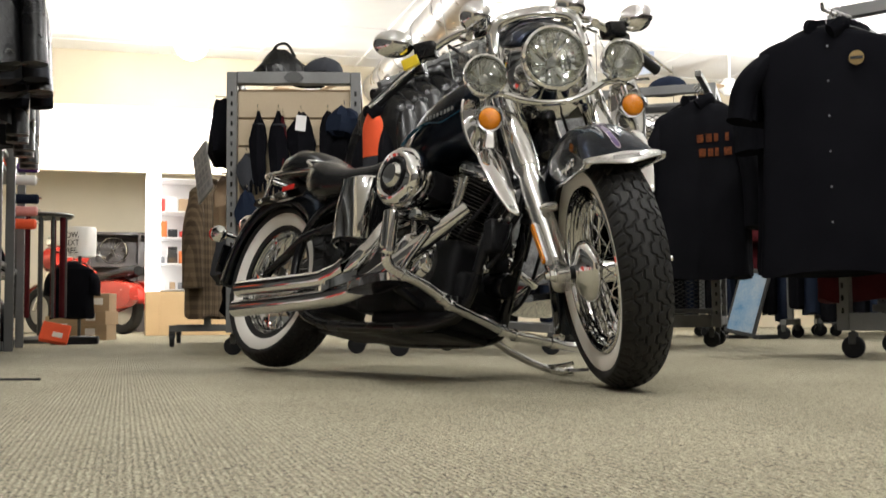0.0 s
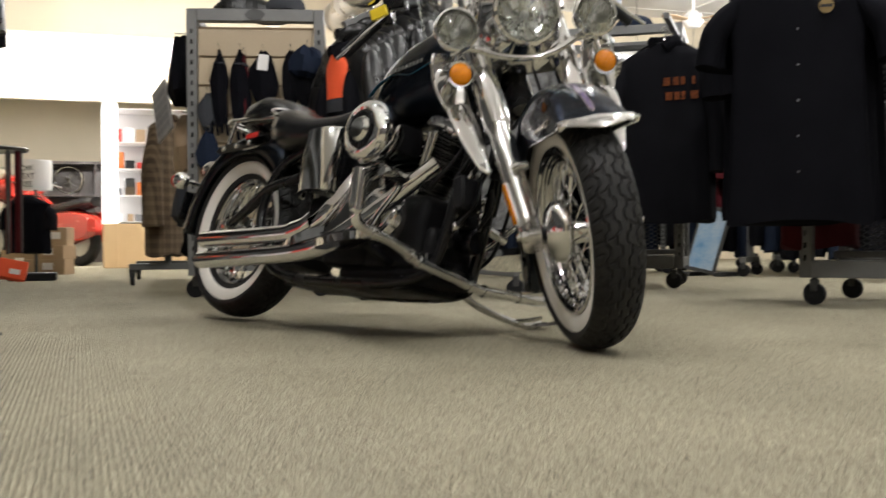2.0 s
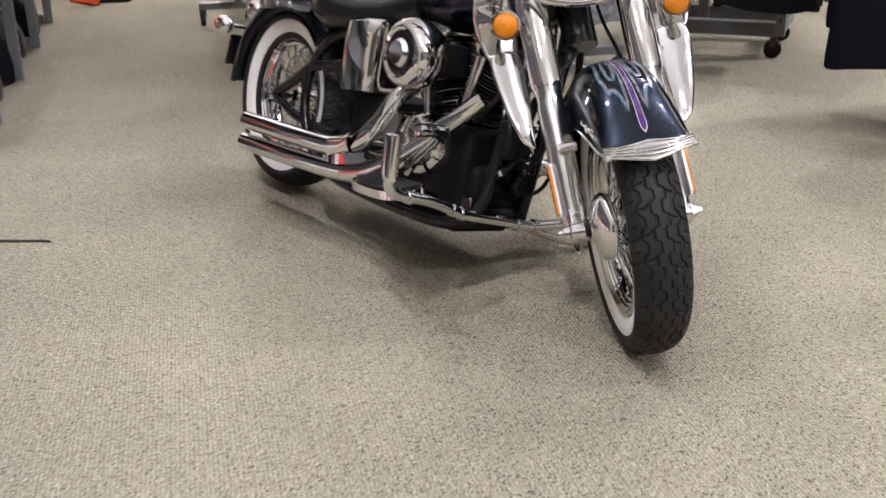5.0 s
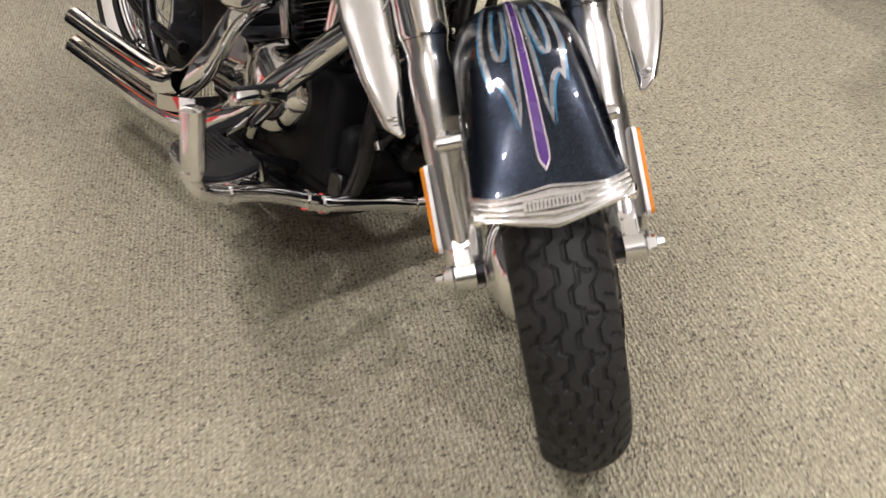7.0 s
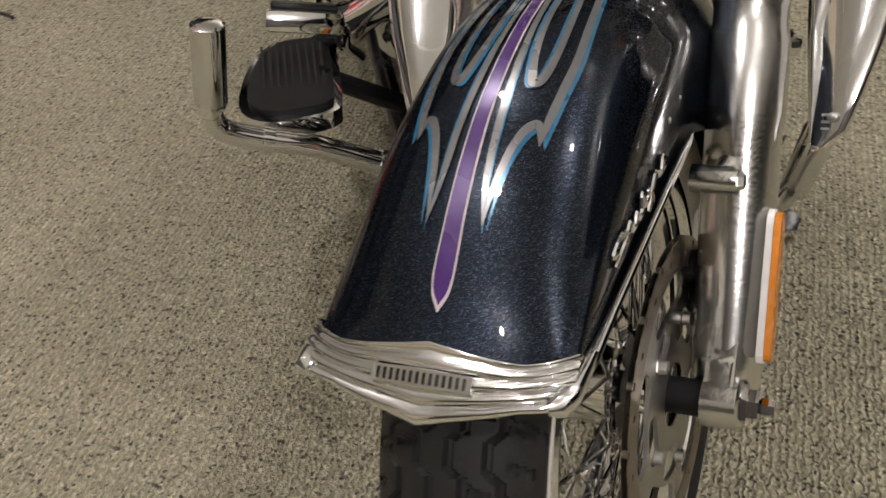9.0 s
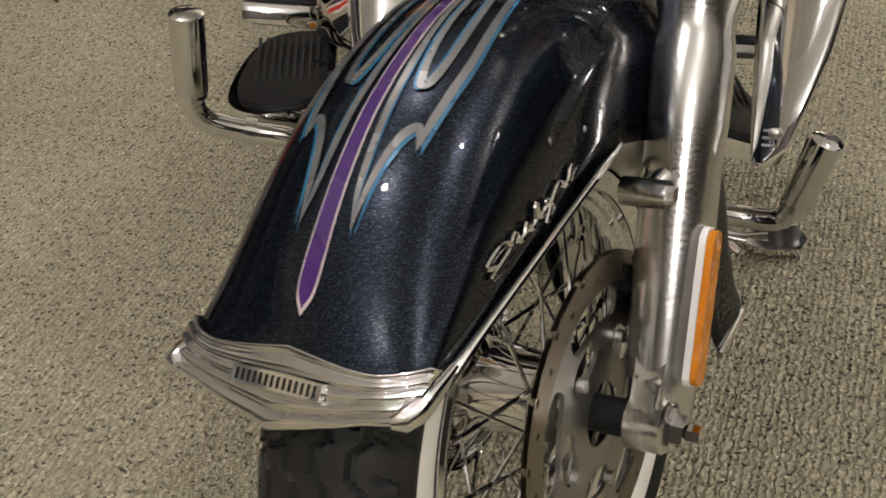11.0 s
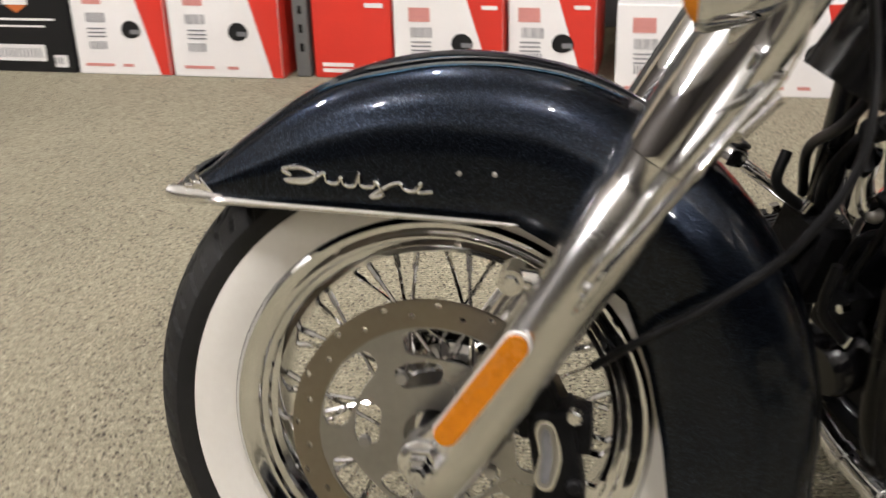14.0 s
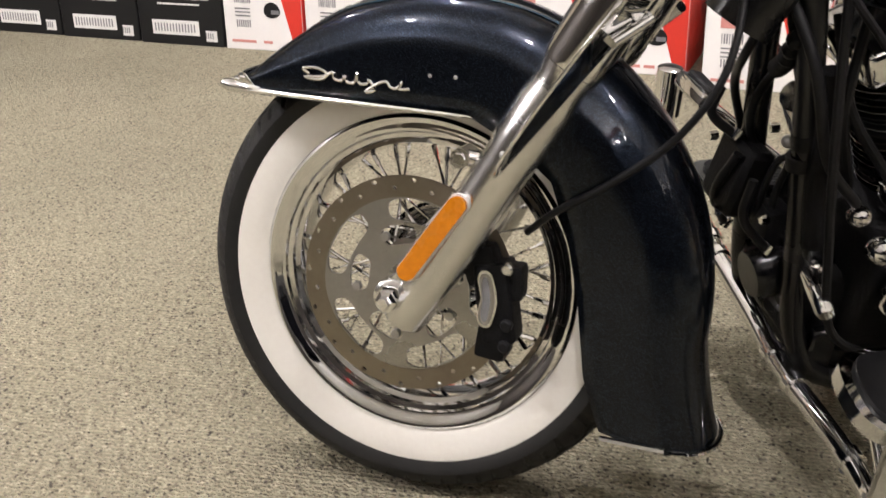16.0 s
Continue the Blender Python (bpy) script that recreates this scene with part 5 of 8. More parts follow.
def fender_point(deg, y, out=0.0):
    """The fender's skin at an angle round the wheel and a distance y from its middle line."""
    R, e = crown(deg), edge_at(deg)
    a = abs(y) / slim(deg)
    q = 0.0
    for (q0, y0), (q1, y1) in zip(SHAPE[2:], SHAPE[3:]):
        if y1 <= a <= y0:
            q = q0 + (q1 - q0) * (y0 - a) / (y0 - y1)
            break
    r = e + (R - e) * q + out
    dg = level(deg, q)
    return Vector((r * math.cos(radians(dg)), y + mid_y(deg), r * math.sin(radians(dg))))


def shell(d0, d1, steps, out=0.0, ripple=None):
    secs = []
    for i in range(steps + 1):
        deg = d0 + (d1 - d0) * i / steps
        R, e = crown(deg), edge_at(deg)
        ring = []
        fine = []
        for (q0, y0), (q1, y1) in zip(SHAPE, SHAPE[1:]):
            for k in range(2):
                fine.append((q0 + (q1 - q0) * k / 2, y0 + (y1 - y0) * k / 2))
        fine.append(SHAPE[-1])
        for q, y in fine + [(q, -y) for q, y in fine[-2::-1]]:
            w4 = min(1, abs(y) / 0.093) ** 4
            dg, k = level(deg, q), i / steps
            if ripple:
                dg = 42.9 + 1.4 * w4 + (4.6 + 1.2 * w4) * k + (1.6 * k - 2.4 * (1 - k)) * max(0, 1 - abs(y) / 0.066)
            elif deg < 52:
                dg = 52 - (52 - deg) / 8.0 * (7.0 - 3.4 * w4)
            base = dg if deg < 60 else deg
            R, e = crown(base), edge_at(max(base, 38.4))
            r = e + (R - e) * q + out + (ripple(k, y) if ripple else 0)
            yy = y * (1 + out / 0.094) * slim(base)
            ring.append((r * math.cos(radians(dg)), yy + mid_y(base), r * math.sin(radians(dg))))
        secs.append(ring)
    return loft(secs, loop=False)


fender = front("front_fender", shell(44, 211, 120), PAINT, label="blue-black flake paint front fender with flame striping")
thicken(fender, 0.003, -1)
tip = front("fender_tip", shell(42.9, 47.5, 40, 0.0035, lambda t, y: 0.0028 * abs(math.sin(t * math.pi * 4.5)) + 0.004 * (1 - t) * max(0, 1 - abs(y) / 0.072)), CHROME, fender, "ribbed chrome fender tip")
thicken(tip, 0.003, -1)
badge = []
for i in range(13):
    y = -0.036 + 0.072 * i / 12
    badge.append([fender_point(44.4, y, 0.0060), fender_point(46.2, y, 0.0060), fender_point(46.2, y, 0.0100), fender_point(44.4, y, 0.0100)])
front("tip_badge", loft(badge), CHROME, fender, "raised badge bar on the tip")
for i in range(14):
    y = -0.031 + 0.062 * i / 13
    b = loft([[fender_point(g, y + o, h) for g, o, h in ((44.7, -0.0009, 0.0098), (44.7, 0.0009, 0.0098), (45.9, 0.0009, 0.0098), (45.9, -0.0009, 0.0098))],
              [fender_point(g, y + o, h) for g, o, h in ((44.7, -0.0009, 0.0106), (44.7, 0.0009, 0.0106), (45.9, 0.0009, 0.0106), (45.9, -0.0009, 0.0106))]])
    front("badge_bar", b, BLACK, tip)
for s in (1, -1):
    line = []
    for k in range(25):
        x = 0.236 - 0.322 * k / 24
        dg = math.degrees(math.atan2(0.22, x))
        line.append((x, mid_y(dg) + s * 0.0962 * slim(dg), 0.2452 - 0.0160 * k / 24))
    front("fender_trim", tube(line, [0.0020, 0.0050, 0.0060, 0.006, 0.0055, 0.005] + [0.0045] * 16 + [0.004, 0.003, 0.001], 10, flat=0.8), CHROME, fender, "slim chrome trim strip")
    ends = [(0.2580, 0.0860, 0.2505, 0.0040), (0.2545, 0.0915, 0.2498, 0.0075), (0.2440, 0.0940, 0.2482, 0.0088), (0.2320, 0.0950, 0.2470, 0.0080), (0.2170, 0.0955, 0.2458, 0.0066), (0.2000, 0.0960, 0.2445, 0.0052)]
    front("tip_end", tube([(x, mid_y(math.degrees(math.atan2(z, x))) + s * y * slim(math.degrees(math.atan2(z, x))), z) for x, y, z, r in ends], [r for x, y, z, r in ends], 14), CHROME, fender, "rounded chrome end of the fender tip")
    loops = [(0.140, 0.252), (0.150, 0.262), (0.128, 0.267), (0.112, 0.256), (0.124, 0.242), (0.148, 0.243), (0.118, 0.250), (0.103, 0.262), (0.100, 0.248),
             (0.090, 0.246), (0.084, 0.257), (0.080, 0.245), (0.070, 0.246), (0.064, 0.268), (0.062, 0.247), (0.050, 0.247), (0.046, 0.256), (0.038, 0.236),
             (0.052, 0.229), (0.034, 0.250), (0.020, 0.258), (0.014, 0.248), (0.004, 0.247), (-0.004, 0.262), (0.000, 0.246), (-0.016, 0.249)]
    front("fender_emblem", tube(smooth_line([(x, mid_y(math.degrees(math.atan2(0.25, x))) + s * 0.0966 * slim(math.degrees(math.atan2(0.25, x))), 0.264 + (z - 0.249) * 0.56 + (x - 0.07) * 0.075) for x, z in [(0.067 + (p - 0.067) * 0.87, q) for p, q in loops]], 5), 0.0024, 8), CHROME, fender, "chrome swash emblem")
    for x, z in ((-0.03, 0.262), (-0.063, 0.262)):
        front("rivet", ball((x, mid_y(100) + s * 0.0915, z + 0.014), 0.0026, (1, 0.5, 1), 10), CAST, fender)
front("fender_rear_tip", tube(smooth_line([fender_point(210.2, y, 0.004) for y in (0.088, 0.083, 0.072, 0.043, 0, -0.043, -0.072, -0.083, -0.088)], 4), 0.006, 10, flat=0.7), CHROME, fender, "chrome lower lip")
for s in (1, -1):
    sides = [(-0.268, -0.170), (-0.31, -0.172), (-0.35, -0.174)]
    front("rear_lip_side", tube([(x, mid_y(180) + s * 0.090, z) for x, z in sides], 0.005, 8), CHROME, fender)


def stripe(line, wide, material, name, lift=0.0012):
    """A painted stripe on the fender along (angle, y) points with widths."""
    pts = smooth_line([(d, y, w) for (d, y), w in zip(line, wide)], 6)
    b = bmesh.new()
    prev = None
    for i, p in enumerate(pts):
        a, c = pts[max(i - 1, 0)], pts[min(i + 1, len(pts) - 1)]
        dx, dy = (c.x - a.x) * 0.0062, c.y - a.y
        n = math.hypot(dx, dy) or 1
        ox, oy = -dy / n * p.z / 2 / 0.0062, dx / n * p.z / 2
        lim = lambda y: max(-0.091, min(0.091, y))
        pair = (b.verts.new(fender_point(p.x + ox, lim(p.y + oy), lift)), b.verts.new(fender_point(p.x - ox, lim(p.y - oy), lift)))
        if prev:
            b.faces.new((prev[0], prev[1], pair[1], pair[0]))
        prev = pair
    return front(name, b, material, fender)


stripe([(52.3, 0.0), (55.3, 0.0), (63, 0.0), (75, 0.0), (90, 0.0), (108, 0.0), (125, 0)], [0.001, 0.015, 0.0145, 0.0125, 0.0105, 0.009, 0.007], PINLINE, "pale_edge", 0.0009)
stripe([(53.0, 0.0), (55.6, 0.0), (63, 0.0), (75, 0.0), (90, 0.0), (108, 0.0), (125, 0)], [0.0005, 0.0125, 0.012, 0.010, 0.0082, 0.0068, 0.005], VIOLET, "violet_spear", 0.0014)
for s in (1, -1):
    for line, wide, edge in (([(61.9, 0.0205), (66.5, 0.0165), (72.5, 0.0145), (79.5, 0.0125), (87, 0.0105), (98, 0.008), (110, 0.006)], [0.0006, 0.0042, 0.0052, 0.0052, 0.0046, 0.004, 0.003], 0.0),
                             ([(61.9, 0.0205), (66.0, 0.0225), (69.8, 0.0265), (72.8, 0.0325), (74.2, 0.0395), (73.6, 0.0432), (71.6, 0.0458)], [0.0006, 0.0044, 0.0056, 0.0062, 0.0064, 0.0050, 0.0006], 0.0036),
                             ([(71.6, 0.0458), (74.4, 0.0470), (78.5, 0.0492), (84.0, 0.0510), (90.0, 0.0485), (98.0, 0.0430), (108.0, 0.0360), (118.0, 0.0300)], [0.0006, 0.0052, 0.0062, 0.0060, 0.0056, 0.005, 0.0045, 0.004], 0.0036),
                             ([(100, 0.0165), (91, 0.0175), (85, 0.0205), (80.6, 0.0255), (79.4, 0.0300), (80.8, 0.0345), (85, 0.0365), (92, 0.0345), (102, 0.0275)], [0.003, 0.0044, 0.0052, 0.0064, 0.0070, 0.0064, 0.0052, 0.0044, 0.003], -0.003)):
        stripe([(d, s * y) for d, y in line], wide, SILVER, "silver_flame", 0.0016)
        if edge:
            stripe([(d - 0.35, s * (y + edge)) for d, y in line], [w * 0.62 for w in wide], BLUE, "blue_flame_edge", 0.0011)
    stripe([(61.2, s * 0.0213), (66.2, s * 0.0182), (72.5, s * 0.0172), (79, s * 0.0155), (86, s * 0.0135)], [0.0006, 0.0022, 0.0024, 0.002, 0.001], BLUE, "blue_flame_edge", 0.0013)

BOWL = mat("silvered_reflector", (0.96, 0.97, 0.96), 0.10, 1.0, amount=0.05, rough_var=0.02)
# headlamp, nacelle, passing lamps, signals
HEAD = Vector((-0.232, 0.008, 0.580))


def fluted(prof):
    """A bowl turned about x, pressed into upright flutes."""
    b, rng, seg = bmesh.new(), random.Random(5), 40
    ridge = [rng.uniform(-0.5, 0.5) for _ in range(seg)]
    for (q0, x0), (q1, x1) in zip(prof, prof[1:]):
        for k in range(seg):
            a0, a1 = 2 * math.pi * k / seg, 2 * math.pi * (k + 1) / seg
            lean = q0 * 2 * math.pi / seg * 0.5 * ridge[k]
            b.faces.new([b.verts.new((x + lean * v, q * math.cos(a), q * math.sin(a))) for q, x, a, v in ((q0, x0, a0, -0.5), (q0, x0, a1, 0.5), (q1, x1, a1, 0.5), (q1, x1, a0, -0.5))])
    return b


def lamp_unit(name, at, r, deep, parent=None, tilt=4, label=""):
    """Chrome bucket, trim ring, bowl reflector and a convex clear lens, facing forward."""
    m = Matrix.Translation(at) @ Euler((0, radians(-tilt), 0)).to_matrix().to_4x4()
    pr = lambda prof, seg=40: lathe(prof, seg, "x")
    bucket = pr([(0.0, -deep), (r * 0.35, -deep * 0.97), (r * 0.72, -deep * 0.75), (r * 0.95, -deep * 0.35), (r * 1.02, 0.0), (r * 1.05, 0.004)])
    bucket.transform(m)
    ob = upper(name, bucket, CHROME, parent, label)
    ring = pr([(r * 1.05, -0.006), (r * 1.08, 0.004), (r * 1.05, 0.016), (r * 0.97, 0.019), (r * 0.93, 0.014), (r * 0.92, 0.004)])
    ring.transform(m)
    upper("trim_ring", ring, CHROME, ob)
    bowl = fluted([(r * 0.92, 0.002), (r * 0.86, -0.010), (r * 0.78, -0.021), (r * 0.66, -0.031), (r * 0.52, -0.039), (r * 0.38, -0.045), (r * 0.2, -0.049), (0.012, -0.05)])
    bowl.transform(m)
    upper("reflector_bowl", bowl, BOWL, ob, smooth=False)
    bulb = ball((-0.02, 0, 0), 0.012, (1.8, 1, 1), 14)
    bulb.transform(m)
    upper("bulb", bulb, CAST, ob)
    lens = pr([(r * 0.93, 0.010), (r * 0.8, 0.0165), (r * 0.5, 0.0235), (r * 0.2, 0.027), (0.001, 0.0275), (0.001, 0.0245), (r * 0.5, 0.0205), (r * 0.8, 0.0135), (r * 0.93, 0.007)])
    lens.transform(m)
    glassy = upper("lens", lens, LENS, ob, "clear convex lens")
    glassy.visible_shadow = False
    return ob


lamp_unit("headlamp", HEAD, 0.086, 0.11, label="large round chrome headlamp")
for s in (1, -1):
    lamp_unit("passing_lamp", (-0.240, s * 0.192 + 0.006, 0.555), 0.056, 0.075, label="round chrome passing lamp")
    stalk = Vector((-0.231, 0.2030, 0.4280)) if s > 0 else Vector((-0.238, -0.1935, 0.4385))
    sig = lathe([(0.0, -0.05), (0.014, -0.047), (0.025, -0.034), (0.031, -0.012), (0.0345, 0.004), (0.0360, 0.010), (0.0345, 0.016), (0.0305, 0.015), (0.0300, 0.006)], 32, "x", at=stalk)
    hs = upper("turn_signal", sig, CHROME, label="chrome turn signal with amber lens")
    upper("amber_lens", ball(tuple(stalk + Vector((0.011, 0, 0))), 0.0298, (0.55, 1, 1), 26), AMBERREF, hs, "amber lens")
    upper("signal_stem", tube([stalk + Vector((-0.02, 0, 0.02)), stalk + Vector((-0.02, -s * 0.01, 0.06))], 0.009, 12), CHROME, hs)
bar = smooth_line([(-0.262, 0.205, 0.500), (-0.25, 0.15, 0.505), (-0.235, 0.09, 0.478), (-0.225, 0.03, 0.462), (-0.225, -0.03, 0.462), (-0.235, -0.09, 0.478), (-0.25, -0.15, 0.505), (-0.262, -0.205, 0.500)], 6)
upper("lamp_bar", tube(bar, 0.0065, 14, flat=1.5), CHROME, label="curved chrome lamp bar")
secs = []
for x, w, h, zc in ((-0.236, 0.092, 0.092, 0.58), (-0.262, 0.112, 0.115, 0.575), (-0.30, 0.135, 0.145, 0.57), (-0.35, 0.145, 0.165, 0.575), (-0.40, 0.142, 0.17, 0.59), (-0.455, 0.125, 0.15, 0.62), (-0.49, 0.08, 0.1, 0.65)):
    secs.append([(x, 0.006 + 0.86 * w * math.copysign(abs(math.cos(a)) ** 0.8, math.cos(a)), zc + 0.86 * h * math.copysign(abs(math.sin(a)) ** 0.85, math.sin(a))) for a in [2 * math.pi * k / 36 for k in range(36)]])
upper("nacelle", loft(secs, caps=False), CHROME, label="chrome headlamp nacelle")
secs = []
for x, w, h, zc in ((-0.250, 0.106, 0.110, 0.577), (-0.262, 0.117, 0.120, 0.575), (-0.30, 0.140, 0.150, 0.57), (-0.35, 0.150, 0.170, 0.575), (-0.40, 0.147, 0.175, 0.59), (-0.455, 0.130, 0.155, 0.62)):
    secs.append([(x, 0.006 + 0.87 * w * math.copysign(abs(math.cos(a)) ** 0.8, math.cos(a)), zc + 0.87 * h * math.sin(a) ** 0.85) for a in [math.pi * (0.17 + 0.66 * k / 24) for k in range(25)]])
cowl = upper("nacelle_cowl", loft(secs, loop=False, caps=False), PAINT, label="dark painted upper cowl of the nacelle")
thicken(cowl, 0.003, -1)
upper("steering_yoke", box(0.075, 0.30, 0.05, (-0.375, 0, 0.475), (0, -33, 0), 0.012, None, 2), BLACK, label="black lower fork yoke")
upper("steering_neck", tube([Vector((-0.36, 0, 0.33)), Vector((-0.36, 0, 0.33)) + RAKE * 0.4], 0.042, 18), BLACK)

# wind deflectors below the signals: tapered polished blades leaning back
BLADE = [(0.0, 0.1840, 0.1880), (0.006, 0.1815, 0.1960), (0.02, 0.180, 0.212), (0.06, 0.176, 0.224), (0.10, 0.172, 0.235), (0.15, 0.169, 0.243), (0.20, 0.166, 0.250), (0.235, 0.167, 0.250), (0.255, 0.172, 0.244), (0.262, 0.182, 0.232)]
for s in (1, -1):
    root, up, nose = Vector((-0.1415, 0, 0.177)), Vector((-0.605, 0, 0.796)), Vector((0.796, 0, 0.605))
    blade = lambda v, y, h=0.0: root + up * v + nose * h + Vector((0, s * y, 0))
    secs = []
    for v, y0, y1 in BLADE:
        secs.append([blade(v, y0 + (y1 - y0) * k / 10, 0.2 * (y0 + (y1 - y0) * k / 10 - 0.19) + 0.004 * math.sin(math.pi * k / 10) * min(1, v / 0.05) - 0.012 * max(0, k / 10 - 0.8)) for k in range(11)])
    df = front("wind_deflector", loft(secs, loop=False), CHROME, label="polished chrome wind deflector")
    thicken(df, 0.0035, 0)
    front("deflector_bolt", ball(tuple(blade(0.030, 0.200, 0.007)), 0.0055, (0.7, 1, 0.9), 12), CAST, df)
    for k in range(3):
        front("deflector_mark", tube([blade(0.020 + 0.006 * k, 0.190, 0.0048), blade(0.020 + 0.006 * k, 0.197 - 0.001 * k, 0.0052)], 0.0012, 6), GREYINK, df)
    wing = [[blade(0.235 + 0.026 * i, y0 + (y1 - y0) * k / 10, -0.006 + 0.0022 * i * i + 0.2 * (y0 + (y1 - y0) * k / 10 - 0.19)) for k in range(11)] for i, (y0, y1) in enumerate(((0.176, 0.246), (0.172, 0.258), (0.170, 0.266), (0.170, 0.272), (0.172, 0.274), (0.176, 0.272), (0.186, 0.262)))]
    wing_plate = front("deflector_wing", loft(wing, loop=False), CHROME, df, "upper chrome plate of the deflector")
    thicken(wing_plate, 0.003, 0)
    front("deflector_bracket", tube([blade(0.20, 0.185, -0.004), Vector((-0.30, s * 0.150, 0.36))], 0.008, 10), CHROME, df)

# windshield
secs = []
for i in range(13):
    t = i / 12
    z = 0.60 + 0.42 * t
    x0 = -0.30 - 0.20 * t
    w = 0.235 - 0.03 * t - 0.10 * max(0, t - 0.75) ** 1.5 * 4
    secs.append([(x0 - 0.16 * (k / 10 - 1) ** 2, 0.006 + w * (k / 10 - 1), z - (0.05 * (k / 10 - 1) ** 2 if t > 0.8 else 0)) for k in range(21)])
shield = upper("windshield", loft(secs, loop=False), SHEET, label="clear curved windshield")
rim = [r[0] for r in secs] + secs[-1][1:-1] + [r[-1] for r in secs[::-1]]
upper("windshield_edge", tube(rim, 0.0022, 6), LENSRIM, shield, "polished clear edge")
strap = []
for p in smooth_line([(0, 0.146, 0.600), (0, 0.148, 0.660), (0, 0.136, 0.715), (0, 0.112, 0.742), (0, 0.060, 0.753), (0, 0.0, 0.756), (0, -0.060, 0.753), (0, -0.112, 0.742), (0, -0.136, 0.715), (0, -0.148, 0.660), (0, -0.146, 0.600)], 6):
    inner = Vector((0, p.y * 0.80, 0.60 + (p.z - 0.60) * 0.80))
    strap.append([(-0.300 - 2.2 * q.y * q.y - 0.25 * (q.z - 0.6), q.y + 0.006, q.z) for q in (p, p.lerp(inner, 0.5), inner)])
bracket = upper("windshield_bracket", loft(strap, loop=False), CHROME, shield, "broad flat chrome windshield bracket")
thicken(bracket, 0.004, 0)
for y in (-0.142, 0.142):
    upper("bracket_bolt", ball((-0.336, y * 0.92 + 0.006, 0.635), 0.007, (0.6, 1, 1), 12), CHROME, shield)
for z in (0.705, 0.725):
    upper("windshield_band", tube(smooth_line([(-0.352 - 0.16 * (k / 4 - 1) ** 2, 0.006 + 0.226 * (k / 4 - 1), z) for k in range(9)], 4), 0.006, 10, flat=0.5), CHROME, shield)
upper("dash_panel", loft([[(x, 0.006 + w * c, z + h * q) for c, q in ((-1, -0.6), (-0.7, 0.5), (0, 0.9), (0.7, 0.5), (1, -0.6))] for x, w, h, z in ((-0.31, 0.085, 0.03, 0.675), (-0.36, 0.105, 0.045, 0.69), (-0.42, 0.1, 0.05, 0.70))], caps=False, loop=True), BLACK, shield, "dark dash panel")

# handlebar
hb = bars("handlebar", tube(smooth_line([(-0.585, 0.465, 0.640), (-0.54, 0.37, 0.70), (-0.48, 0.27, 0.765), (-0.43, 0.16, 0.79), (-0.415, 0.06, 0.75), (-0.415, 0, 0.745), (-0.415, -0.06, 0.75), (-0.43, -0.16, 0.79), (-0.48, -0.27, 0.765), (-0.54, -0.37, 0.70), (-0.585, -0.465, 0.640)], 6), 0.0125, 14), CHROME, label="chrome pullback handlebar")
for s in (1, -1):
    g0, g1 = Vector((-0.588, s * 0.470, 0.637)), Vector((-0.537, s * 0.36, 0.707))
    grip = bars("grip", tube([g0 + (g1 - g0) * t for t in (0, 0.03, 0.06, 0.5, 0.94, 1)], [0.014, 0.018, 0.0165, 0.0165, 0.017, 0.019], 16), PLASTIC, hb, "black rubber grip")
    bars("switch_box", box(0.05, 0.05, 0.055, (-0.528, s * 0.335, 0.722), (0, 0, s * 25), 0.01, None, 2), BLACK, hb, "black switch housing")
    bars("lever", tube(smooth_line([(-0.505, s * 0.335, 0.720), (-0.49, s * 0.37, 0.70), (-0.515, s * 0.44, 0.655), (-0.545, s * 0.50, 0.62)], 5), [0.009] * 10 + [0.0075] * 5 + [0.01], 10, flat=0.6), CHROME, hb, "chrome lever")
    bars("master_cylinder", box(0.06, 0.07, 0.05, (-0.50, s * 0.305, 0.757), (0, 0, s * 25), 0.012, None, 2), BLACK, hb, "black reservoir")
    mr = bars("mirror", lathe([(0.0, -0.03), (0.03, -0.027), (0.048, -0.015), (0.055, 0.0), (0.052, 0.006), (0.0, 0.006)], 28, "x", at=(0, 0, 0)), CHROME, label="chrome oval mirror on a stem")
    mr.data.transform(BARS @ Matrix.Translation((-0.53, s * 0.40, 0.795)) @ Euler((radians(s * 14), radians(-6), radians(s * 14))).to_matrix().to_4x4() @ Matrix.Diagonal((-1.3, 1.2, 0.78, 1)) @ BARS.inverted())
    mr.data.flip_normals()
    bars("mirror_stem", tube(smooth_line([(-0.51, s * 0.31, 0.755), (-0.515, s * 0.34, 0.785), (-0.535, s * 0.37, 0.797)], 4), 0.005, 10), CHROME, mr)
    pod = bars("speaker_pod", ball((-0.39, s * 0.150 - 0.01, 0.815), 0.048, (0.9, 1.05, 0.95), 24), CHROME, label="round chrome pod on the handlebar")
    bars("pod_mount", tube([(-0.40, s * 0.15, 0.765), (-0.425, s * 0.15, 0.79)], 0.02, 12), BLACK, pod)
    upper("windshield_mount", tube([(-0.44, s * 0.19, 0.715), (-0.37, s * 0.185, 0.70)], 0.012, 10), CHROME, shield)
bars("tag", box(0.012, 0.055, 0.03, (-0.497, -0.36, 0.728), (10, 0, -30), 0.002), YELLOW, hb, "yellow paper tag", smooth=False)
for y, z in ((0.03, 0.70), (-0.04, 0.68)):
    bars("cable", tube(smooth_line([(-0.47, y * 6, 0.76), (-0.43, y * 4, 0.68), (-0.42, y * 2, 0.60), (-0.44, y, 0.45), (-0.5, y, 0.36)], 6), 0.005, 8), PLASTIC, hb)

# rear wheel and fender
rear = Matrix.Translation((0, 0, 0.318))


def rearput(name, bm, material, parent=None, label="", smooth=True):
    return part(name, bm, material, parent or bike, label, smooth, rear)


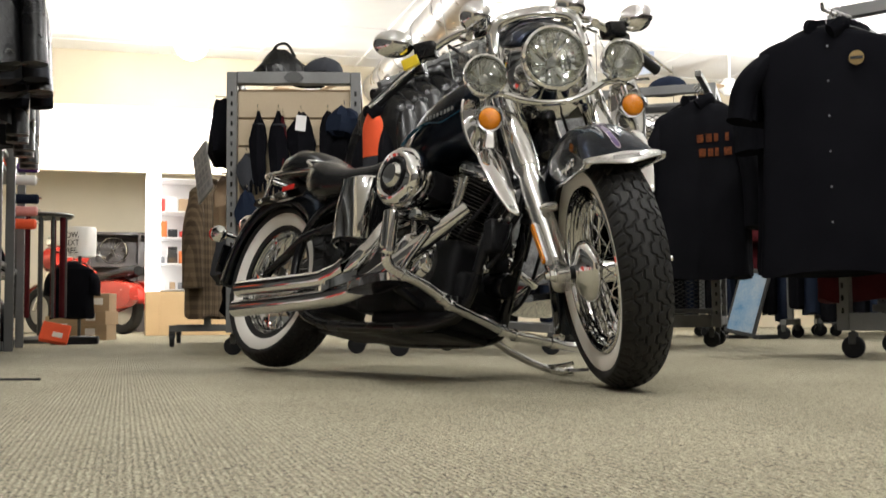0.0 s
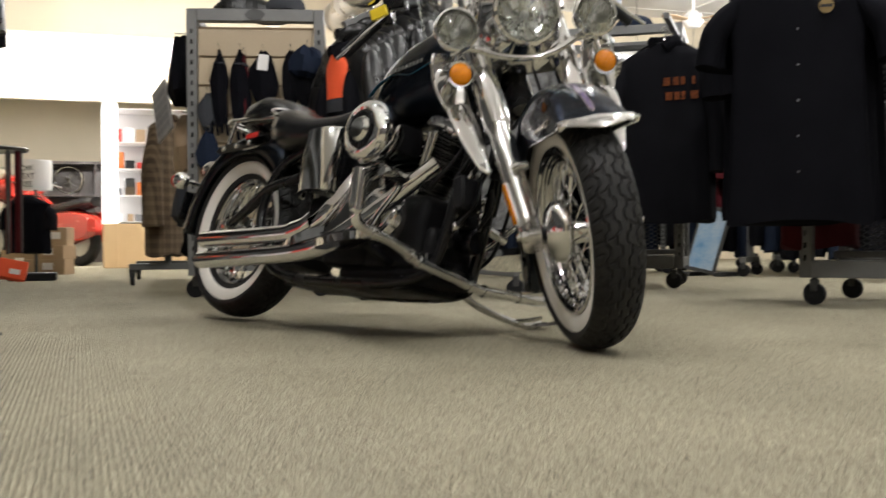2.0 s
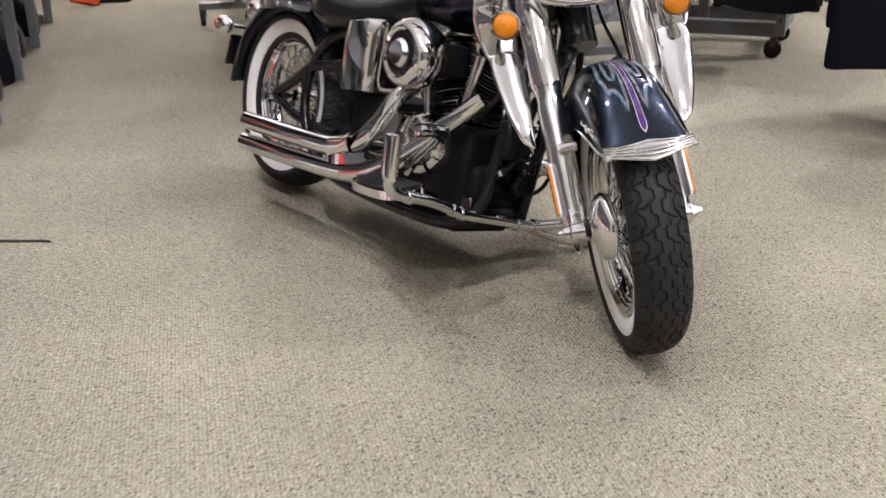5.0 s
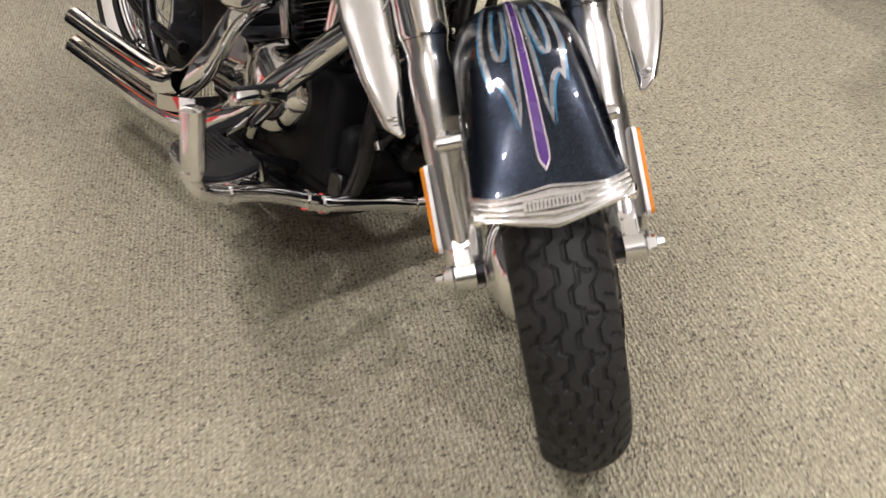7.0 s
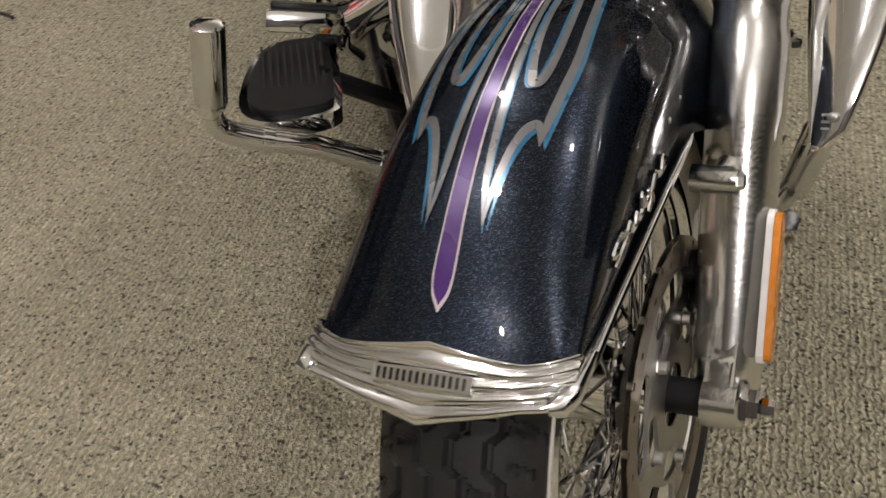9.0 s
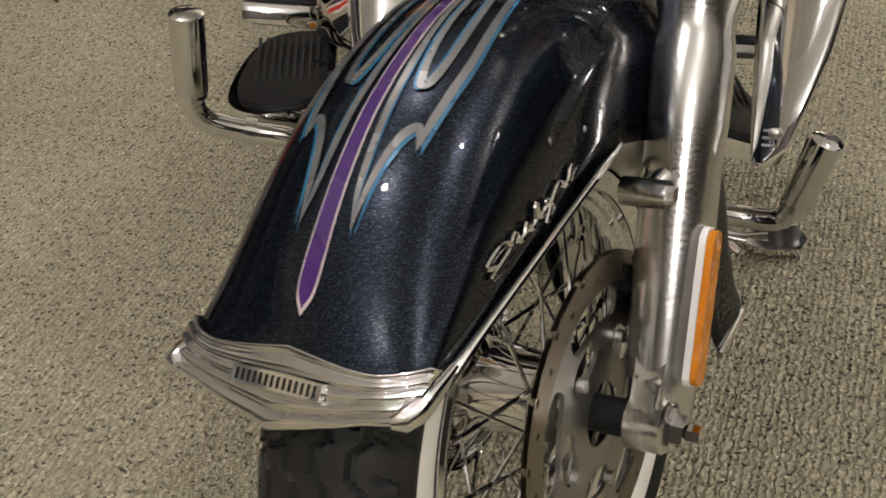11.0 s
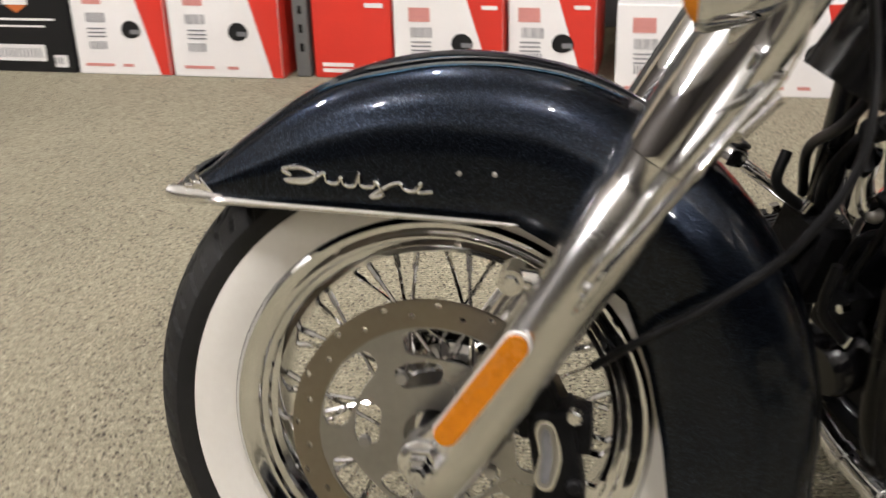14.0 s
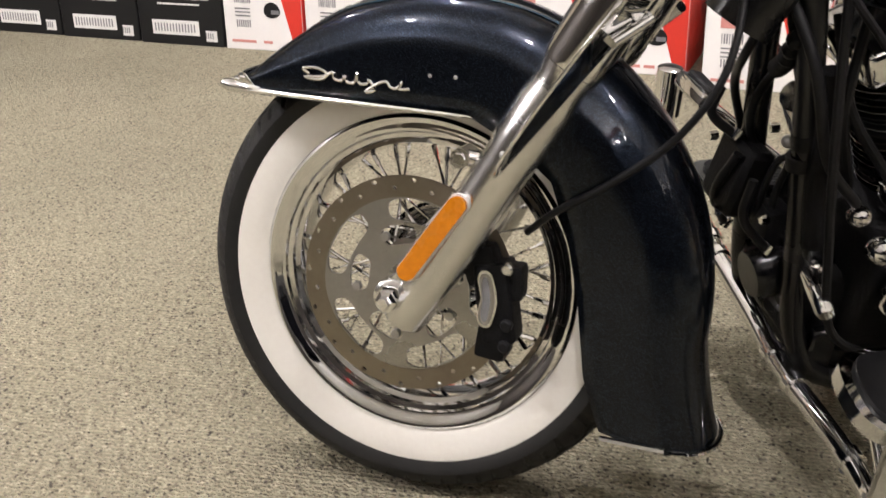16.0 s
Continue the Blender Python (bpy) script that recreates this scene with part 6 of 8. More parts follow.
rear_tyre, rear_rim, rear_hub = wheel(rearput, 0.318, 0.080, 0.060, "rear_tyre", 1.05)
spokes(rearput, rear_rim, 0.060)
rearput("drive_sprocket", lathe([(0.05, 0.085), (0.12, 0.085), (0.123, 0.08), (0.123, 0.07), (0.05, 0.07)], 48, "y"), BLACK, label="black belt pulley")
secs = []
for i in range(50):
    deg = 42 + 140 * i / 49
    R = 0.350 + 0.014 * ((deg - 100) / 70) ** 2
    lo = 0.268 if deg < 150 else 0.268 + (deg - 150) * 0.0009
    prof = [(lo, 0.094), (0.30, 0.0955), (0.318, 0.092), (0.333, 0.08), (0.343, 0.06), (0.349, 0.03), (0.35, 0)]
    ring = []
    for r, y in prof + [(r, -y) for r, y in prof[-2::-1]]:
        rr = r + (R - 0.35 if r > 0.3 else 0)
        ring.append((rr * math.cos(radians(deg)), y, 0.306 + rr * math.sin(radians(deg))))
    secs.append(ring)
rf = body("rear_fender", loft(secs, loop=False), PAINT, label="blue-black flake paint rear fender")
thicken(rf, 0.003, -1)
for s in (1, -1):
    st = body("fender_strut", plate([(-0.145, 0.580), (-0.13, 0.600), (0.18, 0.622), (0.20, 0.607), (0.18, 0.590), (-0.12, 0.570)], 0.012, m=Matrix(((1, 0, 0, 0), (0, 0, s, s * 0.112), (0, 1, 0, 0), (0, 0, 0, 1)))), CHROME, label="chrome fender strut")
    for x in (-0.10, -0.02, 0.06):
        body("strut_bolt", ball((x, s * 0.126, 0.590 + (x + 0.1) * 0.07), 0.009, (1, 0.6, 1), 12), CHROME, st)
    body("side_reflector", box(0.075, 0.008, 0.022, (0.02, s * 0.088, 0.640), (0, -4, 0), 0.003), REDREF, rf, "red side reflector")
    ts = body("rear_turn_signal", ball((-0.362, s * 0.125, 0.485), 0.032, (1.25, 1, 1), 22), CHROME, label="chrome bullet rear turn signal")
    body("red_lens", ball((-0.392, s * 0.125, 0.485), 0.027, (0.7, 1, 1), 18), REDREF, ts)
    body("signal_bar", tube([(-0.345, s * 0.12, 0.485), (-0.345, 0, 0.485)], 0.009, 12), CHROME, ts)
tl = body("tail_lamp", ball((-0.345, 0, 0.55), 0.05, (0.9, 0.9, 0.8), 22), CHROME, label="chrome tail lamp with red lens")
body("tail_lens", ball((-0.372, 0, 0.55), 0.04, (0.7, 0.9, 0.8), 18), REDREF, tl)
body("plate_holder", box(0.01, 0.18, 0.11, (-0.385, 0, 0.40), (0, 12, 0), 0.004), BLACK, label="black plate holder")
rack = body("luggage_rack", tube(smooth_line([(0.20, -0.10, 0.69), (0.02, -0.105, 0.695), (-0.12, -0.10, 0.70), (-0.18, -0.06, 0.702), (-0.19, 0, 0.702), (-0.18, 0.06, 0.702), (-0.12, 0.10, 0.70), (0.02, 0.105, 0.695), (0.20, 0.10, 0.69)], 5), 0.008, 12), CHROME, label="chrome luggage rack behind the seat")
for x in (-0.13, -0.05, 0.03):
    body("rack_bar", tube([(x, -0.1, 0.699), (x, 0.1, 0.699)], 0.006, 10), CHROME, rack)
for s in (1, -1):
    body("rack_leg", tube([(-0.08, s * 0.104, 0.697), (-0.09, s * 0.115, 0.60)], 0.008, 10), CHROME, rack)


def cushion(rows):
    """x, half width, base z, top z: a padded seat."""
    secs = []
    for x, w, z0, z1 in rows:
        ring = []
        for k in range(28):
            a = 2 * math.pi * k / 28
            c, s = math.cos(a), math.sin(a)
            zz = (z0 + z1) / 2 + (z1 - z0) / 2 * math.copysign(abs(s) ** 0.75, s)
            ring.append((x, w * math.copysign(abs(c) ** 0.6, c), zz))
        secs.append(ring)
    return loft(secs)


seat = body("rider_seat", cushion([(0.20, 0.06, 0.63, 0.66), (0.215, 0.12, 0.60, 0.70), (0.25, 0.165, 0.56, 0.715), (0.31, 0.18, 0.545, 0.705), (0.37, 0.175, 0.55, 0.675), (0.45, 0.15, 0.56, 0.665), (0.53, 0.115, 0.575, 0.675), (0.60, 0.085, 0.60, 0.70), (0.66, 0.065, 0.63, 0.725), (0.70, 0.045, 0.66, 0.735)]), LEATHER, label="black vinyl solo seat")
body("seat_trim", tube(smooth_line([(0.30, -0.182, 0.66), (0.24, -0.165, 0.69), (0.205, -0.09, 0.715), (0.20, 0, 0.722), (0.205, 0.09, 0.715), (0.24, 0.165, 0.69), (0.30, 0.182, 0.66)], 5), 0.006, 10), CHROME, seat, "chrome seat trim")
body("passenger_pad", cushion([(-0.075, 0.05, 0.68, 0.71), (-0.06, 0.09, 0.67, 0.735), (0.0, 0.115, 0.665, 0.77), (0.08, 0.12, 0.665, 0.785), (0.15, 0.11, 0.665, 0.77), (0.205, 0.08, 0.67, 0.735), (0.215, 0.04, 0.68, 0.715)]), LEATHER, label="black vinyl passenger pad")

# tank
secs = []
for x, w, z0, z1 in ((0.60, 0.02, 0.66, 0.70), (0.63, 0.055, 0.64, 0.735), (0.69, 0.095, 0.625, 0.785), (0.77, 0.128, 0.615, 0.84), (0.86, 0.148, 0.615, 0.88), (0.95, 0.155, 0.625, 0.902), (1.03, 0.150, 0.64, 0.905), (1.09, 0.135, 0.66, 0.893), (1.13, 0.105, 0.69, 0.87), (1.15, 0.05, 0.73, 0.83)):
    ring = []
    for k in range(32):
        a = 2 * math.pi * k / 32
        c, s = math.cos(a), math.sin(a)
        zc = z0 + (z1 - z0) * 0.42
        ring.append((x, w * math.copysign(abs(c) ** 0.75, c), zc + (z1 - zc if s > 0 else zc - z0) * math.copysign(abs(s) ** 0.85, s)))
    secs.append(ring)
tank = body("fuel_tank", loft(secs), PAINT, label="blue-black flake paint teardrop fuel tank")
body("dash_console", loft([[(x, w * c, z + h * q) for c, q in ((-1, 0), (-0.7, 0.8), (0, 1), (0.7, 0.8), (1, 0))] for x, w, h, z in ((0.68, 0.03, 0.012, 0.775), (0.76, 0.05, 0.025, 0.832), (0.88, 0.065, 0.035, 0.884), (1.0, 0.065, 0.04, 0.9), (1.07, 0.045, 0.03, 0.896))]), CHROME, tank, "chrome tank console")
for s in (1, -1):
    for i in range(9):
        body("tank_emblem", box(0.009, 0.004, 0.012, (0.83 + 0.016 * i, s * 0.1535, 0.752 + 0.0025 * i), (0, -8, 0), 0.001), GREYMETAL, tank)
    pts = [(0.70, 0.70), (0.76, 0.73), (0.84, 0.745), (0.92, 0.735), (1.0, 0.76), (1.08, 0.775)]
    body("tank_flame", tube(smooth_line([(x, s * (0.10 + 0.052 * math.sin((x - 0.62) / 0.5 * 2.4)), z) for x, z in pts], 5), 0.006, 8, flat=0.25), BLUE, tank)

# engine
pieces = []
for (x, z, sx, sz, sy) in ((0.88, 0.275, 0.30, 0.22, 0.22), (0.70, 0.27, 0.22, 0.20, 0.24), (0.86, 0.155, 0.40, 0.06, 0.20), (1.0, 0.23, 0.12, 0.13, 0.18)):
    pieces.append(box(sx, sy, sz, (x, 0, z), None, 0.03, None, 3))
engine = body("crankcase", pieces[0], BLACKMATT, label="black v-twin engine cases")
for nm, b in zip(("gear_case", "oil_pan", "front_case"), pieces[1:]):
    body(nm, b, BLACKMATT, engine)
for tilt, bx in ((22.5, 0.905), (-22.5, 0.845)):
    d = Vector((math.sin(radians(tilt)), 0, math.cos(radians(tilt))))
    base = Vector((bx, 0, 0.37))
    cyl = body("cylinder", tube([base, base + d * 0.22], 0.052, 24), BLACKMATT, engine)
    for k in range(20):
        c = base + d * (0.022 + 0.0105 * k)
        b = bmesh.new()
        r = 0.074 if k > 13 else 0.069
        tube([c, c + d * 0.0028], r, 26, b)
        body("cooling_fin", b, BLACK if k % 1 == 0 else CAST, cyl)
        if k % 3 == 0:
            body("fin_edge", tube([c + d * 0.0008, c + d * 0.0020], r + 0.0004, 26, None, caps=False), CAST, cyl)
    t = base + d * 0.255
    body("rocker_cover", box(0.15, 0.14, 0.055, t, (0, tilt, 0), 0.018, None, 3), CHROME, engine, "chrome rocker cover")
    for s in (1, -1):
        body("pushrod_tube", tube([(bx + (0.03 if tilt > 0 else -0.03), -0.085, 0.34), tuple(Vector((0, -0.085, 0)) + base + d * 0.22 + Vector((0.012 * s, 0, 0)))], 0.009, 10), CHROME, engine)
cam_c = body("cam_cover", lathe([(0.0, -0.178), (0.045, -0.176), (0.072, -0.168), (0.085, -0.15), (0.09, -0.11)], 32, "y", at=(0.865, 0, 0.315)), CHROME, engine, "chrome cam cover")
body("gear_cover", loft([[(0.66 + 0.20 * u, -0.11 - dy, 0.24 + 0.11 * v + 0.03 * u) for u, v in ((0, 0), (0.5, -0.25), (1, 0), (1.1, 0.5), (1, 1), (0.5, 1.15), (0, 1), (-0.1, 0.5))] for dy in (0, 0.035, 0.05)]), CHROME, engine, "polished gear cover")
body("voltage_regulator", box(0.045, 0.085, 0.10, (1.140, -0.055, 0.385), (0, -12, 0), 0.008), BLACKMATT, label="black regulator box")
body("oil_filter", tube([(1.02, 0.02, 0.285), (1.03, 0.02, 0.284), (1.125, 0.02, 0.268), (1.135, 0.02, 0.266)], [0.034, 0.038, 0.038, 0.032], 24), BLACK, engine, "black oil filter")
primary = body("primary_cover", loft([[(0.50 + 0.5 * u, 0.12 + dy, 0.29 + 0.085 * v) for u, v in [(0.5 + 0.5 * math.cos(2 * math.pi * k / 28), math.sin(2 * math.pi * k / 28) * (1.05 if math.cos(2 * math.pi * k / 28) < 0 else 0.9)) for k in range(28)]] for dy in (0, 0.03, 0.05, 0.055)]), CHROME, engine, "polished primary cover")
ac = body("air_cleaner", lathe([(0.0, -0.268), (0.030, -0.268), (0.035, -0.262), (0.040, -0.255), (0.058, -0.252), (0.066, -0.257), (0.075, -0.254), (0.088, -0.240), (0.0945, -0.215), (0.093, -0.185), (0.08, -0.16), (0.06, -0.12)], 56, "y", at=(0.853, 0, 0.548)), CHROME, label="round chrome air cleaner")
body("air_cleaner_insert", lathe([(0.058, -0.2535), (0.052, -0.2575), (0.041, -0.2575), (0.038, -0.2555)], 48, "y", at=(0.853, 0, 0.548)), BLACK, ac, "black ring insert")
body("air_cleaner_neck", box(0.12, 0.10, 0.09, (0.865, -0.11, 0.545), None, 0.02, None, 2), BLACKMATT, ac)

# exhaust
up = body("upper_muffler", tube(smooth_line([(0.108, -0.248, 0.226), (0.115, -0.248, 0.226), (0.40, -0.246, 0.236), (0.58, -0.243, 0.246), (0.68, -0.235, 0.268), (0.74, -0.215, 0.33), (0.765, -0.17, 0.42), (0.775, -0.11, 0.46)], 5), [0.026] + [0.0285] * 15 + [0.031] * 5 + [0.027] * 5 + [0.023] * 9 + [0.022], 24), CHROME, label="chrome shorty muffler")
lowm = body("lower_muffler", tube(smooth_line([(0.108, -0.248, 0.158), (0.115, -0.248, 0.158), (0.40, -0.246, 0.172), (0.62, -0.243, 0.186), (0.76, -0.236, 0.212), (0.88, -0.215, 0.28), (0.98, -0.16, 0.385), (1.045, -0.105, 0.468)], 5), [0.026] + [0.0285] * 15 + [0.03] * 10 + [0.025] * 9 + [0.024], 24), CHROME, label="chrome shorty muffler")
for p, ob in (((0.105, -0.248, 0.226), up), ((0.105, -0.248, 0.158), lowm)):
    body("muffler_mouth", tube([(p[0] + 0.0005, p[1], p[2]), (p[0] + 0.03, p[1], p[2])], 0.021, 20), BLACK, ob)
body("heat_shield", loft([[(x, -0.246 - 0.031 * math.cos(a), z + 0.034 * math.sin(a)) for a in [math.radians(-80 + 20 * k) for k in range(9)]] for x, z in ((0.60, 0.247), (0.66, 0.262), (0.70, 0.285))], caps=False, loop=False), CHROME, up)
body("crossover_guard", loft([[(0.56 + 0.20 * t, -0.252 - 0.02 * math.sin(math.pi * t), 0.196 + 0.05 * t + dz) for dz in (-0.012, 0.018)] for t in [k / 8 for k in range(9)]], loop=False, caps=False), CHROME, up)

# frame, tank cover, floorboards, guard, stand
fr = body("frame", tube(smooth_line([(1.17, 0.035, 0.76), (1.145, 0.055, 0.60), (1.115, 0.07, 0.40), (1.08, 0.08, 0.20), (1.02, 0.11, 0.135), (0.80, 0.125, 0.118), (0.45, 0.13, 0.13), (0.30, 0.13, 0.2), (0.22, 0.12, 0.34), (0.28, 0.11, 0.50), (0.50, 0.09, 0.60)], 5), 0.017, 12), BLACK, label="black tubular steel frame")
body("frame_tube", tube(smooth_line([(1.17, -0.035, 0.76), (1.145, -0.055, 0.60), (1.115, -0.07, 0.40), (1.08, -0.08, 0.20), (1.02, -0.11, 0.135), (0.80, -0.125, 0.118), (0.45, -0.13, 0.13), (0.30, -0.13, 0.2), (0.22, -0.12, 0.34), (0.28, -0.11, 0.50), (0.50, -0.09, 0.60)], 5), 0.017, 12), BLACK, fr)
body("backbone", tube([(1.2, 0, 0.80), (0.95, 0, 0.70), (0.55, 0, 0.62), (0.2, 0, 0.58)], 0.025, 12), BLACK, fr)
for s in (1, -1):
    body("swingarm", tube(smooth_line([(0.0, s * 0.105, 0.306), (0.12, s * 0.115, 0.36), (0.25, s * 0.12, 0.43), (0.40, s * 0.11, 0.46)], 5), 0.017, 12), BLACK, fr)
    body("swingarm_lower", tube(smooth_line([(0.0, s * 0.105, 0.306), (0.2, s * 0.12, 0.26), (0.42, s * 0.12, 0.25)], 5), 0.015, 12), BLACK, fr)
    body("axle_cover", lathe([(0.0, s * 0.135), (0.018, s * 0.133), (0.022, s * 0.12), (0.022, s * 0.09)], 20, "y", at=(0, 0, 0.306)), CHROME, fr)
body("oil_tank", loft([[(0.50 + 0.085 * math.cos(a) * w, -0.13 - 0.045 * abs(math.cos(a * 0.5)) * 0 - 0.03 * (1 - abs(math.cos(a))) , 0.505 + 0.09 * math.sin(a)) for a in [2 * math.pi * k / 24 for k in range(24)]] for w in (1,)] + [[(0.50 + 0.085 * math.cos(a), -0.02, 0.505 + 0.09 * math.sin(a)) for a in [2 * math.pi * k / 24 for k in range(24)]]]), BLACK, label="black oil tank")
secs = []
for z, o in ((0.395, -0.012), (0.40, 0.0), (0.45, 0.004), (0.50, 0.006), (0.55, 0.005), (0.598, 0.0), (0.605, -0.012)):
    secs.append([(0.425 + 0.165 * k / 20, -0.105 - (0.070 + o) * math.sin(math.pi * k / 20) ** 0.6, z + 0.12 * (0.165 * k / 20 - 0.08)) for k in range(21)])
cov = body("side_cover", loft(secs, loop=False, caps=False), CHROME, label="chrome oil tank side cover")
thicken(cov, 0.004, -1)
body("battery_box", box(0.20, 0.2, 0.16, (0.50, 0, 0.50), None, 0.02, None, 2), BLACK, fr)
body("gearbox", box(0.22, 0.2, 0.2, (0.56, 0, 0.3), None, 0.03, None, 2), BLACKMATT, engine)
body("skid_plate", box(0.62, 0.20, 0.02, (0.70, 0, 0.118), None, 0.006), BLACKMATT, fr)
body("rear_shock_cover", box(0.16, 0.18, 0.1, (0.33, 0, 0.22), None, 0.03, None, 2), BLACKMATT, fr)
for s in (1, -1):
    outline = [(0.80, 0.235), (0.83, 0.225), (1.0, 0.232), (1.04, 0.245), (1.055, 0.29), (1.05, 0.345), (1.0, 0.372), (0.88, 0.355), (0.81, 0.32), (0.795, 0.27)]
    pts = smooth_line([(x, y, 0) for x, y in outline] + [(outline[0][0], outline[0][1], 0)], 4)[:-1]
    tilt = Matrix.Translation((1.01 if s > 0 else 0.92, 0, 0.298 if s > 0 else 0.238)) @ Euler((radians(-8 * s), radians(-6), 0)).to_matrix().to_4x4() @ Matrix.Translation((-0.92, 0, 0))
    fbm = Matrix.Diagonal((1, s, 1, 1))
    base = body("floorboard", plate([(p.x, p.y) for p in pts], 0.022, m=tilt @ fbm), CHROME, label="chrome rimmed floorboard with ribbed rubber")
    body("rubber_pad", plate([(0.925 + (p.x - 0.925) * 0.86, 0.295 + (p.y - 0.295) * 0.84) for p in pts], 0.006, m=tilt @ fbm @ Matrix.Translation((0, 0, 0.0222))), PLASTIC, base, "ribbed black rubber pad")
    for k in range(9):
        body("pad_rib", box(0.17, 0.004, 0.003, tuple(tilt @ Vector((0.94, s * (0.252 + 0.0105 * k), 0.0295)))), RUBBER, base)
    body("board_bracket", tube([(0.93, s * 0.12, 0.18), (0.97 if s > 0 else 0.93, s * 0.26, 0.285 if s > 0 else 0.225)], 0.014, 10), BLACK, base)
    peg_lo, peg_hi = (Vector((1.088, -0.408, 0.270)), Vector((1.086, -0.413, 0.376))) if s < 0 else (Vector((1.134, 0.398, 0.202)), Vector((1.140, 0.402, 0.306)))
    peg = body("highway_peg", tube([peg_lo + (peg_hi - peg_lo) * t for t in (0, 0.04, 0.08, 0.9, 0.97, 1.0)], [0.014, 0.021, 0.021, 0.0215, 0.021, 0.014], 22), CHROME, label="chrome folding highway peg")
    body("peg_rubber", box(0.016, 0.026, 0.075, tuple((peg_lo + peg_hi) / 2 + Vector((-0.017, 0, 0))), None, 0.004), PLASTIC, peg, "black rubber strip")
    body("peg_clamp", box(0.04, 0.03, 0.03, tuple(peg_lo), (0, 0, s * 20), 0.007), CHROME, peg)
    arm = body("toe_pedal" if s < 0 else "shift_lever", tube(smooth_line([(0.90, s * 0.2, 0.24), (0.98, s * 0.235, 0.30), (1.06, s * 0.25, 0.362), (1.085, s * 0.275, 0.378)], 5), 0.011, 12, flat=0.7), CHROME, label="chrome foot lever")
    body("lever_pad", box(0.035, 0.095, 0.026, (1.092, s * 0.30, 0.386), (0, -20, 0), 0.008, None, 2), CHROME, arm)
    body("lever_pad_rubber", box(0.026, 0.08, 0.008, (1.080, s * 0.30, 0.398), (0, -20, 0), 0.003), PLASTIC, arm)
guard = smooth_line([(1.088, -0.408, 0.262), (1.087, -0.402, 0.243), (1.086, -0.385, 0.230), (1.085, -0.336, 0.220), (1.085, -0.270, 0.212), (1.085, -0.180, 0.188), (1.085, -0.150, 0.178), (1.086, -0.070, 0.168), (1.088, 0.0, 0.160), (1.090, 0.060, 0.150), (1.090, 0.125, 0.146), (1.092, 0.190, 0.150), (1.096, 0.28, 0.154), (1.106, 0.345, 0.155), (1.126, 0.387, 0.168), (1.133, 0.397, 0.196)], 5)
gb = body("engine_guard", tube(guard, 0.0148, 16), CHROME, label="chrome tubular engine guard")
for p in ((1.085, -0.180, 0.188), (1.085, -0.150, 0.178), (1.085, -0.336, 0.220), (1.090, 0.060, 0.150), (1.090, 0.125, 0.146), (1.096, 0.28, 0.154)):
    q = min(range(len(guard)), key=lambda i: (guard[i] - Vector(p)).length)
    body("guard_collar", tube([guard[q - 1].lerp(guard[q], 0.4), guard[q].lerp(guard[q + 1], 0.6)], 0.0185, 16), CHROME, gb)
ss = body("side_stand", tube(smooth_line([(0.98, 0.13, 0.140), (1.00, 0.20, 0.112), (1.035, 0.30, 0.088), (1.062, 0.375, 0.083), (1.075, 0.415, 0.096)], 5), 0.011, 12), CHROME, label="chrome side stand down on the carpet")
body("stand_foot", plate([(-0.028, -0.036), (0.020, -0.040), (0.034, -0.010), (0.030, 0.034), (0.004, 0.046), (-0.024, 0.034)], 0.010, m=Matrix.Translation((1.075, 0.425, 0.0925)) @ pose(0, 0, 0, 12.8, 0, -14)), CHROME, ss)
body("stand_tab", tube(smooth_line([(1.045, 0.33, 0.09), (1.09, 0.345, 0.098), (1.125, 0.355, 0.108)], 4), 0.006, 8), CHROME, ss)
for k, (p, q) in enumerate((((1.05, 0.06, 0.42), (1.08, 0.05, 0.66)), ((1.02, 0.09, 0.45), (1.10, 0.02, 0.64)), ((1.0, -0.08, 0.40), (1.1, -0.04, 0.68)))):
    body("wiring_loom", tube(smooth_line([p, ((p[0] + q[0]) / 2 + 0.03, (p[1] + q[1]) / 2 + 0.02, (p[2] + q[2]) / 2), q], 6), 0.007, 8), PLASTIC, fr)
body("horn", lathe([(0.0, 0.165), (0.035, 0.16), (0.05, 0.14), (0.03, 0.1)], 24, "y", at=(0.875, 0, 0.56)), CHROME, engine, "round chrome horn cover")
body("clutch_cable", tube(smooth_line([(1.15, 0.09, 0.74), (1.14, 0.13, 0.55), (1.12, 0.15, 0.40), (1.08, 0.15, 0.26), (1.0, 0.15, 0.2)], 6), 0.006, 8), PLASTIC, fr)

# hoses, bands and bolts round the front of the engine
for z in (0.46, 0.49, 0.56):
    c0, c1 = Vector((1.1255, 0.064, z)), Vector((1.1285, 0.0625, z + 0.018))
    body("tube_band", tube([c0, c1], 0.0205, 14), PLASTIC, fr, "black rubber band on the frame tube")
body("cable_sleeve", tube(smooth_line([(1.135, 0.085, 0.60), (1.12, 0.088, 0.52), (1.115, 0.09, 0.44), (1.10, 0.095, 0.36)], 5), 0.015, 12), BLACKMATT, fr)
boot_line = smooth_line([(1.165, 0.05, 0.63), (1.155, 0.02, 0.585), (1.14, -0.02, 0.555)], 6)
body("cable_boot", tube(boot_line, [0.013 if k % 2 else 0.009 for k in range(len(boot_line))], 12), PLASTIC, fr, "ribbed black cable boot")
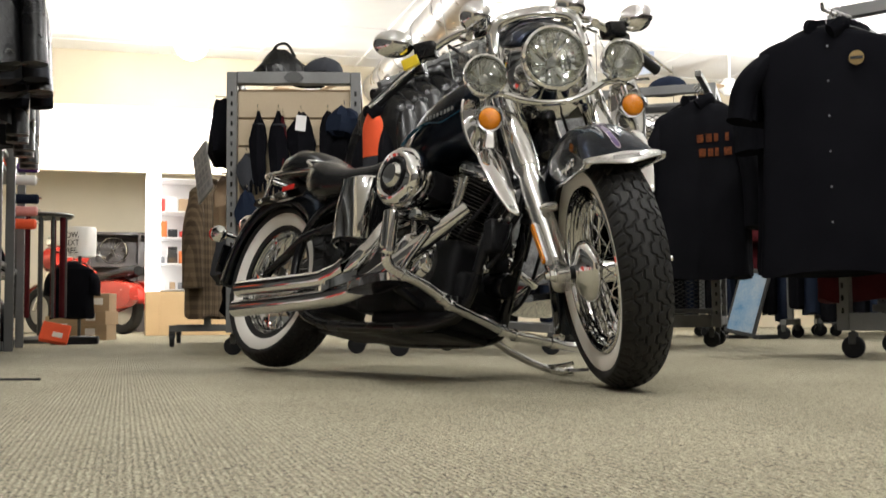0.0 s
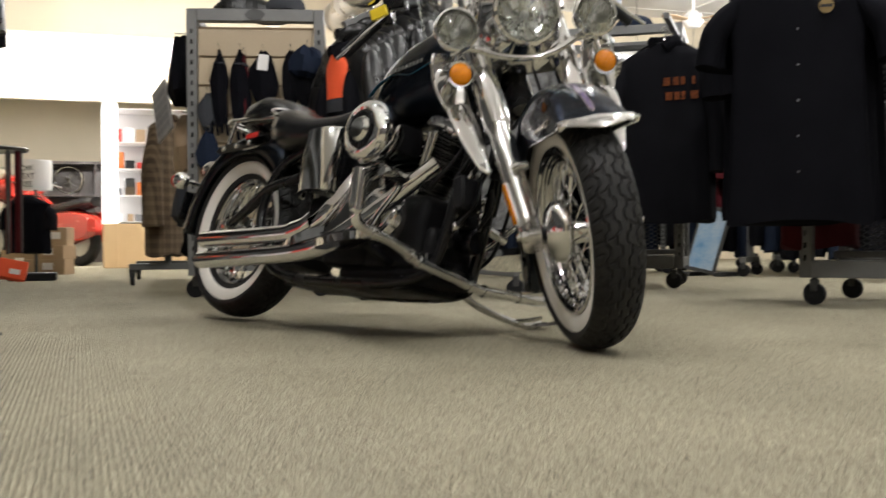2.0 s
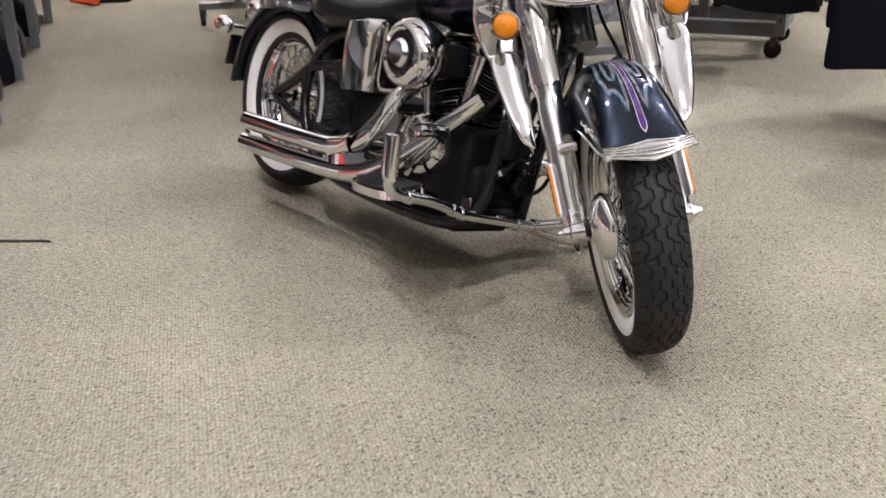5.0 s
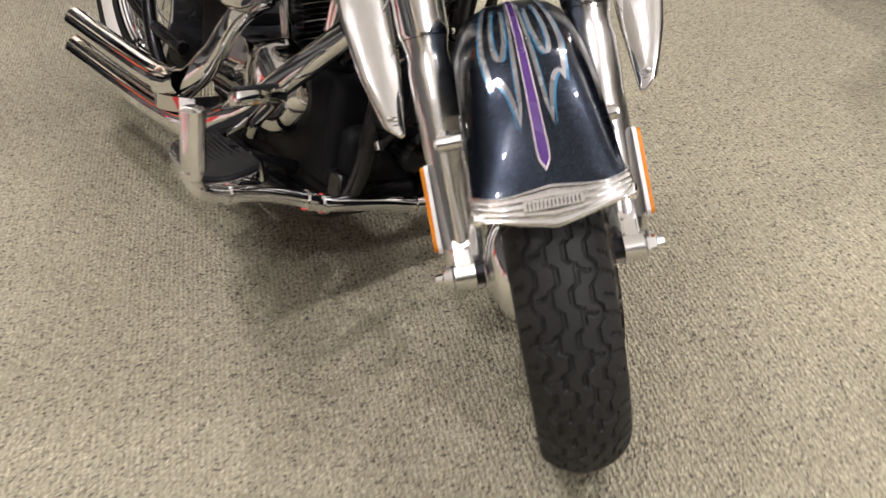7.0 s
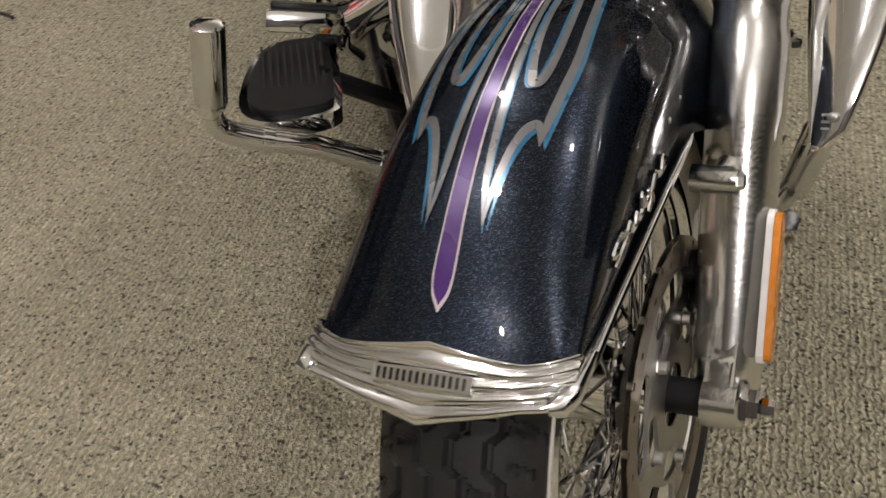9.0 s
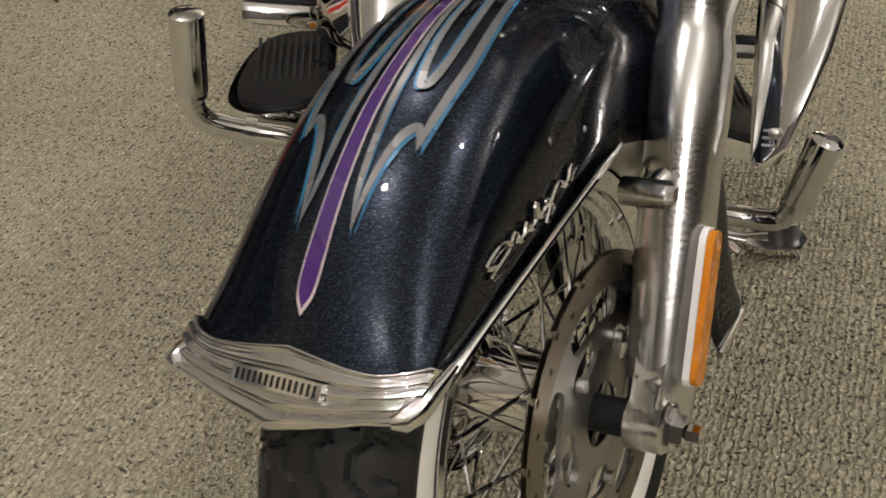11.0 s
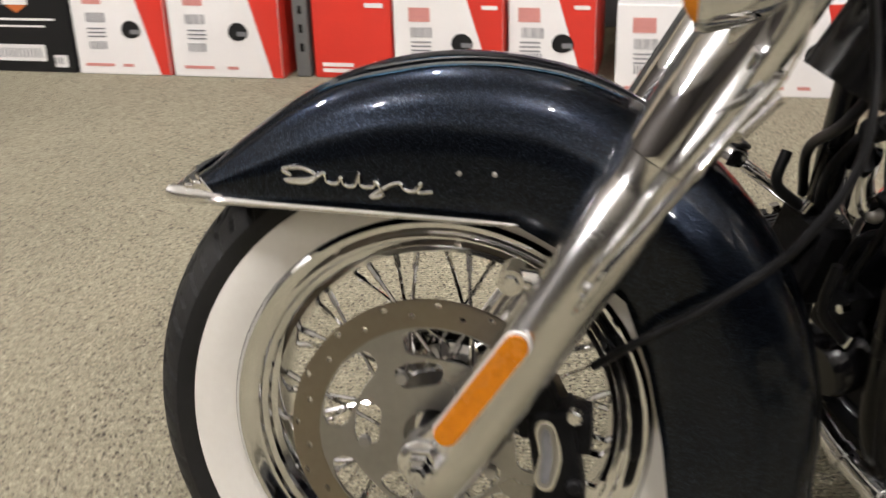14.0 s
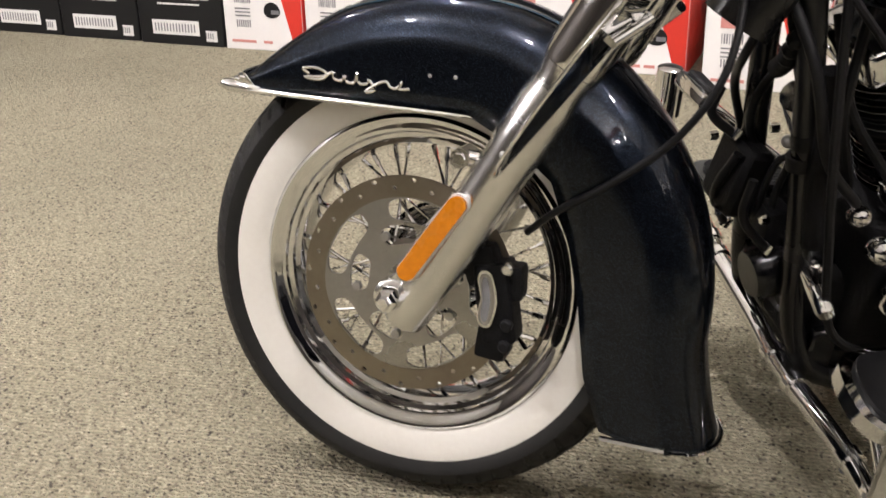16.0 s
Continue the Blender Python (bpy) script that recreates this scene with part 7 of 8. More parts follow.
for path, r in (([(1.14, -0.02, 0.555), (1.145, -0.045, 0.50), (1.135, -0.055, 0.45), (1.11, -0.05, 0.40)], 0.006), ([(1.20, 0.06, 0.70), (1.21, 0.02, 0.60), (1.17, -0.06, 0.52), (1.13, -0.09, 0.44)], 0.006),
                ([(1.19, -0.02, 0.72), (1.17, 0.10, 0.62), (1.13, 0.115, 0.50), (1.06, 0.10, 0.42)], 0.007), ([(1.16, 0.0, 0.66), (1.12, 0.03, 0.50), (1.11, 0.0, 0.36), (1.08, 0.04, 0.30)], 0.005),
                ([(1.10, 0.04, 0.46), (1.12, 0.0, 0.43), (1.12, -0.02, 0.33), (1.09, -0.05, 0.28)], 0.005)):
    body("hose", tube(smooth_line(path, 6), r, 10), PLASTIC, fr, "black rubber hose")
for p, r, mt in (((1.083, 0.085, 0.315), 0.013, CHROME), ((1.11, 0.0, 0.46), 0.010, CAST), ((1.09, -0.035, 0.335), 0.009, CHROME), ((1.05, 0.10, 0.40), 0.016, CHROME), ((1.02, 0.125, 0.36), 0.022, CHROME)):
    body("dome_bolt", ball(p, r, (1, 1, 0.9), 14), mt, engine)
body("shift_peg", tube([(1.095, 0.095, 0.318), (1.098, 0.10, 0.317), (1.104, 0.16, 0.302), (1.105, 0.166, 0.300)], [0.009, 0.0125, 0.0125, 0.010], 16), CHROME, engine, "chrome shift peg")
body("tappet_block", box(0.05, 0.04, 0.055, (0.99, 0.09, 0.42), (0, 20, 15), 0.012, None, 2), CHROME, engine, "polished tappet block")
body("front_motor_mount", box(0.05, 0.15, 0.06, (1.04, 0, 0.235), (0, -10, 0), 0.012, None, 2), BLACKMATT, engine)
body("mount_bracket", box(0.03, 0.18, 0.035, (1.052, 0, 0.175), None, 0.006), BLACK, fr)
for s in (1, -1):
    body("crank_sensor", tube([(1.06, s * 0.05, 0.25), (1.10, s * 0.055, 0.25)], 0.014, 12), PLASTIC, engine)
    body("lower_bracket", box(0.04, 0.02, 0.08, (1.045, s * 0.095, 0.175), None, 0.004), BLACK, fr)

# solenoid, coil and shrouds in front of the cylinders
body("relay_case", box(0.05, 0.05, 0.06, (1.10, -0.005, 0.33), (0, -5, 0), 0.010, None, 2), BLACKMATT, engine)
body("splash_shroud", box(0.015, 0.09, 0.16, (1.075, 0.0, 0.38), (0, -8, 0), 0.006), BLACK, fr, "black splash shroud")
for k, (p0, p1) in enumerate((((1.17, -0.09, 0.50), (1.15, -0.06, 0.44)), ((1.16, 0.02, 0.42), (1.12, 0.03, 0.31)), ((1.16, -0.03, 0.43), (1.13, -0.075, 0.29)))):
    body("hose", tube(smooth_line([p0, ((p0[0] + p1[0]) / 2 + 0.025, (p0[1] + p1[1]) / 2, (p0[2] + p1[2]) / 2), p1], 6), 0.0065, 10), PLASTIC, fr, "black rubber hose")
    body("hose_clip", tube([(p1[0] - 0.004, p1[1], p1[2] + 0.01), (p1[0] + 0.004, p1[1], p1[2] - 0.002)], 0.009, 12), CHROME, fr)
for p in ((1.165, -0.085, 0.43), (1.168, -0.03, 0.345), (1.15, 0.03, 0.50), (1.125, 0.02, 0.355)):
    body("hex_bolt", lathe([(0.0, 0.012), (0.006, 0.011), (0.0065, 0.0)], 6, "x", at=p), CHROME, engine)

# ---- wall shelving with helmet boxes ----
SH = Matrix.Translation((-0.953, 0.517, 0)) @ pose(0, 0, 0, 0, 0, 106.4) @ Matrix.Scale(1.28, 4)  # x along the boxes, y towards the wall
shelf = thing("gondola_shelf", SH, "grey steel wall shelving with boxed helmets along its foot", "shelving", within=WORLD)
for x in (-2.0, -0.7, 0.645, 1.98, 3.3):
    posts_with_slots(shelf, x, 0.05, 0.0, 2.1, 0.04)
    beam(shelf, (x, 0.07, 0.03), (x, 0.46, 0.03), 0.05, name="foot")
part("back_panel", box(5.3, 0.02, 2.0, (0.65, 0.49, 1.05)), GREYMETAL, shelf, smooth=False)
for z in (0.62, 1.15, 1.65):
    part("shelf_board", box(5.3, 0.40, 0.03, (0.65, 0.27, z), None, 0.004), GREYMETAL, shelf, smooth=False)


def helmet_box(x0, x1, y, h, style, seed=0):
    """A carton: x along the shelf, its face towards -y."""
    w = x1 - x0 - 0.006
    d = 0.34
    m = SH @ Matrix.Translation(((x0 + x1) / 2, y, 0))
    lab = {"white": "white helmet carton with a red corner", "red": "red helmet carton with white print", "black": "black carton with white labels and an orange badge"}[style]
    t = thing("helmet_carton", m, lab + ", on the carpet", "carton", "cartons along the shelf", within=WORLD)
    base = {"white": WHITE, "red": REDCARD, "black": BLACKCARD}[style]
    part("carton", box(w, d, h, (0, d / 2, h / 2), None, 0.0025), base, t, smooth=False)
    f = lambda u, v, su, sv, mt, nm, dy=0.0: part(nm, box(su, 0.0012, sv, (-w / 2 + u, -0.0006 - dy, v)), mt, t, smooth=False)
    rng = random.Random(seed)
    if style == "white":
        wedge = plate([(w / 2 - 0.095, h - 0.001), (w / 2 - 0.001, h - 0.001), (w / 2 - 0.001, 0.003), (w / 2 - 0.028, 0.003)], 0.0012, m=Matrix(((1, 0, 0, 0), (0, 0, -1, 0), (0, 1, 0, 0), (0, 0, 0, 1))))
        part("red_corner", wedge, REDCARD, t, smooth=False)
        part("red_side", box(0.0015, d - 0.004, h - 0.004, (w / 2 + 0.0005, d / 2, h / 2)), REDCARD, t, smooth=False)
        hx, hz = w * 0.62, h * 0.45
        part("helmet_print", plate([(hx - w / 2 + 0.026 * math.cos(a) * (1.15 if math.cos(a) > 0 else 1), hz + 0.028 * math.sin(a) * (1 if math.sin(a) > 0 else 0.72)) for a in [2 * math.pi * k / 20 for k in range(20)]], 0.0014, m=Matrix(((1, 0, 0, 0), (0, 0, -1, 0), (0, 1, 0, 0), (0, 0, 0, 1)))), BLACKCARD, t, smooth=False)
        part("visor_print", box(0.026, 0.001, 0.012, (hx - w / 2 + 0.013, -0.0022, hz - 0.002)), GREYINK, t, smooth=False)
        f(w * 0.24, h * 0.78, 0.055, 0.036, PINKINK, "print_block")
        for k in range(9):
            f(w * 0.16 + 0.0065 * k, h * 0.58, 0.0035 if k % 3 else 0.002, 0.026, GREYINK, "barcode_bar")
        for k in range(3):
            f(w * 0.25, h * 0.47 - 0.011 * k, 0.052, 0.004, GREYINK, "print_line")
        for k in range(7):
            f(w * 0.17 + 0.0075 * k, h * 0.30, 0.0035, 0.022, GREYINK, "barcode_bar")
        f(w * 0.24, h * 0.10, 0.085, 0.008, PINKINK, "print_line")
        f(w * 0.55, h * 0.10, 0.03, 0.008, PINKINK, "print_line")
        part("print_line", box(0.04, 0.001, 0.010, (w / 2 - 0.034, -0.0022, h * 0.87)), WHITE, t, smooth=False)
    elif style == "red":
        for k in range(2):
            f(w * 0.30, h * (0.16 - 0.07 * k), 0.085, 0.010, WHITE, "print_line")
        part("print_line", box(0.05, 0.001, 0.012, (w / 2 - 0.045, -0.0012, h * 0.86)), WHITE, t, smooth=False)
    else:
        out = [(0, 0.030), (0.03, 0.022), (0.026, -0.012), (0, -0.030), (-0.026, -0.012), (-0.03, 0.022)]
        part("orange_badge", plate([(x * 1.05, z + h * 0.72) for x, z in out], 0.0012, m=Matrix(((1, 0, 0, 0), (0, 0, -1, 0), (0, 1, 0, 0), (0, 0, 0, 1)))), ORANGEINK, t, smooth=False)
        part("badge_bar", box(0.075, 0.001, 0.014, (0, -0.0022, h * 0.72)), WHITE, t, smooth=False)
        f(w * 0.5, h * 0.545, w * 0.72, 0.006, WHITE, "print_line")
        f(w * 0.5, h * 0.475, w * 0.50, 0.005, WHITE, "print_line")
        f(w * 0.44, h * 0.20, w * 0.56, 0.046, WHITE, "paper_label")
        for k in range(14):
            f(w * 0.20 + k * w * 0.036, h * 0.20, 0.004, 0.026, GREYINK, "label_mark", 0.0013)
        f(w * 0.86, h * 0.12, 0.04, 0.034, WHITE, "paper_label")
        for k in range(4):
            f(w * 0.80 + 0.008 * k, h * 0.125, 0.003, 0.018, GREYINK, "label_mark", 0.0013)


for x0, x1, y, h, st in ((-1.26, -0.95, 0.03, 0.27, "black"), (-0.945, -0.64, 0.02, 0.27, "black"), (-0.635, -0.325, 0.012, 0.27, "black"), (-0.32, -0.005, 0.004, 0.27, "black"), (0.0, 0.278, 0.0, 0.27, "white"),
                         (0.283, 0.60, 0.0, 0.27, "white"), (0.675, 0.895, 0.03, 0.225, "red"), (0.90, 1.19, 0.012, 0.225, "white"), (1.195, 1.42, 0.03, 0.225, "white"), (1.47, 1.75, -0.065, 0.225, "white"), (1.76, 2.05, -0.03, 0.225, "white"),
                         (2.06, 2.34, 0.0, 0.25, "red"), (2.35, 2.63, 0.0, 0.25, "white")):
    helmet_box(x0, x1, y, h, st, int(x0 * 100))


def helmet(x, y, z, turn, material, label):
    t = thing("helmet", SH @ Matrix.Translation((x, y, z)) @ pose(0, 0, 0, 0, 0, turn), label, "helmet", "helmets on the cartons", within=WORLD)
    secs = []
    for zz, k in ((0.0, 0.80), (0.015, 0.9), (0.06, 1.0), (0.12, 1.0), (0.17, 0.88), (0.205, 0.62), (0.225, 0.3), (0.23, 0.05)):
        secs.append([(0.115 * k * math.cos(a), 0.14 * k * math.sin(a), zz) for a in [2 * math.pi * i / 32 for i in range(32)]])
    part("shell", loft(secs), material, t)
    part("visor", loft([[(0.118 * k * math.cos(a), 0.143 * k * math.sin(a), zz) for a in [math.pi * 1.1 + math.pi * 0.8 * i / 14 for i in range(15)]] for zz, k in ((0.05, 0.985), (0.08, 1.01), (0.12, 1.01), (0.15, 0.95))], loop=False), BLACK, t, "dark glossy visor")
    part("chin_vent", box(0.09, 0.012, 0.022, (0, -0.125, 0.022), (12, 0, 0), 0.003), GREYMETAL, t)
    part("lower_trim", tube([(0.096 * math.cos(a), 0.117 * math.sin(a), 0.006) for a in [2 * math.pi * i / 24 for i in range(25)]], 0.007, 8), CHROME if material is BLACK else GREYMETAL, t)


helmet(0.785, 0.16, 0.225, 5, BLACK, "glossy black helmet with a chrome edge on a red carton")
helmet(1.04, 0.15, 0.225, -8, BLACKMATT, "matt black full-face helmet on a white carton")
helmet(1.31, 0.16, 0.225, 10, BLACKMATT, "matt black helmet with vents on a white carton")

# ---- left-hand rack far down the aisle ----
LR = Matrix.Translation(grid(0.34, 3.9)) @ pose(0, 0, 0, 0, 0, YAW + 90 + 1)  # x along the aisle, y towards the wall
lrack = thing("wall_rack", LR, "grey steel wall rack of posts and rails with riding gear", "clothes rack")
for x in (0.0, 0.9, 1.8, 2.7, 3.6):
    posts_with_slots(lrack, x, 0.0, 0.0, 2.3, 0.05)
    beam(lrack, (x, 0.03, 0.03), (x, 0.5, 0.03), 0.05, name="foot")
    beam(lrack, (x, 0.5, 0.0), (x, 0.5, 2.3), 0.05, name="upright")
for z in (0.5, 1.15, 1.72, 2.27):
    beam(lrack, (0.02, 0.03, z), (3.58, 0.03, z), 0.03)
part("shelf_board", box(3.6, 0.45, 0.025, (1.8, 0.27, 0.46)), GREYMETAL, lrack, smooth=False)
part("shelf_board", box(3.6, 0.45, 0.025, (1.8, 0.27, 1.10)), GREYMETAL, lrack, smooth=False)
for k in range(6):
    garment("riding_jacket", ("charcoal textile riding jacket hanging high" if k % 2 else "black hide riding jacket hanging high"), LR @ Matrix.Translation((0.16 + 0.14 * k, 0.04, 1.86 - 0.02 * (k % 2))) @ pose(0, 0, 0, 0, 0, 90 + 6 * (k % 3)), (HIDE, GREYCLOTH, DENIM2)[k % 3], 0.50, 0.74, 0.16, 0.60, "jacket", "jackets on the wall rack", True, 200 + k, sleeve_out=0.05)
for k in range(6):
    garment("riding_trousers", "black riding trousers folded over a hanger", LR @ Matrix.Translation((0.95 + 0.22 * k, 0.05, 1.62)) @ pose(0, 0, 0, 0, 0, 92), HIDE, 0.40 - 0.03 * (k % 2), 0.58 - 0.05 * (k % 3), 0.14, 0.5, "trousers", "jackets on the wall rack", False, 220 + k, sleeve_out=0.0)
rng = random.Random(9)
for k in range(26):
    x, z = 0.3 + 0.25 * (k % 13), 0.475 if k < 13 else 1.115
    t = soft_pile("glove_pack", ("orange pack on the wall rack", "black glove pack on the wall rack", "grey pack on the wall rack", "pink pack on the wall rack")[k % 4], "pack", LR @ Matrix.Translation((x, 0.14 + 0.05 * rng.random(), z)), 0.16, 0.2, 0.14 + 0.12 * rng.random(), (ORANGE, DENIM, GREYCLOTH, DENIM2, PINKINK, DENIM)[k % 6], 0.02, 300 + k)
op = thing("orange_packet", stand_at(-3.30, 7.50, 0, 25), "bright orange flat packet leaning on the carpet", "packet")
part("packet", box(0.20, 0.05, 0.15, (0, 0, 0.085), (-28, 12, 0), 0.006), ORANGE, op)
part("paper_label", box(0.07, 0.002, 0.04, (0.02, -0.045, 0.075), (-28, 12, 0)), WHITE, op, smooth=False)
for k in range(9):
    soft_pile("gear_bag", "black gear bag lying under the wall rack", "bag", LR @ Matrix.Translation((0.2 + 0.38 * k, 0.16, 0)), 0.34, 0.28, 0.24 + 0.06 * (k % 3), (HIDE, DENIM2, HIDE)[k % 3], 0.02, 360 + k)
# rolled goods on pegs over the aisle
for k in range(5):
    mt = (ORANGE, PINKINK, NAVY, WHITE, VIOLET, GREYCLOTH, ORANGE, DENIM)[k]
    roll = thing("rolled_shirt", LR @ Matrix.Translation((3.3 + 0.13 * (k % 3), 0.05, 0.80 + 0.095 * k)), ("orange", "pink", "navy", "white", "violet", "grey", "orange", "black")[k] + " rolled shirt on a rack peg", "shirt", "rolled shirts")
    part("roll", lathe([(0.0, -0.16), (0.024, -0.162), (0.034, -0.15), (0.032, -0.1), (0.034, 0.0), (0.0, 0.0)], 16, "y"), mt, roll)
    part("peg", tube([(0, 0.0, 0), (0, -0.18, 0.008)], 0.006, 8), CHROME, roll)
bb = thing("black_tray", stand_at(-3.28, 7.75, 0, 25), "low black plastic tray on the carpet", "tray")
part("tray", box(0.34, 0.26, 0.06, (0, 0, 0.03), None, 0.01), PLASTIC, bb)

# spinner rack with red rods, and cartons
sp = thing("spinner_rack", stand_at(-3.80, 8.13, 0, 0), "dark round spinner rack with red hanging goods", "spinner rack")
part("post", tube([(0, 0, 0.06), (0, 0, 1.02)], 0.02, 12), DARKMETAL, sp)
part("base", lathe([(0.0, 0.06), (0.2, 0.05), (0.25, 0.03), (0.25, 0.0)], 28, "z"), DARKMETAL, sp)
part("top_disc", lathe([(0.0, 1.03), (0.24, 1.03), (0.255, 1.02), (0.24, 1.0), (0.0, 1.0)], 32, "z"), DARKMETAL, sp)
for k in range(12):
    a = 2 * math.pi * k / 12
    part("hanging_rod", tube([(0.19 * math.cos(a), 0.19 * math.sin(a), 1.0), (0.19 * math.cos(a), 0.19 * math.sin(a), 0.2)], 0.022 if k % 3 == 0 else 0.012, 10), MAROON if k % 3 == 0 else DARKMETAL, sp)
for x, y, z, w, h, tn in ((-3.98, 9.30, 0.0, 0.36, 0.14, 10), (-3.97, 9.32, 0.14, 0.34, 0.12, 4), (-3.95, 9.36, 0.26, 0.26, 0.16, 14), (-4.30, 9.45, 0.0, 0.3, 0.22, 0)):
    c = thing("brown_carton", stand_at(x, y, z, tn), "brown cardboard carton stacked on the carpet", "carton", "stacked cartons")
    part("carton", box(w, 0.28, h, (0, 0, h / 2), None, 0.003), CARTON, c, smooth=False)
    part("tape", box(w * 0.98, 0.05, 0.001, (0, 0, h + 0.0005)), SLAT, c, smooth=False)
    part("paper_label", box(0.09, 0.001, 0.06, (0.03, -0.1406, h * 0.55)), WHITE, c, smooth=False)
sb = thing("sale_sign", stand_at(-3.95, 9.02, 0.62, -12), "white sale sign with bold black capitals on a stand", "sign")
part("sign_panel", lathe([(0.135, 0.12), (0.14, 0.36), (0.132, 0.38), (0.128, 0.36), (0.128, 0.12)], 32, "z"), WHITE, sb)
part("sign_post", tube([(0, 0, -0.62), (0, 0, 0.25)], 0.015, 10), DARKMETAL, sb)
part("sign_base", lathe([(0.0, -0.60), (0.16, -0.61), (0.17, -0.62)], 24, "z"), DARKMETAL, sb)
for k, word in enumerate(("BOW.", "NEXT", "FREE.")):
    cu = bpy.data.curves.new("sign_text", "FONT")
    cu.body, cu.size, cu.extrude, cu.align_x = word, 0.07, 0.001, "CENTER"
    cu.materials.append(BLACKCARD)
    tx = new("sign_text", cu)
    tx.parent = sb
    tx.matrix_local = pose(0.02, -0.143, 0.28 - 0.068 * k, 90, 0, 0)
garment("black_cloak", "black garment draped on a stand", stand_at(-3.85, 8.72, 0.72, 20), DENIM, 0.36, 0.52, 0.2, 0.2, "jacket", "", False, 250, sleeve_out=0.0)

# emission added to the case's end panel so that it burns out white
GLOWCASE = glow("glowing_white_panel", (1.0, 0.98, 0.96), 2.2)
# white display case and shelves of small goods at the back
case_ = thing("display_case", stand_at(-4.55, 11.75, 0, YAW), "white display case with a glowing end panel and shelves of small goods", "display case")
part("side_panel", box(0.16, 0.55, 1.36, (0, 0.2, 1.18), None, 0.004), GLOWCASE, case_, "white end panel with added glow", smooth=False)
part("side_base", box(0.16, 0.55, 0.5, (0, 0.2, 0.25), None, 0.004), TANWOOD, case_, smooth=False)
part("side_panel", box(0.05, 0.55, 1.84, (1.5, 0.2, 0.92), None, 0.004), WHITE, case_, smooth=False)
part("back_panel", box(1.45, 0.03, 1.84, (0.75, 0.46, 0.92)), WHITE, case_, smooth=False)
part("base_cabinet", box(1.45, 0.5, 0.5, (0.75, 0.19, 0.25), None, 0.004), TANWOOD, case_, smooth=False)
for z in (0.52, 0.82, 1.12, 1.42, 1.80):
    part("glass_shelf", box(1.45, 0.48, 0.012, (0.75, 0.2, z)), WHITE, case_, smooth=False)
rng = random.Random(4)
for k in range(44):
    z = (0.526, 0.826, 1.126, 1.426)[k % 4]
    w, h = 0.05 + 0.07 * rng.random(), 0.07 + 0.16 * rng.random()
    t = thing("boxed_part", stand_at(-4.55, 11.75, 0, YAW) @ Matrix.Translation((0.1 + 0.12 * (k // 4), 0.1 + 0.1 * rng.random(), z)), "small boxed part on a case shelf", "small box", "small goods in the case")
    part("carton", box(w, 0.08, h, (0, 0, h / 2), None, 0.003), (WHITE, GREYINK, ORANGEINK, REDCARD, CARTON, CHROME, BLACKCARD)[k % 7], t)

# back-bay wall shelving
bw = thing("back_shelving", Matrix.Translation(grid(-0.6, 16.6)) @ pose(0, 0, 0, 0, 0, YAW), "dark wooden back shelving with wheels and frames", "shelving")
DARKWOOD = mat("dark_wood", (0.07, 0.05, 0.038), 0.5, 0, second=(0.045, 0.03, 0.022), scale=4)
part("back_panel", box(1.5, 0.05, 1.5, (1.8, 0.5, 0.75)), DARKWOOD, bw, smooth=False)
for x in (1.07, 1.8, 2.53):
    part("divider", box(0.04, 0.5, 1.5, (x, 0.24, 0.75)), DARKWOOD, bw, smooth=False)
for z in (0.5, 1.0, 1.48):
    part("shelf_board", box(1.42, 0.46, 0.04, (1.8, 0.24, z)), DARKWOOD, bw, smooth=False)
for x in (1.42, 2.18):
    w = thing("spoked_wheel_exhibit", Matrix.Translation(grid(-0.6, 16.6)) @ pose(0, 0, 0, 0, 0, YAW) @ Matrix.Translation((x, 0.2, 1.02)), "chrome spoked display wheel on the back shelving", "wheel", "display wheels")
    part("wheel_rim", tube([(0.2 * math.cos(a), 0, 0.215 + 0.2 * math.sin(a)) for a in [2 * math.pi * i / 30 for i in range(31)]], 0.014, 8), CHROME, w)
    for k in range(8):
        a = math.pi * k / 8
        part("wheel_spoke", tube([(0.19 * math.cos(a), 0, 0.215 + 0.19 * math.sin(a)), (-0.19 * math.cos(a), 0, 0.215 - 0.19 * math.sin(a))], 0.004, 6), CHROME, w)

# red touring motorcycle by the back bay
TB = stand_at(-5.50, 12.95, 0, -22)
tour = thing("touring_motorcycle", TB, "red touring motorcycle with hard saddlebags parked at the back", "motorcycle")
for x, nm in ((0, "rear_wheel"), (-1.62, "front_wheel")):
    wh = part(nm, lathe([(0.20, 0.05), (0.24, 0.06), (0.29, 0.055), (0.315, 0.03), (0.32, 0.0), (0.315, -0.03), (0.29, -0.055), (0.24, -0.06), (0.20, -0.05)], 40, "y", at=(x, 0, 0.32)), RUBBER, tour)
    part("wheel_disc", lathe([(0.0, 0.03), (0.2, 0.035), (0.205, 0), (0.2, -0.035), (0.0, -0.03)], 30, "y", at=(x, 0, 0.32)), CAST, wh)
secs = []
for deg in range(10, 200, 12):
    secs.append([((r) * math.cos(radians(deg)), y, 0.32 + r * math.sin(radians(deg))) for r, y in ((0.30, 0.1), (0.36, 0.09), (0.375, 0), (0.36, -0.09), (0.30, -0.1))])
thicken(part("rear_fender", loft(secs, loop=False), REDPAINT, tour), 0.004)
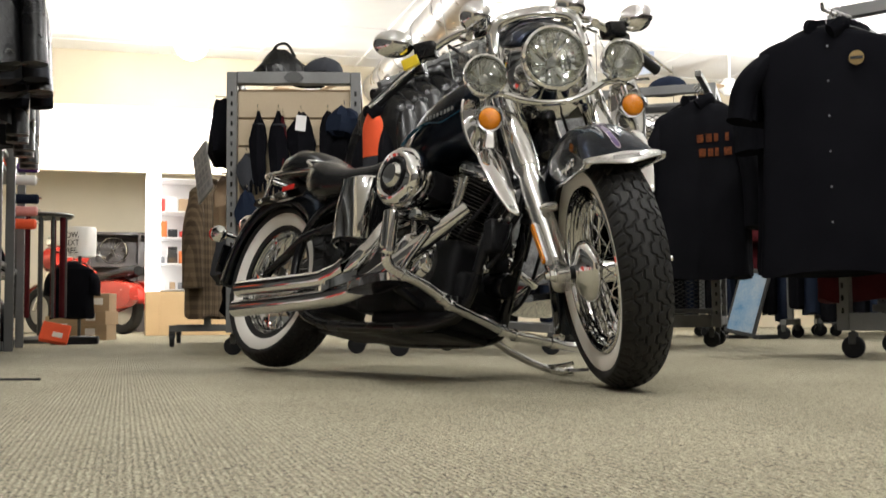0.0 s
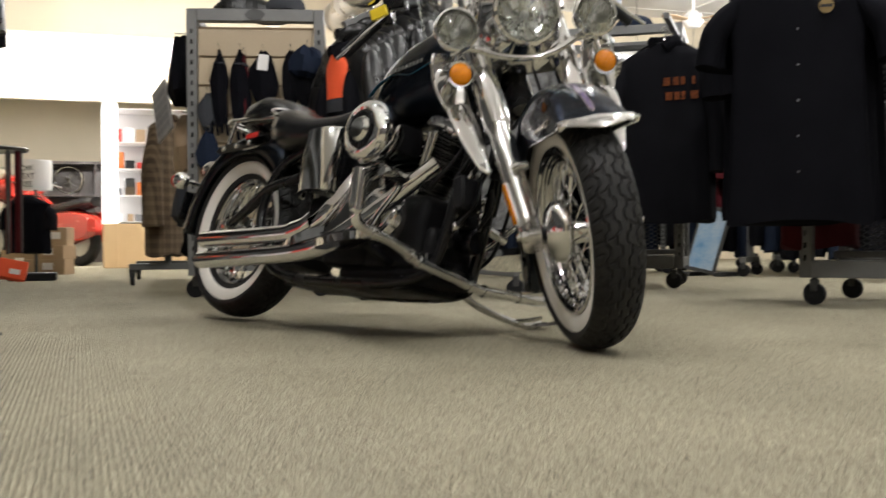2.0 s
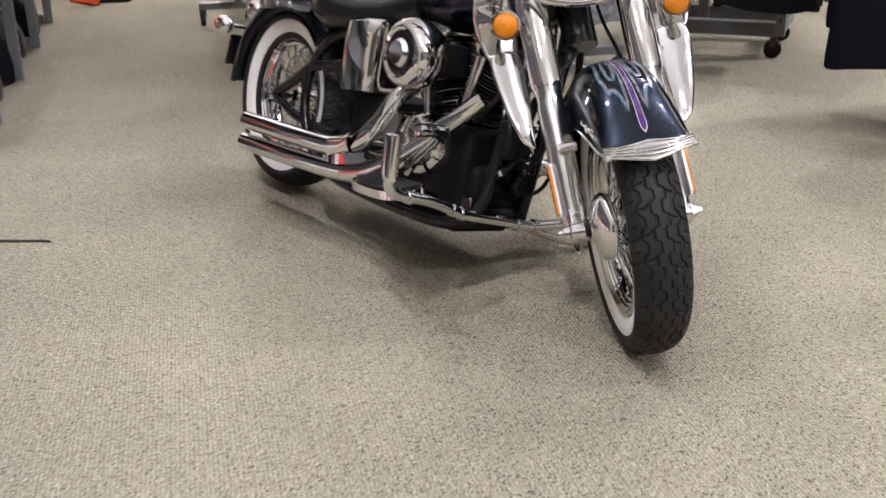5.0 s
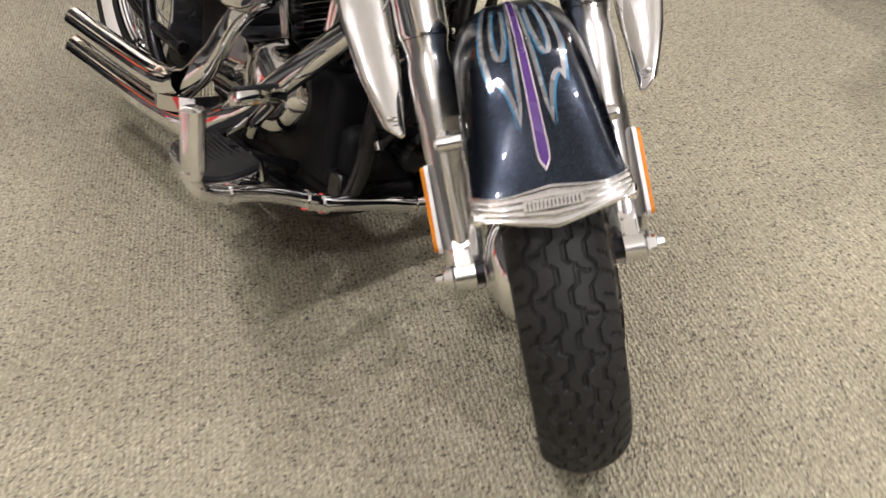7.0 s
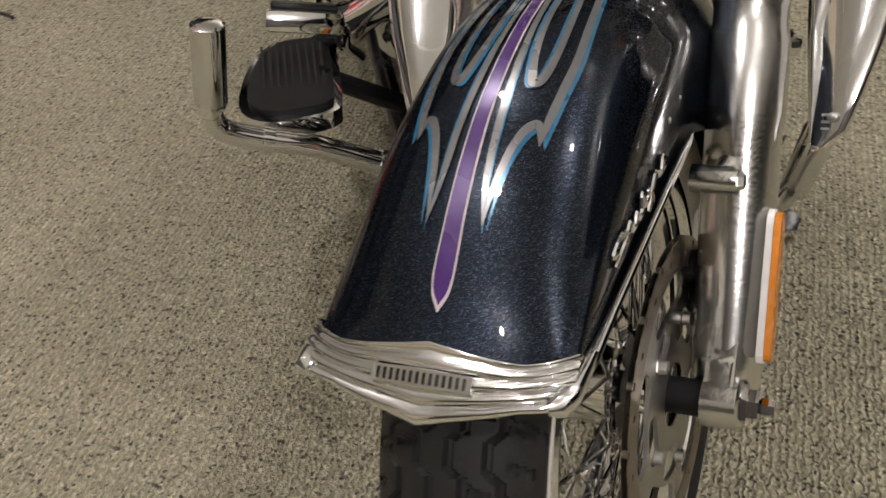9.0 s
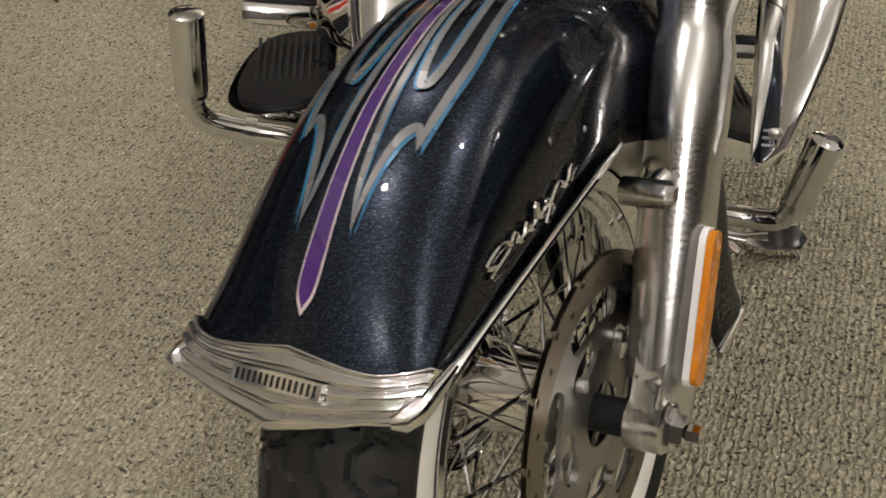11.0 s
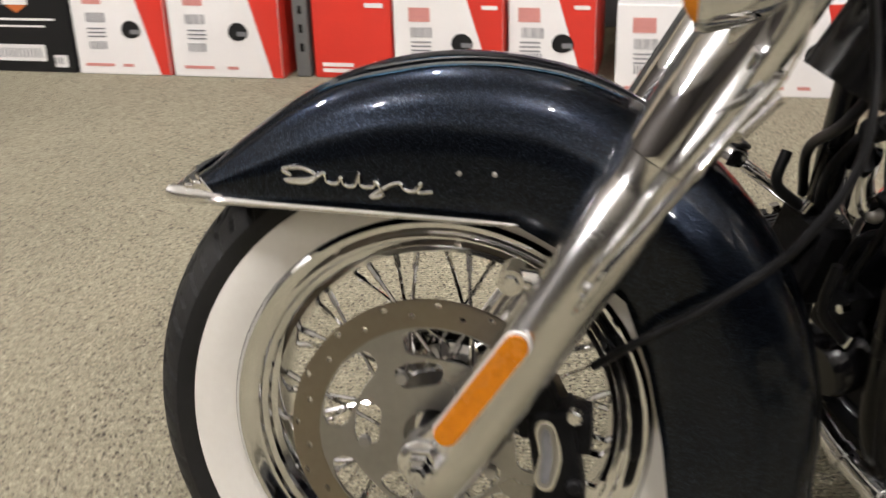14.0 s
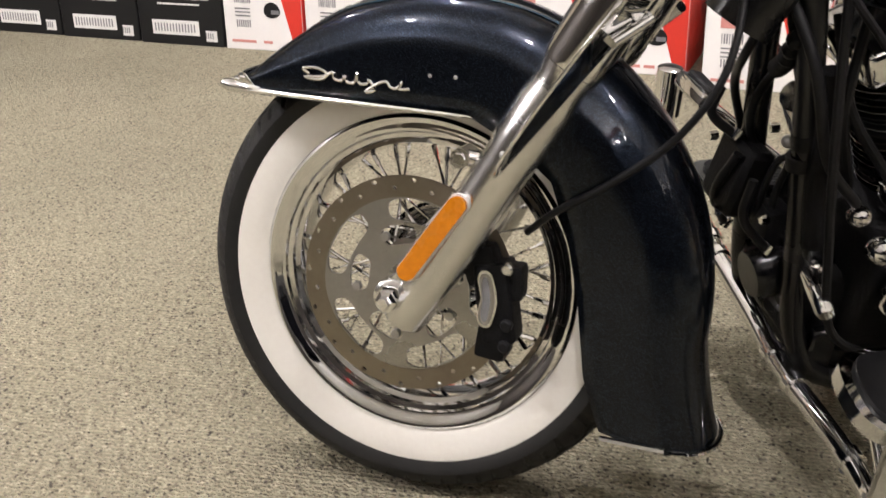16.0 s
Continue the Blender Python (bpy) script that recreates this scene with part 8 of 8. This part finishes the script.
for s in (1, -1):
    part("saddlebag", loft([[(x, s * (0.16 + 0.13 * q) , z0 + (z1 - z0) * v) for q, v in ((0, 0.05), (0.5, 0), (1, 0.08), (1.05, 0.6), (0.9, 0.95), (0.4, 1), (0, 0.95))] for x, z0, z1 in ((0.42, 0.42, 0.58), (0.36, 0.34, 0.64), (0.1, 0.26, 0.68), (-0.15, 0.28, 0.68), (-0.22, 0.36, 0.64))]), REDPAINT, tour, "red hard saddlebag")
    part("grip_bar", tube(smooth_line([(-1.05, s * 0.05, 1.0), (-1.0, s * 0.25, 1.08), (-0.85, s * 0.42, 1.02)], 5), 0.014, 10), CHROME, tour)
    part("mirror", ball_at((-1.02, s * 0.36, 1.2), 0.06), CHROME, tour)
    part("fork", tube([(-1.62, s * 0.12, 0.32), (-1.25, s * 0.12, 0.95)], 0.03, 12), CHROME, tour)
part("tour_seat", loft([[(x, w * math.cos(a), z + h * math.sin(a)) for a in [2 * math.pi * k / 20 for k in range(20)]] for x, w, z, h in ((0.25, 0.08, 0.80, 0.06), (0.15, 0.15, 0.79, 0.08), (-0.1, 0.16, 0.75, 0.08), (-0.4, 0.15, 0.72, 0.07), (-0.6, 0.08, 0.74, 0.05))]), LEATHER, tour)
part("tour_tank", loft([[(x, w * math.cos(a), z + h * math.sin(a)) for a in [2 * math.pi * k / 20 for k in range(20)]] for x, w, z, h in ((-0.55, 0.04, 0.76, 0.05), (-0.75, 0.14, 0.80, 0.12), (-1.0, 0.16, 0.85, 0.13), (-1.15, 0.08, 0.86, 0.08))]), REDPAINT, tour)
part("fairing", loft([[(x, w * math.cos(a), z + h * math.sin(a)) for a in [2 * math.pi * k / 24 for k in range(24)]] for x, w, z, h in ((-1.05, 0.30, 1.02, 0.16), (-1.2, 0.34, 1.0, 0.2), (-1.36, 0.22, 0.96, 0.17), (-1.42, 0.08, 0.95, 0.08))]), REDPAINT, tour)
part("engine_block", box(0.6, 0.36, 0.42, (-0.75, 0, 0.40), None, 0.06, None, 2), CAST, tour)
part("frame_rail", tube(smooth_line([(-1.2, 0, 0.85), (-1.1, 0, 0.2), (-0.4, 0, 0.16), (0, 0, 0.32)], 5), 0.03, 10), BLACK, tour)
part("front_fender", loft([[(-1.62 + r * math.cos(radians(deg)), y, 0.32 + r * math.sin(radians(deg))) for r, y in ((0.33, 0.08), (0.36, 0.05), (0.365, 0), (0.36, -0.05), (0.33, -0.08))] for deg in range(20, 200, 12)], loop=False), REDPAINT, tour)

# loose ply strip end on the carpet, left of the motorcycle
seam = thing("carpet_seam", stand_at(-0.90, 3.215, 0, 10), "frayed dark carpet seam end lying on the floor", "carpet seam")
part("thread", tube(smooth_line([(-0.22, 0.012, 0.003), (-0.1, 0.0, 0.004), (0.0, 0.004, 0.003), (0.03, 0.0, 0.003)], 5), 0.004, 6), DARKMETAL, seam)
